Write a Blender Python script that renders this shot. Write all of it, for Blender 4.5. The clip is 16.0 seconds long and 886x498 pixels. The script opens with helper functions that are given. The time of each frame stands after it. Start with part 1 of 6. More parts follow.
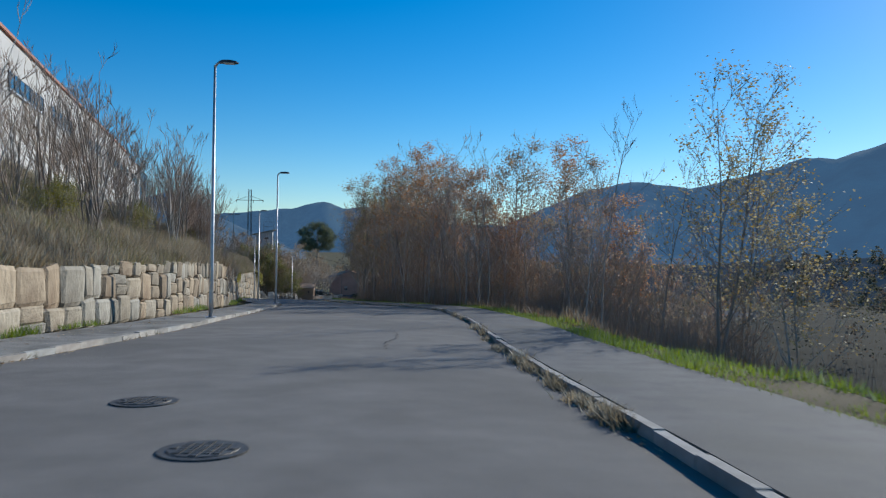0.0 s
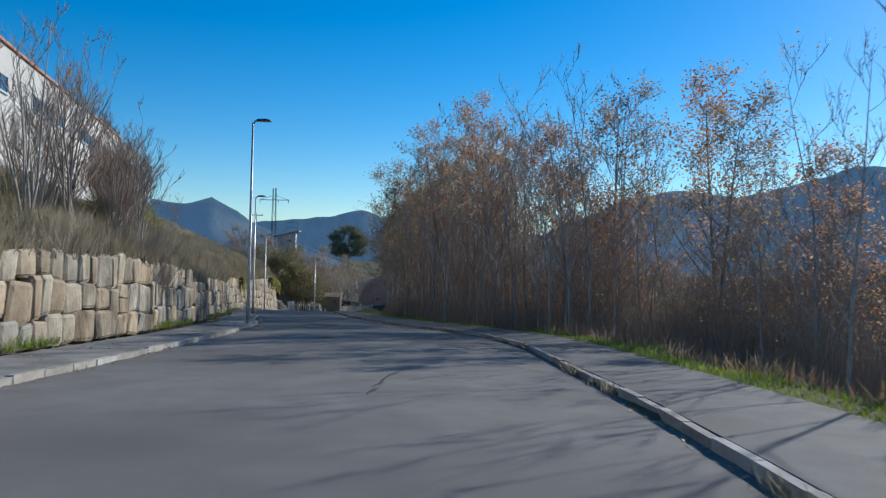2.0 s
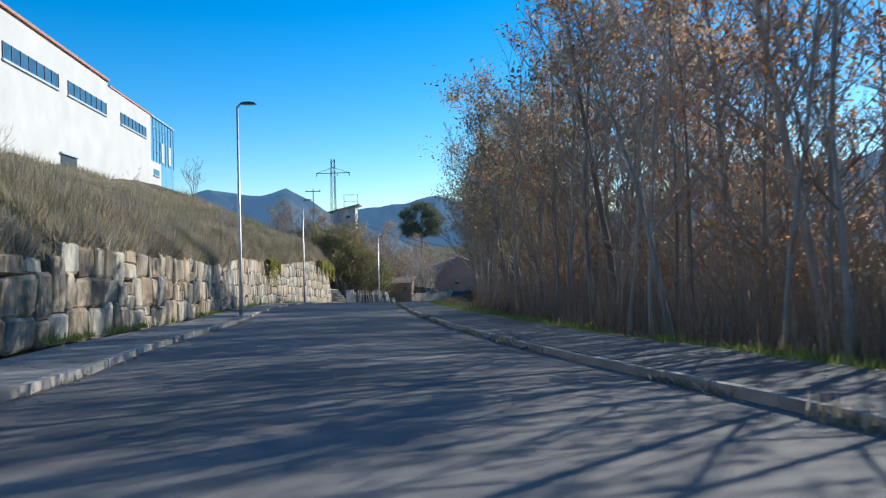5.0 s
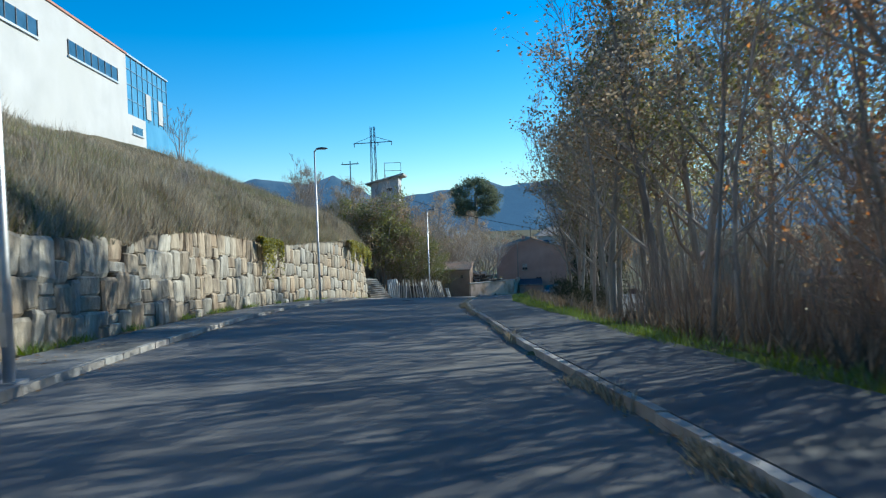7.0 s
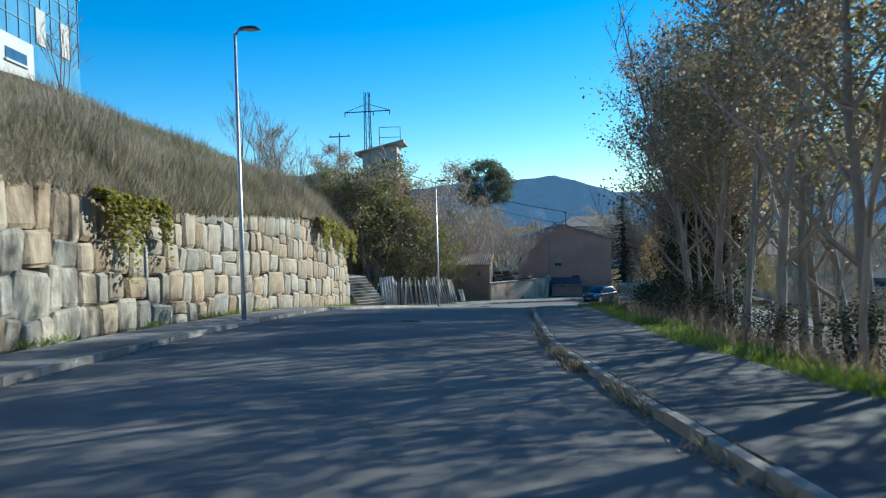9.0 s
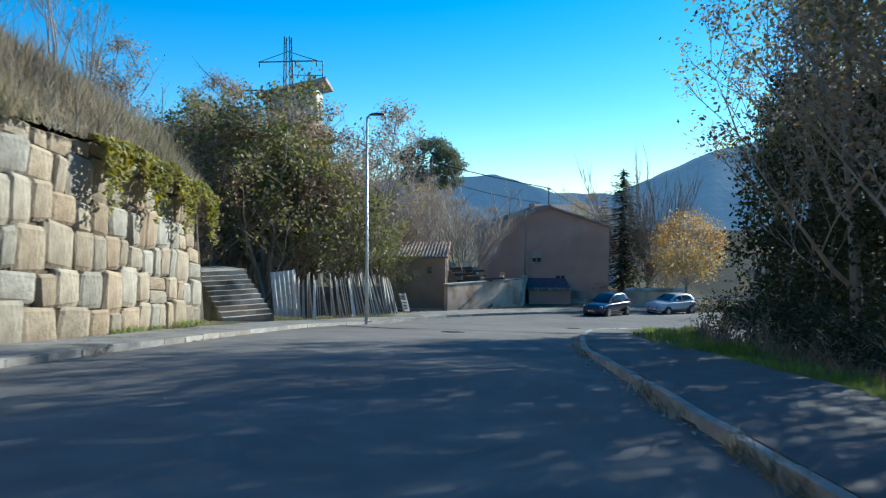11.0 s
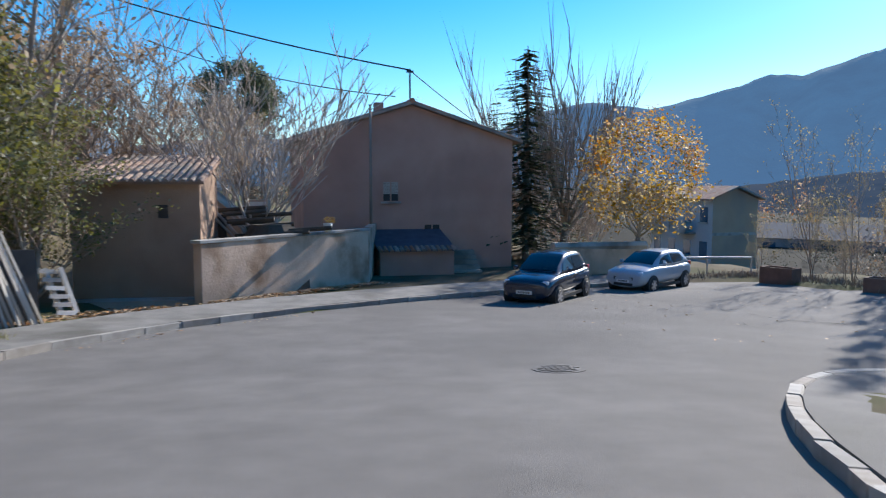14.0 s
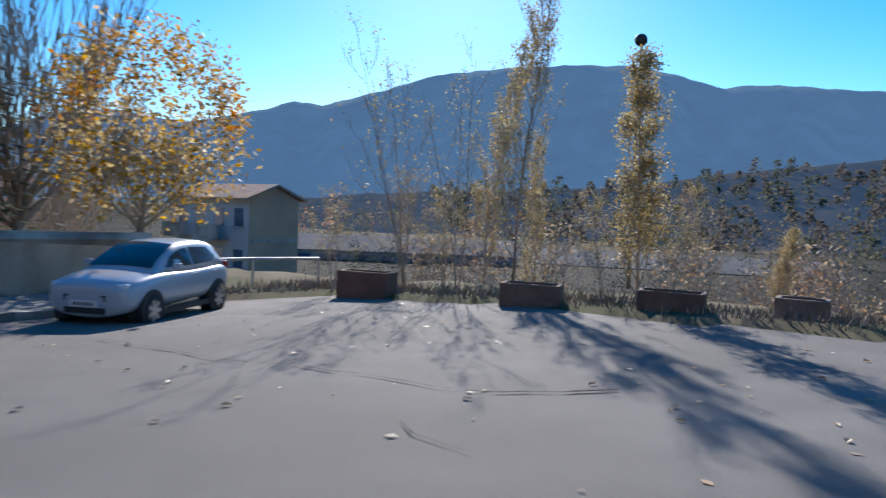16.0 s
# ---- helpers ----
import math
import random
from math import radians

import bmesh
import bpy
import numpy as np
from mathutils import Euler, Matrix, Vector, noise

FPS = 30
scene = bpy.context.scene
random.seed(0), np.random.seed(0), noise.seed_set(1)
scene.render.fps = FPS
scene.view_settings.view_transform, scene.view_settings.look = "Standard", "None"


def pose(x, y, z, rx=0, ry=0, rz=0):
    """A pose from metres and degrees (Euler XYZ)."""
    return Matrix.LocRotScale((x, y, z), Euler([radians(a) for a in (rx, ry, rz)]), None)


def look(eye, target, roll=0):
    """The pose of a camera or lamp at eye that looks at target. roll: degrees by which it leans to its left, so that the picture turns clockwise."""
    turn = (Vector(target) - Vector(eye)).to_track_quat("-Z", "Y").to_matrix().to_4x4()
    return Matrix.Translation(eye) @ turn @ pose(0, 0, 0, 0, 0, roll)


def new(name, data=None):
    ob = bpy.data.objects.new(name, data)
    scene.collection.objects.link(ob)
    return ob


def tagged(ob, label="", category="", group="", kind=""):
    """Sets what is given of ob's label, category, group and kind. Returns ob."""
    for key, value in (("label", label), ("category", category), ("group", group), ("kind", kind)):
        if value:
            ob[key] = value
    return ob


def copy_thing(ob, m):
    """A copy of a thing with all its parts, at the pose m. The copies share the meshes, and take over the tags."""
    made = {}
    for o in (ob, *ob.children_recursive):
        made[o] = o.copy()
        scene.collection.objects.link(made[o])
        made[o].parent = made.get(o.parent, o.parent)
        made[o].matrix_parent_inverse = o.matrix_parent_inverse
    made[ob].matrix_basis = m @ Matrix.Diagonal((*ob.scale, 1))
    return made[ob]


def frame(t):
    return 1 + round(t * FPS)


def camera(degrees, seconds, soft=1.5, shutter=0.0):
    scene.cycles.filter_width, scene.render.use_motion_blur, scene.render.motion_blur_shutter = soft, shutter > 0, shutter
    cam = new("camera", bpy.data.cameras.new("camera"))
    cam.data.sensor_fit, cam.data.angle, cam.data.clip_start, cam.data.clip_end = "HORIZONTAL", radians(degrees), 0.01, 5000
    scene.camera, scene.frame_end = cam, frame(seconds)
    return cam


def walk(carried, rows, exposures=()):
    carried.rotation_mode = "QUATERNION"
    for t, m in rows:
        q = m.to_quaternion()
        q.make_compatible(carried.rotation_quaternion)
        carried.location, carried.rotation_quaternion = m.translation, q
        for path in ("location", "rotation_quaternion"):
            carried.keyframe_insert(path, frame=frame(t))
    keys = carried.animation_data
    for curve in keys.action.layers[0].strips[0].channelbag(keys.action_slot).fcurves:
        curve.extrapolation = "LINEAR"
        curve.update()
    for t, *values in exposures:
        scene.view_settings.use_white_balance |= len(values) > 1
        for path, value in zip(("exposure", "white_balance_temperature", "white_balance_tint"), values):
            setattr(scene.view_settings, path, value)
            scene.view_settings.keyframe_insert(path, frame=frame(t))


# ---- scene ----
cam = camera(62.0, 16.0, soft=1.2, shutter=0.2)
PATH = [
    (0, (0.000, 0.000, 1.499), (-0.041, 10.000, 1.520), 0.93),
    (0.5, (-0.263, 4.778, 1.299), (-0.528, 14.775, 1.359), 1.29),
    (1, (-0.635, 9.475, 1.071), (-1.030, 19.467, 1.150), 1.08),
    (1.5, (-0.975, 13.786, 0.869), (-1.434, 23.775, 0.904), 0.98),
    (2, (-1.344, 18.447, 0.753), (-1.893, 28.431, 0.889), 1.37),
    (2.5, (-1.756, 22.865, 0.593), (-2.390, 32.844, 0.606), 1.10),
    (3, (-2.189, 27.165, 0.382), (-2.954, 37.136, 0.406), 0.94),
    (3.5, (-2.735, 31.342, 0.099), (-3.727, 41.293, 0.177), 0.49),
    (4, (-3.277, 35.599, -0.252), (-4.509, 45.523, -0.204), -0.50),
    (4.5, (-4.249, 39.850, -0.536), (-5.663, 49.749, -0.470), -0.66),
    (5, (-5.418, 44.133, -0.783), (-6.982, 54.009, -0.866), -1.00),
    (7.5, (-12.172, 70.023, -2.155), (-14.458, 79.754, -2.416), -1.99),
    (8, (-13.684, 74.794, -2.459), (-15.951, 84.529, -2.734), -1.66),
    (10.5, (-19.555, 99.539, -3.937), (-21.315, 109.375, -4.323), -0.49),
    (11, (-20.597, 104.515, -4.370), (-21.975, 114.412, -4.742), 0.36),
    (11.5, (-21.544, 109.149, -4.686), (-22.516, 119.092, -5.136), 0.64),
    (12, (-21.955, 113.266, -4.940), (-22.633, 123.227, -5.508), 0.40),
    (12.5, (-21.845, 117.044, -5.255), (-22.382, 127.000, -6.019), -0.52),
    (13, (-22.009, 120.536, -5.588), (-22.273, 130.491, -6.501), -0.18),
    (13.5, (-22.143, 123.879, -6.035), (-21.903, 133.836, -6.941), 0.29),
    (14, (-21.771, 127.423, -6.512), (-20.881, 137.345, -7.386), 0.05),
    (14.5, (-21.285, 130.618, -6.904), (-19.390, 140.399, -7.763), -0.05),
    (15, (-19.971, 133.328, -7.305), (-16.859, 142.801, -8.068), -0.08),
    (15.5, (-18.864, 135.921, -7.669), (-14.100, 144.685, -8.376), 1.81),
    (16, (-17.193, 138.049, -7.935), (-10.711, 145.646, -8.454), 2.25),
]
walk(cam, [(t, look(eye, target, roll)) for t, eye, target, roll in PATH], exposures=[(0.0, -0.1, 6000, 6), (2.0, 0.02, 6000, 6), (3.5, 0.28, 6000, 6), (5.0, 0.5, 6000, 6), (7.5, 0.45, 5750, -3), (10.5, 0.6, 5800, -2), (11.5, 0.62, 5850, 0), (12.3, 0.5, 5900, 5), (13.5, 0.65, 6050, 10), (14.5, 0.65, 6150, 12), (16.0, 0.6, 6150, 12)])

# ---- light: low winter sun ahead on the right, clear sky ----
SUN_AZ, SUN_EL = 41.0, 25.0
world = bpy.data.worlds.new("sky")
scene.world = world
world.use_nodes = True
wn = world.node_tree.nodes
sky = wn.new("ShaderNodeTexSky")
sky.sky_type = "NISHITA"
sky.sun_disc = False
sky.sun_elevation = radians(SUN_EL)
sky.sun_rotation = radians(SUN_AZ)
sky.air_density, sky.dust_density, sky.ozone_density = 1.0, 0.13, 4.0
tone = wn.new("ShaderNodeHueSaturation")
tone.inputs["Saturation"].default_value = 1.42
world.node_tree.links.new(sky.outputs[0], tone.inputs["Color"])
world.node_tree.links.new(tone.outputs[0], wn["Background"].inputs[0])
wn["Background"].inputs[1].default_value = 0.12
sun_data = bpy.data.lights.new("sun", "SUN")
sun_data.energy, sun_data.angle, sun_data.color = 5.0, radians(0.53), (1.0, 0.92, 0.81)
sun = new("sun", sun_data)
SUN_DIR = Vector((math.sin(radians(SUN_AZ)) * math.cos(radians(SUN_EL)), math.cos(radians(SUN_AZ)) * math.cos(radians(SUN_EL)), math.sin(radians(SUN_EL))))
sun.matrix_world = look(SUN_DIR * 100, (0, 0, 0))


# ---- materials ----
def mat(name, c1, c2, scale=3.0, rough=0.9, bump=0.3, bump_scale=40.0, metal=0.0, detail=6.0, c3=None, big=0.25, obrand=0.0, island=0.0, stretch=(1, 1, 1), bdist=0.02):
    """Two colours mixed by noise, a third in large stains, relief by finer noise."""
    m = bpy.data.materials.new(name)
    m.use_nodes = True
    n, l = m.node_tree.nodes, m.node_tree.links
    b = n["Principled BSDF"]
    co = n.new("ShaderNodeTexCoord")
    mp = n.new("ShaderNodeMapping")
    mp.inputs["Scale"].default_value = stretch
    l.new(co.outputs["Object"], mp.inputs[0])
    t1 = n.new("ShaderNodeTexNoise")
    t1.inputs["Scale"].default_value, t1.inputs["Detail"].default_value = scale, detail
    l.new(mp.outputs[0], t1.inputs["Vector"])
    ramp = n.new("ShaderNodeValToRGB")
    ramp.color_ramp.elements[0].position, ramp.color_ramp.elements[1].position = 0.32, 0.68
    ramp.color_ramp.elements[0].color, ramp.color_ramp.elements[1].color = (*c1, 1), (*c2, 1)
    l.new(t1.outputs["Fac"], ramp.inputs[0])
    col = ramp.outputs[0]
    if c3:
        t3 = n.new("ShaderNodeTexNoise")
        t3.inputs["Scale"].default_value, t3.inputs["Detail"].default_value = scale * big, 4
        l.new(mp.outputs[0], t3.inputs["Vector"])
        r3 = n.new("ShaderNodeMapRange")
        r3.inputs[1].default_value, r3.inputs[2].default_value = 0.48, 0.66
        l.new(t3.outputs["Fac"], r3.inputs[0])
        mx = n.new("ShaderNodeMix")
        mx.data_type = "RGBA"
        l.new(r3.outputs[0], mx.inputs[0])
        l.new(col, mx.inputs[6])
        mx.inputs[7].default_value = (*c3, 1)
        col = mx.outputs[2]
    if obrand or island:
        src = n.new("ShaderNodeObjectInfo").outputs["Random"] if obrand else n.new("ShaderNodeNewGeometry").outputs["Random Per Island"]
        rr = n.new("ShaderNodeMapRange")
        rr.inputs[3].default_value, rr.inputs[4].default_value = 1 - (obrand or island), 1 + (obrand or island)
        l.new(src, rr.inputs[0])
        hs = n.new("ShaderNodeHueSaturation")
        l.new(rr.outputs[0], hs.inputs["Value"])
        hr = n.new("ShaderNodeMapRange")
        hr.inputs[3].default_value, hr.inputs[4].default_value = 0.485, 0.515
        wob = n.new("ShaderNodeMath")
        wob.operation = "FRACT"
        mul = n.new("ShaderNodeMath")
        mul.operation = "MULTIPLY"
        mul.inputs[1].default_value = 7.3
        l.new(src, mul.inputs[0])
        l.new(mul.outputs[0], wob.inputs[0])
        l.new(wob.outputs[0], hr.inputs[0])
        l.new(hr.outputs[0], hs.inputs["Hue"])
        sr = n.new("ShaderNodeMapRange")
        sr.inputs[3].default_value, sr.inputs[4].default_value = 1.35, 0.55
        l.new(wob.outputs[0], sr.inputs[0])
        l.new(sr.outputs[0], hs.inputs["Saturation"])
        l.new(col, hs.inputs["Color"])
        col = hs.outputs[0]
    l.new(col, b.inputs["Base Color"])
    b.inputs["Roughness"].default_value, b.inputs["Metallic"].default_value = rough, metal
    if bump:
        t2 = n.new("ShaderNodeTexNoise")
        t2.inputs["Scale"].default_value, t2.inputs["Detail"].default_value = bump_scale, 5
        l.new(mp.outputs[0], t2.inputs["Vector"])
        bp = n.new("ShaderNodeBump")
        bp.inputs["Strength"].default_value, bp.inputs["Distance"].default_value = bump, bdist
        l.new(t2.outputs["Fac"], bp.inputs["Height"])
        l.new(bp.outputs[0], b.inputs["Normal"])
    return m


def leaf_mat(name, c1, c2, trans=0.35, rough=0.6):
    """Leaves: colour by leaf, light shines through."""
    m = mat(name, c1, c2, scale=0.6, rough=rough, bump=0, island=0.35)
    n, l = m.node_tree.nodes, m.node_tree.links
    b = n["Principled BSDF"]
    tr = n.new("ShaderNodeBsdfTranslucent")
    l.new(b.inputs["Base Color"].links[0].from_socket, tr.inputs[0])
    mx = n.new("ShaderNodeMixShader")
    mx.inputs[0].default_value = trans
    l.new(b.outputs[0], mx.inputs[1])
    l.new(tr.outputs[0], mx.inputs[2])
    l.new(mx.outputs[0], n["Material Output"].inputs[0])
    return m


M_ASPH = mat("asphalt", (0.16, 0.152, 0.142), (0.208, 0.198, 0.185), 1.3, 0.9, 0.6, 140, c3=(0.136, 0.13, 0.122), big=0.12, bdist=0.01)
M_ASPH.node_tree.nodes["Principled BSDF"].inputs["Specular IOR Level"].default_value = 0.2
M_PATCH = mat("asphalt_patch", (0.115, 0.107, 0.1), (0.155, 0.146, 0.137), 2.0, 0.9, 0.6, 140, c3=(0.16, 0.152, 0.142), big=0.4, bdist=0.01)
M_PATCH.node_tree.nodes["Principled BSDF"].inputs["Specular IOR Level"].default_value = 0.1
M_ASPHPAVE = mat("pavement_asphalt", (0.085, 0.085, 0.087), (0.13, 0.128, 0.126), 2.0, 0.88, 0.5, 110, c3=(0.085, 0.085, 0.08), big=0.25, bdist=0.01)
M_TAR = mat("tar", (0.04, 0.04, 0.04), (0.07, 0.068, 0.065), 8, 1.0, 0.2)
M_TAR.node_tree.nodes["Principled BSDF"].inputs["Specular IOR Level"].default_value = 0.03
M_PAVE = mat("pavement", (0.17, 0.165, 0.155), (0.25, 0.24, 0.22), 2.0, 0.9, 0.4, 90, c3=(0.11, 0.105, 0.09), big=0.3)
M_KERB = mat("kerb_concrete", (0.27, 0.25, 0.22), (0.42, 0.395, 0.355), 3.0, 0.85, 0.4, 60, c3=(0.2, 0.18, 0.15), obrand=0.25)
M_STONE = mat("quarry_stone", (0.262, 0.222, 0.162), (0.455, 0.39, 0.292), 3.4, 0.95, 0.8, 9, c3=(0.17, 0.135, 0.095), big=0.35, obrand=0.24, bdist=0.07, stretch=(1, 1, 0.5))
M_STONEJ = mat("quarry_stone_far", (0.262, 0.222, 0.162), (0.455, 0.39, 0.292), 3.4, 0.95, 0.8, 9, c3=(0.17, 0.135, 0.095), big=0.35, island=0.24, bdist=0.07, stretch=(1, 1, 0.5))
M_PALESOIL = mat("pale_soil", (0.3, 0.255, 0.19), (0.44, 0.385, 0.3), 2.2, 0.95, 0.7, 14, c3=(0.2, 0.17, 0.12), big=0.5, bdist=0.03)
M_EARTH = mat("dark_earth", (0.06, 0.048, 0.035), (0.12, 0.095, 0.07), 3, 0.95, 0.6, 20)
M_GROUND = mat("hill_soil", (0.10, 0.085, 0.055), (0.18, 0.15, 0.1), 0.8, 0.95, 0.5, 18, c3=(0.085, 0.095, 0.04), big=0.2, bdist=0.02)
# Soil blends to a near-black tone with growing x, slightly with y.
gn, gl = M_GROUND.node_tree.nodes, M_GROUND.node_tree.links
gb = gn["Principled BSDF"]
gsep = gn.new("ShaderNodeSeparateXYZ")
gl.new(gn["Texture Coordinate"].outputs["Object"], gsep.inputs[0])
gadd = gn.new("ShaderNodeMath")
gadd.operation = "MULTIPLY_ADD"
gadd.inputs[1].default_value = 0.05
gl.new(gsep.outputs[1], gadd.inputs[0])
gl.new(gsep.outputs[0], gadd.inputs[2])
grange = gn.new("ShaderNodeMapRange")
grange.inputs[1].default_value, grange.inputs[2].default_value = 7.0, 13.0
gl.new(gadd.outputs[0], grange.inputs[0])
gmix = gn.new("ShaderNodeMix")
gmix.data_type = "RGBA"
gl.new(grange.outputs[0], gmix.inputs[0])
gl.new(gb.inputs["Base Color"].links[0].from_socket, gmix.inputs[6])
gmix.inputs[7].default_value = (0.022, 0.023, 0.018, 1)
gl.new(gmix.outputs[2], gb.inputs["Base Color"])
gb.inputs["Specular IOR Level"].default_value = 0.05
M_BARK = mat("bark_grey", (0.22, 0.19, 0.16), (0.42, 0.37, 0.315), 6, 0.95, 0.5, 40, stretch=(1, 1, 0.25), obrand=0.3)
M_TWIG = mat("twigs", (0.27, 0.215, 0.17), (0.46, 0.375, 0.3), 3, 0.9, 0, obrand=0.25)
M_DRY = leaf_mat("dry_grass", (0.22, 0.185, 0.12), (0.43, 0.37, 0.26), 0.4)
M_GRASS = leaf_mat("green_grass", (0.12, 0.19, 0.03), (0.27, 0.33, 0.07), 0.5)
M_LRUST = leaf_mat("leaves_rust", (0.37, 0.19, 0.09), (0.54, 0.33, 0.175), 0.6)
M_LBROWN = leaf_mat("leaves_brown", (0.27, 0.2, 0.125), (0.43, 0.325, 0.205), 0.55)
M_LYELLOW = leaf_mat("leaves_yellow", (0.40, 0.26, 0.06), (0.58, 0.41, 0.13), 0.5)
M_LPALE = leaf_mat("leaves_pale_yellow", (0.36, 0.27, 0.1), (0.5, 0.4, 0.19), 0.45)
M_LOLIVE = leaf_mat("leaves_olive", (0.18, 0.18, 0.07), (0.34, 0.31, 0.13), 0.6)
M_UNDER = mat("bramble_stems", (0.21, 0.165, 0.125), (0.37, 0.295, 0.225), 3, 0.95, 0, island=0.3)
M_FARBROWN = leaf_mat("far_woods_brown", (0.1, 0.085, 0.068), (0.17, 0.14, 0.11), 0.5, 1.0)
M_FAROLIVE = leaf_mat("far_woods_olive", (0.075, 0.078, 0.055), (0.13, 0.13, 0.085), 0.5, 1.0)
M_LITTERLEAF = leaf_mat("leaf_litter", (0.16, 0.12, 0.08), (0.28, 0.21, 0.14), 0.4)
M_DULL = leaf_mat("dull_green_grass", (0.17, 0.175, 0.07), (0.31, 0.3, 0.15), 0.4)
M_LGREEN = leaf_mat("leaves_green", (0.2, 0.2, 0.04), (0.38, 0.35, 0.09), 0.5)
M_IVY = leaf_mat("ivy_leaves", (0.03, 0.042, 0.018), (0.07, 0.078, 0.03), 0.15, 0.9)
M_LAUREL = leaf_mat("laurel_leaves", (0.1, 0.115, 0.035), (0.3, 0.29, 0.1), 0.5, 0.55)
M_LORANGE = leaf_mat("leaves_orange", (0.42, 0.17, 0.04), (0.58, 0.32, 0.09), 0.45)
M_PINE = leaf_mat("pine_needles", (0.1, 0.125, 0.075), (0.19, 0.205, 0.12), 0.35, 0.8)
M_NEEDLE = leaf_mat("needles", (0.06, 0.08, 0.05), (0.13, 0.155, 0.09), 0.4, 0.9)
M_LITTER = leaf_mat("fallen_leaves", (0.26, 0.15, 0.07), (0.5, 0.36, 0.2), 0.1)
M_WHITE = mat("white_render", (0.45, 0.44, 0.42), (0.54, 0.525, 0.505), 0.4, 0.85, 0.15, 30, c3=(0.5, 0.485, 0.455), big=0.4)
M_BRICKRED = mat("roof_edge_red", (0.35, 0.14, 0.09), (0.45, 0.2, 0.13), 3, 0.7, 0.2)
M_WINBLUE = mat("window_glass_blue", (0.03, 0.07, 0.11), (0.06, 0.12, 0.18), 0.8, 0.08, 0)
M_CURTAIN = mat("curtain_glass", (0.08, 0.24, 0.38), (0.12, 0.31, 0.47), 0.5, 0.05, 0)
M_BLUEMET = mat("blue_grey_metal", (0.16, 0.27, 0.36), (0.2, 0.32, 0.42), 4, 0.4, 0)
M_GALV = mat("galvanised_steel", (0.42, 0.43, 0.44), (0.58, 0.58, 0.58), 5, 0.42, 0.1, metal=0.75)
M_DARKMET = mat("dark_metal", (0.06, 0.06, 0.065), (0.11, 0.11, 0.115), 5, 0.5, 0.1, metal=0.6)
M_LAMPGL = mat("lamp_diffuser", (0.5, 0.5, 0.48), (0.62, 0.62, 0.6), 4, 0.25, 0)
M_CONC = mat("concrete", (0.38, 0.335, 0.275), (0.53, 0.475, 0.4), 1.6, 0.9, 0.4, 30, c3=(0.2, 0.175, 0.14), big=0.5, obrand=0.12)
M_RENDERWALL = mat("cement_render", (0.50, 0.345, 0.225), (0.68, 0.485, 0.335), 1.3, 0.92, 0.5, 16, c3=(0.30, 0.205, 0.135), big=0.7)
M_HOUSE = mat("house_render", (0.46, 0.265, 0.195), (0.56, 0.345, 0.26), 0.5, 0.92, 0.3, 25, c3=(0.40, 0.24, 0.18), big=0.6)
M_GARDEN = mat("garden_wall_render", (0.60, 0.42, 0.29), (0.76, 0.56, 0.41), 1.3, 0.92, 0.5, 16, c3=(0.36, 0.22, 0.13), big=0.7)
M_BEIGE = mat("beige_render", (0.46, 0.31, 0.2), (0.55, 0.39, 0.26), 0.5, 0.92, 0.3, 25, c3=(0.33, 0.25, 0.19), big=0.5)
M_GREYWALL = mat("grey_works_wall", (0.2, 0.2, 0.2), (0.28, 0.275, 0.27), 0.5, 0.9, 0.2, 20)
M_GREYROOF = mat("grey_works_roof", (0.06, 0.063, 0.07), (0.1, 0.104, 0.112), 0.5, 1.0, 0.2, 12, stretch=(1, 0.1, 1))
M_HUT = mat("hut_render", (0.38, 0.25, 0.17), (0.5, 0.34, 0.23), 0.8, 0.92, 0.4, 20, c3=(0.23, 0.13, 0.08), big=0.5)
M_TILE = mat("clay_tile", (0.30, 0.17, 0.11), (0.45, 0.3, 0.21), 2.5, 0.85, 0.3, 30, c3=(0.22, 0.2, 0.17), obrand=0.3)
# Near-black panels; also the shade put into an opening and fence gaps.
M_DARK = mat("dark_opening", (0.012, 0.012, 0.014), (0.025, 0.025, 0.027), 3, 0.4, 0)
M_PLANK = mat("weathered_plank", (0.48, 0.445, 0.4), (0.72, 0.67, 0.6), 5, 0.9, 0.4, 60, stretch=(1, 1, 0.12), obrand=0.35)
M_OLDPOLE = mat("old_pole_wood", (0.2, 0.16, 0.125), (0.33, 0.27, 0.215), 5, 0.9, 0.4, 60, stretch=(1, 1, 0.12))
M_PWHITE = mat("painted_plank", (0.72, 0.7, 0.66), (0.85, 0.83, 0.8), 4, 0.8, 0.2)
M_BLOCK = mat("step_block", (0.46, 0.39, 0.3), (0.62, 0.54, 0.43), 3, 0.9, 0.4, 50, c3=(0.2, 0.17, 0.13), obrand=0.2)
M_IRON = mat("cast_iron", (0.075, 0.068, 0.06), (0.13, 0.12, 0.108), 12, 0.6, 0.4, 30, metal=0.5)
M_RUBBER = mat("rubber", (0.02, 0.02, 0.02), (0.035, 0.035, 0.035), 10, 0.8, 0)
M_BLUEPOLY = mat("blue_sheet", (0.05, 0.055, 0.08), (0.08, 0.085, 0.12), 3, 0.6, 0.2)
M_FOREST_HAZE = mat("hill_forest", (0.006, 0.012, 0.012), (0.1, 0.1, 0.08), 0.02, 1.0, 0.6, 0.08, c3=(0.04, 0.055, 0.055), big=0.15, bdist=5.0)
M_FOREST_HAZE.node_tree.nodes["Principled BSDF"].inputs["Specular IOR Level"].default_value = 0.0
# Blue emission stands in for the haze in front of the mountains.
M_FOREST_HAZE.node_tree.nodes["Principled BSDF"].inputs["Emission Color"].default_value = (0.125, 0.25, 0.45, 1)
M_FOREST_HAZE.node_tree.nodes["Principled BSDF"].inputs["Emission Strength"].default_value = 0.4
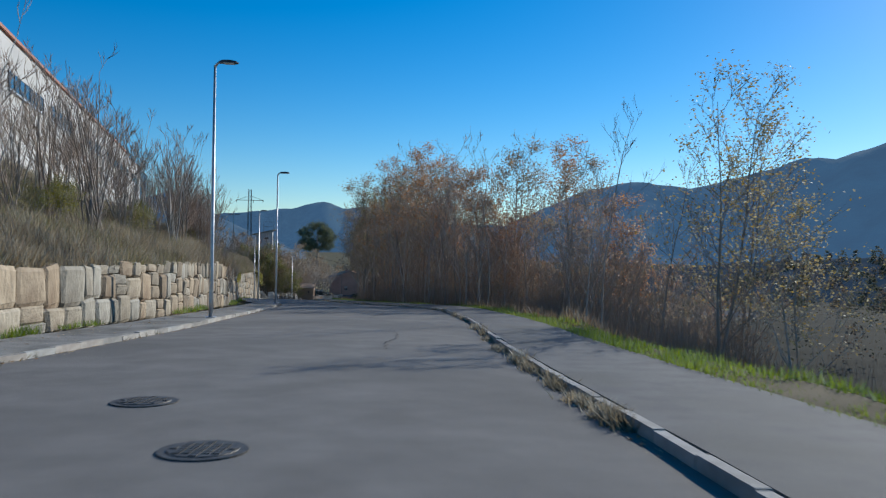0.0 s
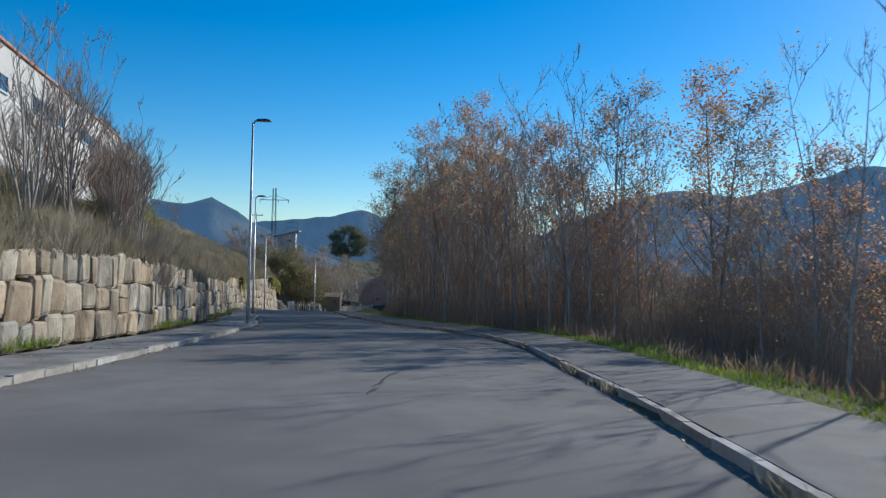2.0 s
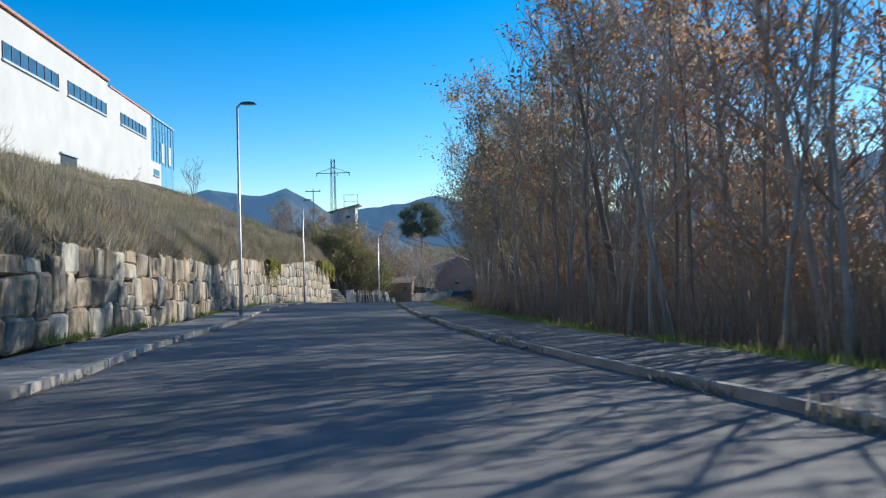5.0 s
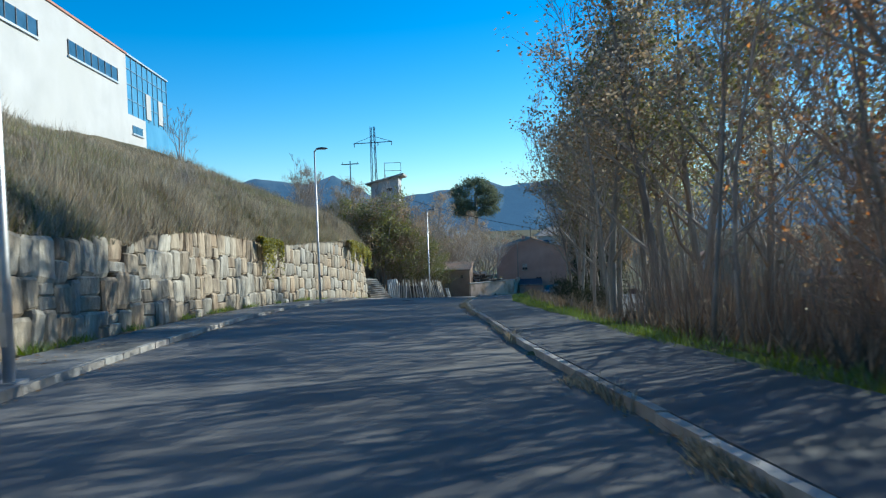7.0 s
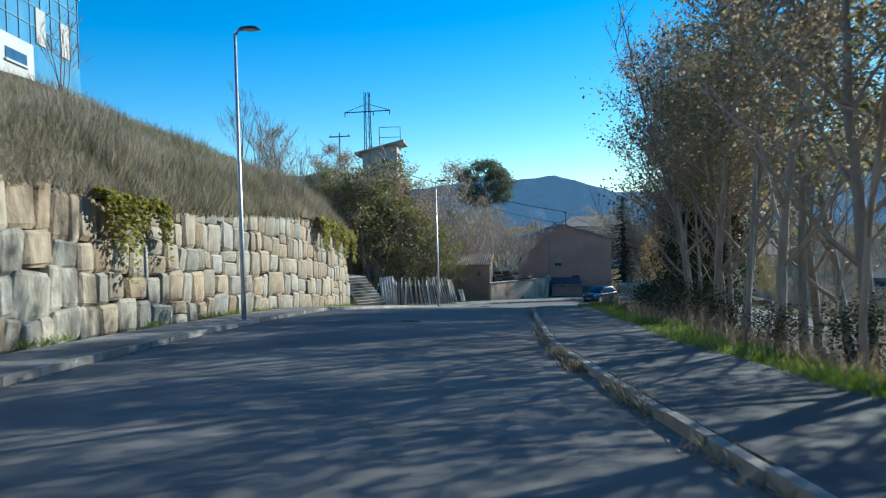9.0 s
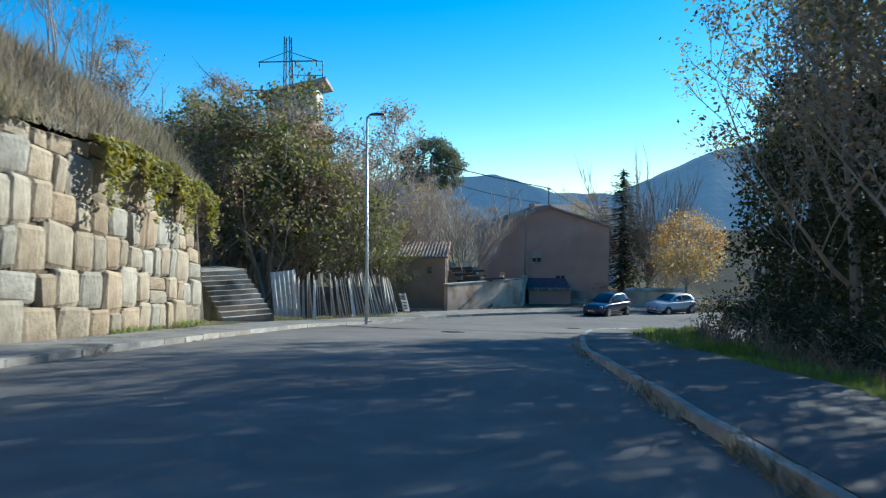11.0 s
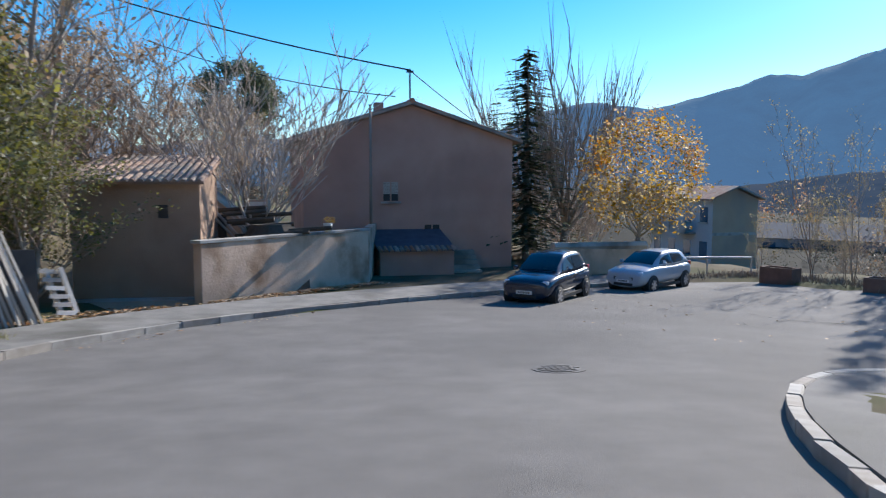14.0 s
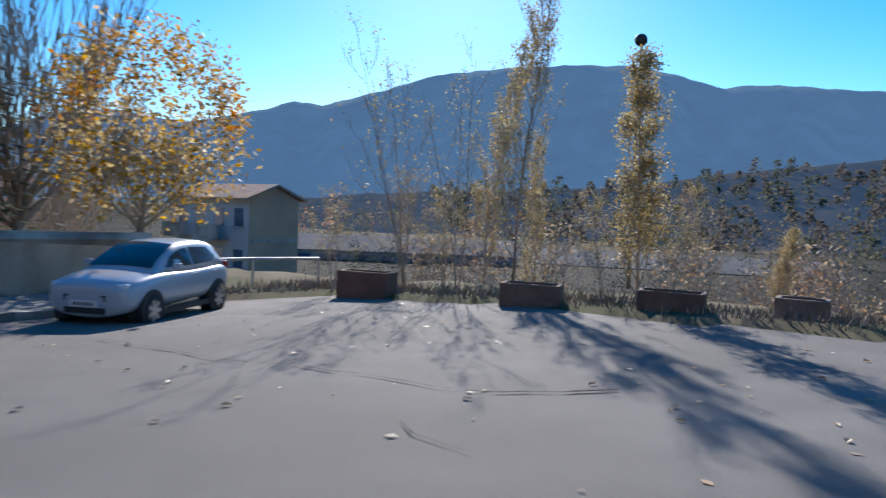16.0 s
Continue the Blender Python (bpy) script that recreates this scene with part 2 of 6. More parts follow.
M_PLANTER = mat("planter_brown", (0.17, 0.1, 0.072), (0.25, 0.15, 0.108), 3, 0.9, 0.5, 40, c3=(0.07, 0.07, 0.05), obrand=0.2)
M_NEARHILL_HAZE = mat("near_hill_woods", (0.016, 0.017, 0.012), (0.05, 0.043, 0.03), 0.06, 1.0, 0.0, 0.2, big=0.3)
M_NEARHILL_HAZE.node_tree.nodes["Principled BSDF"].inputs["Specular IOR Level"].default_value = 0.0
# A weaker blue glow puts haze over the near slope.
M_NEARHILL_HAZE.node_tree.nodes["Principled BSDF"].inputs["Emission Color"].default_value = (0.12, 0.22, 0.42, 1)
M_NEARHILL_HAZE.node_tree.nodes["Principled BSDF"].inputs["Emission Strength"].default_value = 0.16
M_YPOT = mat("glazed_pot", (0.6, 0.58, 0.5), (0.7, 0.68, 0.6), 5, 0.4, 0)


def paint(name, col, rough=0.22):
    m = mat(name, tuple(c * 0.92 for c in col), col, 0.8, rough, 0)
    m.node_tree.nodes["Principled BSDF"].inputs["Coat Weight"].default_value = 0.7
    return m


M_NAVY = paint("navy_car_paint", (0.02, 0.028, 0.05))
M_SILVER = paint("silver_blue_car_paint", (0.44, 0.47, 0.51), 0.3)
M_CARGLASS = mat("car_glass", (0.015, 0.018, 0.02), (0.025, 0.028, 0.03), 2, 0.05, 0)
M_CHROME = mat("alloy", (0.5, 0.5, 0.52), (0.62, 0.62, 0.64), 6, 0.3, 0, metal=0.9)
M_HEADL = mat("headlight_lens", (0.6, 0.62, 0.65), (0.75, 0.76, 0.8), 6, 0.1, 0)
M_TAILL = mat("tail_light_red", (0.35, 0.02, 0.02), (0.5, 0.04, 0.03), 6, 0.15, 0)
M_POLEGREY = mat("pole_grey_paint", (0.16, 0.15, 0.15), (0.24, 0.23, 0.22), 5, 0.5, 0.1)
M_PLASTIC = mat("black_plastic", (0.02, 0.02, 0.02), (0.035, 0.035, 0.035), 6, 0.55, 0)


# ---- mesh building ----
class MB:
    def __init__(self):
        self.v, self.f = [], []

    def add(self, verts, faces):
        k = len(self.v)
        self.v += [tuple(p) for p in verts]
        self.f += [tuple(i + k for i in fc) for fc in faces]
        return self

    def box(self, x0, y0, z0, x1, y1, z1):
        return self.add([(x0, y0, z0), (x1, y0, z0), (x1, y1, z0), (x0, y1, z0), (x0, y0, z1), (x1, y0, z1), (x1, y1, z1), (x0, y1, z1)],
                        [(3, 2, 1, 0), (4, 5, 6, 7), (0, 1, 5, 4), (1, 2, 6, 5), (2, 3, 7, 6), (3, 0, 4, 7)])

    def tube(self, pts, rads, n=6, cap=True):
        """A tube along points with a radius at each."""
        k = len(self.v)
        m = len(pts)
        for i, p in enumerate(pts):
            a, b = Vector(pts[max(i - 1, 0)]), Vector(pts[min(i + 1, m - 1)])
            d = (b - a)
            d = d.normalized() if d.length > 1e-9 else Vector((0, 0, 1))
            u = d.cross(Vector((0, 0, 1)) if abs(d.z) < 0.9 else Vector((1, 0, 0))).normalized()
            w = d.cross(u)
            for j in range(n):
                t = 2 * math.pi * j / n
                q = Vector(p) + (u * math.cos(t) + w * math.sin(t)) * rads[i]
                self.v.append((q.x, q.y, q.z))
        for i in range(m - 1):
            for j in range(n):
                a, b = k + i * n + j, k + i * n + (j + 1) % n
                self.f.append((a, b, b + n, a + n))
        if cap:
            self.f.append(tuple(k + j for j in reversed(range(n))))
            self.f.append(tuple(k + (m - 1) * n + j for j in range(n)))
        return self

    def mesh(self, name, material, smooth=False):
        me = bpy.data.meshes.new(name)
        me.from_pydata(self.v, [], self.f)
        me.materials.append(material)
        if smooth:
            me.shade_smooth()
        me.update()
        return me


def part(name, mb, material, parent=None, label="", smooth=False, bevel=0.0):
    """One mesh object, under a thing or under a part."""
    ob = new(name, mb.mesh(name, material, smooth))
    if parent:
        ob.parent = parent
    if label:
        ob["label"] = label
    if bevel:
        bv = ob.modifiers.new("bevel", "BEVEL")
        bv.width, bv.segments, bv.limit_method = bevel, 2, "ANGLE"
    return ob


def piece(name, mesh, parent, m):
    ob = new(name, mesh)
    ob.parent = parent
    ob.matrix_local = m
    return ob


def thing(name, label, category, group="", at=(0, 0, 0), turn=0.0, kind=""):
    ob = new(name)
    ob.empty_display_size = 0.2
    ob.matrix_world = pose(*at, 0, 0, turn)
    return tagged(ob, label, category, group, kind)


# ---- the lie of the land ----
G_Y = [-60, 0, 25, 47, 72, 100, 114, 128, 137, 147, 152, 170, 400]
G_Z = [3.2, 0, -1.05, -2.2, -3.75, -5.5, -6.5, -7.95, -9.0, -9.62, -9.9, -10.4, -13]
KL_Y = [-60, 5, 12.7, 17, 22.8, 33, 38, 43, 52.8, 58, 70.8, 78, 88, 95, 103, 108, 115, 122, 130, 136]
KL_X = [-8.2, -7.4, -7.45, -7.5, -7.65, -8.75, -9.4, -10.0, -11.9, -13.8, -17.5, -20.1, -23.3, -25.1, -26.7, -27.6, -28.4, -28.75, -28.8, -28.2]
KR_Y = [-60, 2, 5.5, 9.2, 16, 29, 34, 41, 47, 52, 58.5, 67, 79.3, 86, 92.2, 99, 107.4, 113.3, 121, 126.5, 129]
KR_X = [3.2, 2.35, 2.17, 1.88, 1.4, 0.95, 0.55, 0.05, -1.3, -3.2, -5.9, -8.8, -12.4, -14.1, -15.8, -17.4, -18.5, -19.25, -19.75, -19.5, -19.2]
W_Y = [-60, 0, 16.4, 31, 38, 44, 56, 66.5, 74, 83.5, 92.5, 101, 108, 115, 122, 129.3]
W_X = [-10.4, -9.6, -9.9, -11, -12.3, -13, -15.9, -18.7, -21, -24.2, -26.9, -28.8, -29.8, -30.4, -31.2, -32.4]
H_Y = [0, 17, 23, 31, 41, 53.4, 53.6, 59.9, 60.1, 66, 84, 86, 92, 106, 114, 118, 124, 129.3]
H_H = [1.6, 1.65, 1.8, 2.1, 2.45, 2.45, 1.95, 1.95, 2.35, 2.35, 2.55, 3.0, 3.4, 3.5, 4.1, 4.5, 4.7, 4.5]
LOW_Y = [-60, -5, 28, 55, 78, 95, 109, 121, 136, 147, 152]
LOW_Z = [-11.5, -11.3, -11, -10.7, -10.4, -10.1, -9.8, -9.5, -9.25, -9.62, -9.9]
LOT = [(-27.0, 139.5), (-25.6, 142), (-23.3, 144.7), (-21.0, 146.7), (-18.3, 148.4), (-15, 150.3), (-11.2, 152), (-8.6, 151.6), (-7.8, 148), (-7.2, 144.5), (-6.7, 141.5), (-5.6, 137), (-3.6, 129)]
NOSE = [(-18.95, 131.2), (-18.5, 132.6), (-17.95, 133.8), (-17.2, 134.9), (-16.2, 135.8), (-15.0, 136.3), (-13.0, 136.2), (-11.6, 134.8), (-11.0, 132.3), (-10.9, 129.0)]
NOSE = NOSE[:1] + [(a[0] * (1 - q) + b[0] * q, a[1] * (1 - q) + b[1] * q) for a, b in zip(NOSE, NOSE[1:]) for q in (0.25, 0.75)] + NOSE[-1:]


def road_z(y):
    return np.interp(y, G_Y, G_Z)


def kl(y):
    return np.interp(y, KL_Y, KL_X)


def kr(y):
    return np.interp(y, KR_Y, KR_X)


def wall_x(y):
    return np.interp(y, W_Y, W_X)


def wall_h(y):
    return np.interp(y, H_Y, H_H)


def flat_z(x, y):
    """Height of the carriageway, with the dip to the lower road past the bend."""
    s = np.clip((np.asarray(x, float) + 17.5) / 6, 0, 1)
    s = s * s * (3 - 2 * s) * (np.asarray(y) > 100)
    return road_z(y) * (1 - s) + np.interp(y, LOW_Y, LOW_Z) * s


def inside(x, y, poly):
    x, y = np.asarray(x, float), np.asarray(y, float)
    res = np.zeros(np.broadcast(x, y).shape, bool)
    for (xa, ya), (xb, yb) in zip(poly, poly[1:] + poly[:1]):
        cut = ((ya > y) != (yb > y)) & (x < (xb - xa) * (y - ya) / (yb - ya + 1e-12) + xa)
        res ^= cut
    return res


EDGE_L = [(float(kl(y)), float(y)) for y in np.arange(-30, 136.1, 2)] + LOT[:7]
EDGE_R = [(float(kr(y)), float(y)) for y in np.arange(-30, 129.1, 2)] + NOSE
LOT_POLY = [(float(kl(y)), float(y)) for y in (126, 130, 136)] + LOT + NOSE[::-1] + [(float(kr(y)), float(y)) for y in (129, 126)]


def bank_z(x, y):
    """Height of the bank above the retaining wall: a steep lip, then an even slope."""
    dw = np.clip(wall_x(y) - x, 0, 99)
    lip = np.interp(y, [40, 55, 85, 95, 129], [0.1, 0.7, 0.9, 1.2, 1.2]) * np.clip(dw / 1.6, 0, 1)
    up = road_z(y) + wall_h(y) - 0.12 + dw * 0.42 + lip + wobble(x, y, 0.5, 0.12) * np.clip(dw, 0, 1)
    return np.minimum(up, 6.0 + 0.01 * dw)


def wobble(x, y, s, a):
    return a * (np.sin(x * s + 1.7 * np.sin(y * s * 0.7)) + np.sin(y * s * 1.3 + 2.1 * np.sin(x * s * 0.6 + 1)))


def land(x, y):
    """Height of the open ground."""
    x, y = np.asarray(x, float), np.asarray(y, float)
    rz = road_z(y)
    z = np.full(np.broadcast(x, y).shape, 0.0) + flat_z(x, y) - 0.35
    # right-hand verge and wooded slope down to the lower road
    d = x - kr(y)
    low = np.interp(y, LOW_Y, LOW_Z)
    right = np.maximum(low + 0.02, rz + 0.1 - np.clip(d - 3.4, 0, 99) * 0.4) + wobble(x, y, 0.6, 0.06) * (d > 3)
    z = np.where((d > 0) & (y < 131), right, z)
    # left bank above the retaining wall
    dl = kl(y) - x
    dw = wall_x(y) - x
    bank = bank_z(x, y)
    z = np.where((dl > 0) & (y < 129.6), np.where(dw > 1.25, bank, rz - 0.1), z)
    x0 = np.interp(y, [129.3, 133, 138, 142, 150, 170], [-33.2, -35.2, -36.4, -35.5, -36, -34])
    cap = np.interp(y, [130, 145, 160, 190, 260], [5, 1.5, -2.5, -6, -11])
    hill = np.minimum(np.maximum(rz, -10.4) + 0.1 + np.clip(x0 - x, 0, 99) * 0.62, cap) + wobble(x, y, 0.45, 0.15) * np.clip(x0 - x, 0, 1)
    z = np.where((y >= 129.6) & (dl > 0) & (x < -24), np.maximum(hill, rz + 0.08), z)
    # round the bend
    around = (y >= 129.6) & (x >= -24.01) & ~inside(x, y, LOT_POLY)
    edge = flat_z(x, np.minimum(y, 160)) + 0.08
    fall = np.maximum(-13.5, -9.55 - 0.16 * np.clip(x + 3.5, 0, 99))
    z = np.where(around, np.where(x > -8, np.minimum(edge, np.maximum(fall, edge - 0.16 * np.clip(x + 3.5, 0, 99))), edge), z)
    brink = np.maximum(y - np.interp(x, [-15, -12, -8, -5], [175, 160.5, 158.5, 153.8]), x + 3.6)
    z = np.where((y >= 136) & (x > -15), np.maximum(z - 0.5 * np.clip(brink, 0, 99), -14.0), z)
    z = np.where((y >= 129.6) & inside(x, y, LOT_POLY), flat_z(x, y) - 0.35, z)
    nose = inside(x, y, [(-19.4, 126), *NOSE, (-10.9, 126)])
    z = np.where((y >= 129.6) & nose, flat_z(x, y) + 0.1, z)
    far = np.clip((np.hypot(x + 10, y - 70) - 190) / 250, 0, 1)
    return z * (1 - far) + far * (-14.0)


def axis_steps(a, b, far_a, far_b):
    mid = list(np.arange(a, b + 0.1, 1.0))
    lo, hi, s = [], [], 1.5
    p = a
    while p > far_a:
        p -= s
        lo.append(p)
        s *= 1.35
    p, s = b, 1.5
    while p < far_b:
        p += s
        hi.append(p)
        s *= 1.35
    return np.array(lo[::-1] + mid + hi)


def sheet(name, xs, ys, zfun, material, keep=None):
    gx, gy = np.meshgrid(xs, ys)
    gz = zfun(gx, gy)
    v = np.stack([gx, gy, gz], -1).reshape(-1, 3)
    nx = len(xs)
    f = []
    ok = keep(gx, gy) if keep else None
    for j in range(len(ys) - 1):
        for i in range(nx - 1):
            if ok is None or ok[j, i] or ok[j + 1, i] or ok[j, i + 1] or ok[j + 1, i + 1]:
                f.append((j * nx + i, j * nx + i + 1, (j + 1) * nx + i + 1, (j + 1) * nx + i))
    mb = MB()
    mb.v, mb.f = [tuple(p) for p in v], f
    return new(name, mb.mesh(name, material, True))


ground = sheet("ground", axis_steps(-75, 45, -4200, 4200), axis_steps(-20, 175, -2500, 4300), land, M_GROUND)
tagged(ground, "dry grassy hillside soil with green patches", "ground", kind="structure")

road_mb = MB()
ys = np.arange(-30, 129.1, 1.5)
cols = 8
for y in ys:
    a, b = float(kl(y)) - 0.06, float(kr(y)) + 0.06
    for c in range(cols + 1):
        s = c / cols
        road_mb.v.append((a + (b - a) * s, float(y), float(road_z(y)) + 0.05 * (1 - (2 * s - 1) ** 2)))
for j in range(len(ys) - 1):
    for c in range(cols):
        k = j * (cols + 1) + c
        road_mb.f.append((k, k + 1, k + cols + 2, k + cols + 1))
road = part("road", road_mb, M_ASPH, smooth=True)
tagged(road, "grey worn asphalt road with faint patches", "road", kind="structure")
turning = sheet("road_bend", np.arange(-30, -2.4, 0.6), np.arange(129.0, 153.1, 0.6), lambda x, y: flat_z(x, y) + 0.004, M_ASPH, keep=lambda x, y: inside(x, y, LOT_POLY))
tagged(turning, "sunlit grey asphalt of the wide hairpin bend", "road", kind="structure")
LOWER = [(-8.4, 131), (-6.0, 121), (-2, 109), (4, 95), (12, 78), (21, 55), (29, 28), (34, -5)]


def ribbon(name, path, half_a, half_b, dz, material, zf):
    mb = MB()
    for i, (x, y) in enumerate(path):
        a, b = Vector(path[max(i - 1, 0)]), Vector(path[min(i + 1, len(path) - 1)])
        d = (b - a).normalized()
        n = Vector((d.y, -d.x))
        for h in (half_a, half_b):
            q = Vector((x, y)) + n * h
            mb.v.append((q.x, q.y, float(zf(x, y)) + dz))
    for i in range(len(path) - 1):
        mb.f.append((2 * i, 2 * i + 1, 2 * i + 3, 2 * i + 2))
    return new(name, mb.mesh(name, material))


def refine(path, step):
    out = []
    for (xa, ya), (xb, yb) in zip(path, path[1:]):
        n = max(1, int(math.hypot(xb - xa, yb - ya) / step + 0.5))
        out += [(xa + (xb - xa) * i / n, ya + (yb - ya) * i / n) for i in range(n)]
    return out + [path[-1]]


lower = ribbon("road_lower", refine(LOWER, 4), -3.6, 3.6, 0.24, M_ASPH, lambda x, y: np.interp(y, LOW_Y, LOW_Z))
tagged(lower, "pale asphalt of the lower road behind the trees", "road", kind="structure")


# ---- kerbs and pavements ----
def raised(name, path, inner, outer, top, material, label):
    """A pavement slab along a kerb line, with its side faces."""
    mb = MB()
    for i, (x, y) in enumerate(path):
        a, b = Vector(path[max(i - 1, 0)]), Vector(path[min(i + 1, len(path) - 1)])
        d = (b - a).normalized()
        n = Vector((d.y, -d.x))
        z = float(flat_z(x, y))
        for h, dz in ((inner, -0.3), (inner, top), (outer, top + 0.02), (outer, -0.3)):
            q = Vector((x, y)) + n * h
            mb.v.append((q.x, q.y, z + dz))
    for i in range(len(path) - 1):
        for j in range(3):
            k = 4 * i + j
            mb.f.append((k, k + 1, k + 5, k + 4))
    return tagged(new(name, mb.mesh(name, material)), label, "pavement", kind="structure")


KERB_TOP = 0.13
path_l, path_r = refine(EDGE_L, 1.0), refine(EDGE_R, 1.0)
raised("pavement_left", path_l, -0.075, -1.75, KERB_TOP - 0.005, M_PAVE, "narrow weathered cement pavement below the stone wall")
raised("pavement_right", path_r, 0.075, 2.3, KERB_TOP - 0.005, M_ASPHPAVE, "grey asphalt pavement beside the wooded verge")


# ---- factory on the hill ----
def factory():
    f = thing("factory", "long white rendered factory with ribbon windows and glazed end", "building", at=(-50.2, 120.3, 0), turn=17.0)
    # local axes: +y runs on past the glazed end, -y back along the facade, +x is the facade's outer side
    w = MB()
    w.box(-24, -108, 2.0, 0, 0, 14.0)
    part("wall", w, M_WHITE, f)
    lowb = MB().box(-24, 0.003, 2.0, -0.02, 4.6, 9.0)
    part("wall", lowb, M_WHITE, f, "white lower block under the glazing")
    par = MB().box(-23.9, -107.9, 14.0, -0.1, -15.0, 14.45)
    part("parapet", par, M_WHITE, f)
    part("coping", MB().box(-24.1, -108.1, 14.45, 0.1, -15.0, 14.65), M_BRICKRED, f, "red-brown roof edge")
    part("coping", MB().box(-24.1, -14.99, 14.0, 0.1, 0.1, 14.16), M_BRICKRED, f, "red-brown roof edge")
    for a, b in ((2.2, 11.5), (16.0, 25.4), (27.4, 36.6), (41.5, 50.5), (56.5, 65.8), (68.6, 78.0), (83, 92)):
        win = part("window", MB().box(-0.25, -b, 11.2, 0.03, -a, 12.3), M_WINBLUE, f, "dark blue ribbon window", bevel=0.02)
        n = int((b - a) / 1.25)
        for i in range(n + 1):
            y = -b + (b - a) * i / n
            part("mullion", MB().box(0.03, y - 0.04, 11.2, 0.07, y + 0.04, 12.3), M_DARKMET, win)
        part("sill", MB().box(0.0, -b - 0.1, 11.06, 0.14, -a + 0.1, 11.2), M_GALV, win)
    d = part("door", MB().box(-0.1, -27.2, 5.4, 0.04, -23.8, 6.4), M_DARK, f, "dark loading door")
    part("lintel", MB().box(0.04, -27.4, 6.4, 0.2, -23.6, 6.55), M_GALV, d)
    win = part("window", MB().box(-0.3, 1.0, 7.45, 0.02, 3.6, 8.15), M_WINBLUE, f, "small blue window")
    part("sill", MB().box(0.0, 0.9, 7.33, 0.12, 3.7, 7.45), M_GALV, win)
    # glazed end block
    gl = part("curtain_wall", MB().box(-22, 0.02, 9.02, -0.15, 12.0, 14.05), M_CURTAIN, f, "blue curtain wall glazing")
    part("curtain_wall", MB().box(-22, 4.62, 2.0, -0.15, 12.0, 9.018), M_CURTAIN, f, "blue curtain wall glazing")
    for i in range(9):
        part("mullion", MB().box(-0.15, 0.1 + 1.46 * i, 9.05, -0.09, 0.16 + 1.46 * i, 14.0), M_BLUEMET, gl)
    for z in (10.3, 11.6, 12.9):
        part("mullion", MB().box(-0.15, 0.1, z, -0.1, 11.9, z + 0.06), M_BLUEMET, gl)
    for y in (5.2, 8.8):
        part("panel", MB().box(-0.15, y, 9.3, -0.06, y + 1.3, 11.6), M_WHITE, gl, "pale opening light")
    part("coping", MB().box(-22.1, 0.11, 14.06, 0.0, 12.1, 14.2), M_GALV, f)
    return f


factory()


# ---- street lamps ----
def street_lamp(x, y, z, turn):
    f = thing("street_lamp", "tall galvanised street lamp with one flat head beside the road", "street lamp", "street lamps along the wall", (x, y, z), turn)
    part("pole", MB().tube([(0, 0, 0), (0, 0, 1.2), (0, 0, 8.75)], [0.08, 0.075, 0.042], 12), M_GALV, f, smooth=True)
    part("base_plate", MB().box(-0.17, -0.17, -0.02, 0.17, 0.17, 0.025), M_GALV, f)
    part("inspection_door", MB().box(-0.045, -0.103, 0.5, 0.045, -0.08, 0.95), M_GALV, f)
    part("arm", MB().tube([(0, 0, 8.7), (0.1, 0, 8.83), (0.35, 0, 8.86)], [0.05, 0.04, 0.035], 8), M_GALV, f, smooth=True)
    h = MB()
    for s, w, t in ((0.12, 0.06, 0.05), (0.25, 0.12, 0.09), (0.5, 0.16, 0.1), (0.72, 0.13, 0.07), (0.8, 0.05, 0.03)):
        h.v += [(s, -w, 8.84), (s, w, 8.84), (s, w * 0.7, 8.84 + t), (s, -w * 0.7, 8.84 + t)]
    for i in range(4):
        for j in range(4):
            h.f.append((4 * i + j, 4 * i + (j + 1) % 4, 4 * i + 4 + (j + 1) % 4, 4 * i + 4 + j))
    h.f += [(3, 2, 1, 0), (16, 17, 18, 19)]
    hd = part("head", h, M_DARKMET, f, "flat dark lamp head")
    part("diffuser", MB().box(0.3, -0.11, 8.815, 0.66, 0.11, 8.838), M_LAMPGL, hd)
    return f


for lx, ly, lt in ((-8.12, 25.55, 6), (-11.5, 50.0, 14), (-18.6, 73.2, 16), (-27.3, 105.2, 8), (-28.2, 135.4, 20)):
    street_lamp(lx, ly, float(road_z(ly)) + KERB_TOP, lt)


def globe_lamp(x, y, z):
    f = thing("globe_lamp", "slim dark post with a round globe lamp", "street lamp", at=(x, y, z))
    part("pole", MB().tube([(0, 0, 0), (0, 0, 1.0), (0, 0, 5.3)], [0.05, 0.032, 0.024], 10), M_POLEGREY, f, smooth=True)
    g = MB()
    for i in range(9):
        t = math.pi * i / 8
        g.v += [(0.14 * math.sin(t) * math.cos(2 * math.pi * j / 14), 0.14 * math.sin(t) * math.sin(2 * math.pi * j / 14), 5.42 - 0.14 * math.cos(t)) for j in range(14)]
    for i in range(8):
        for j in range(14):
            g.f.append((14 * i + j, 14 * i + (j + 1) % 14, 14 * i + 14 + (j + 1) % 14, 14 * i + 14 + j))
    part("globe", g, M_PLASTIC, f, "round globe", smooth=True)


globe_lamp(-3.55, 147.7, -9.5)


# ---- hamlet at the bend ----
def tile_rows(mb, x0, x1, y0, y1, z0, z1, pitch=0.22, r=0.085):
    """Half-round tiles running down a roof plane from (y1, z1) to (y0, z0)."""
    n = max(1, int((x1 - x0) / pitch))
    for i in range(n):
        x = x0 + (i + 0.5) * (x1 - x0) / n
        k = len(mb.v)
        for (y, z) in ((y0, z0), (y1, z1)):
            for a in range(5):
                t = math.pi * a / 4
                mb.v.append((x + r * math.cos(t), y, z + r * math.sin(t)))
        for a in range(4):
            mb.f.append((k + a, k + a + 1, k + a + 6, k + a + 5))
        mb.f.append((k, k + 1, k + 2, k + 3, k + 4))


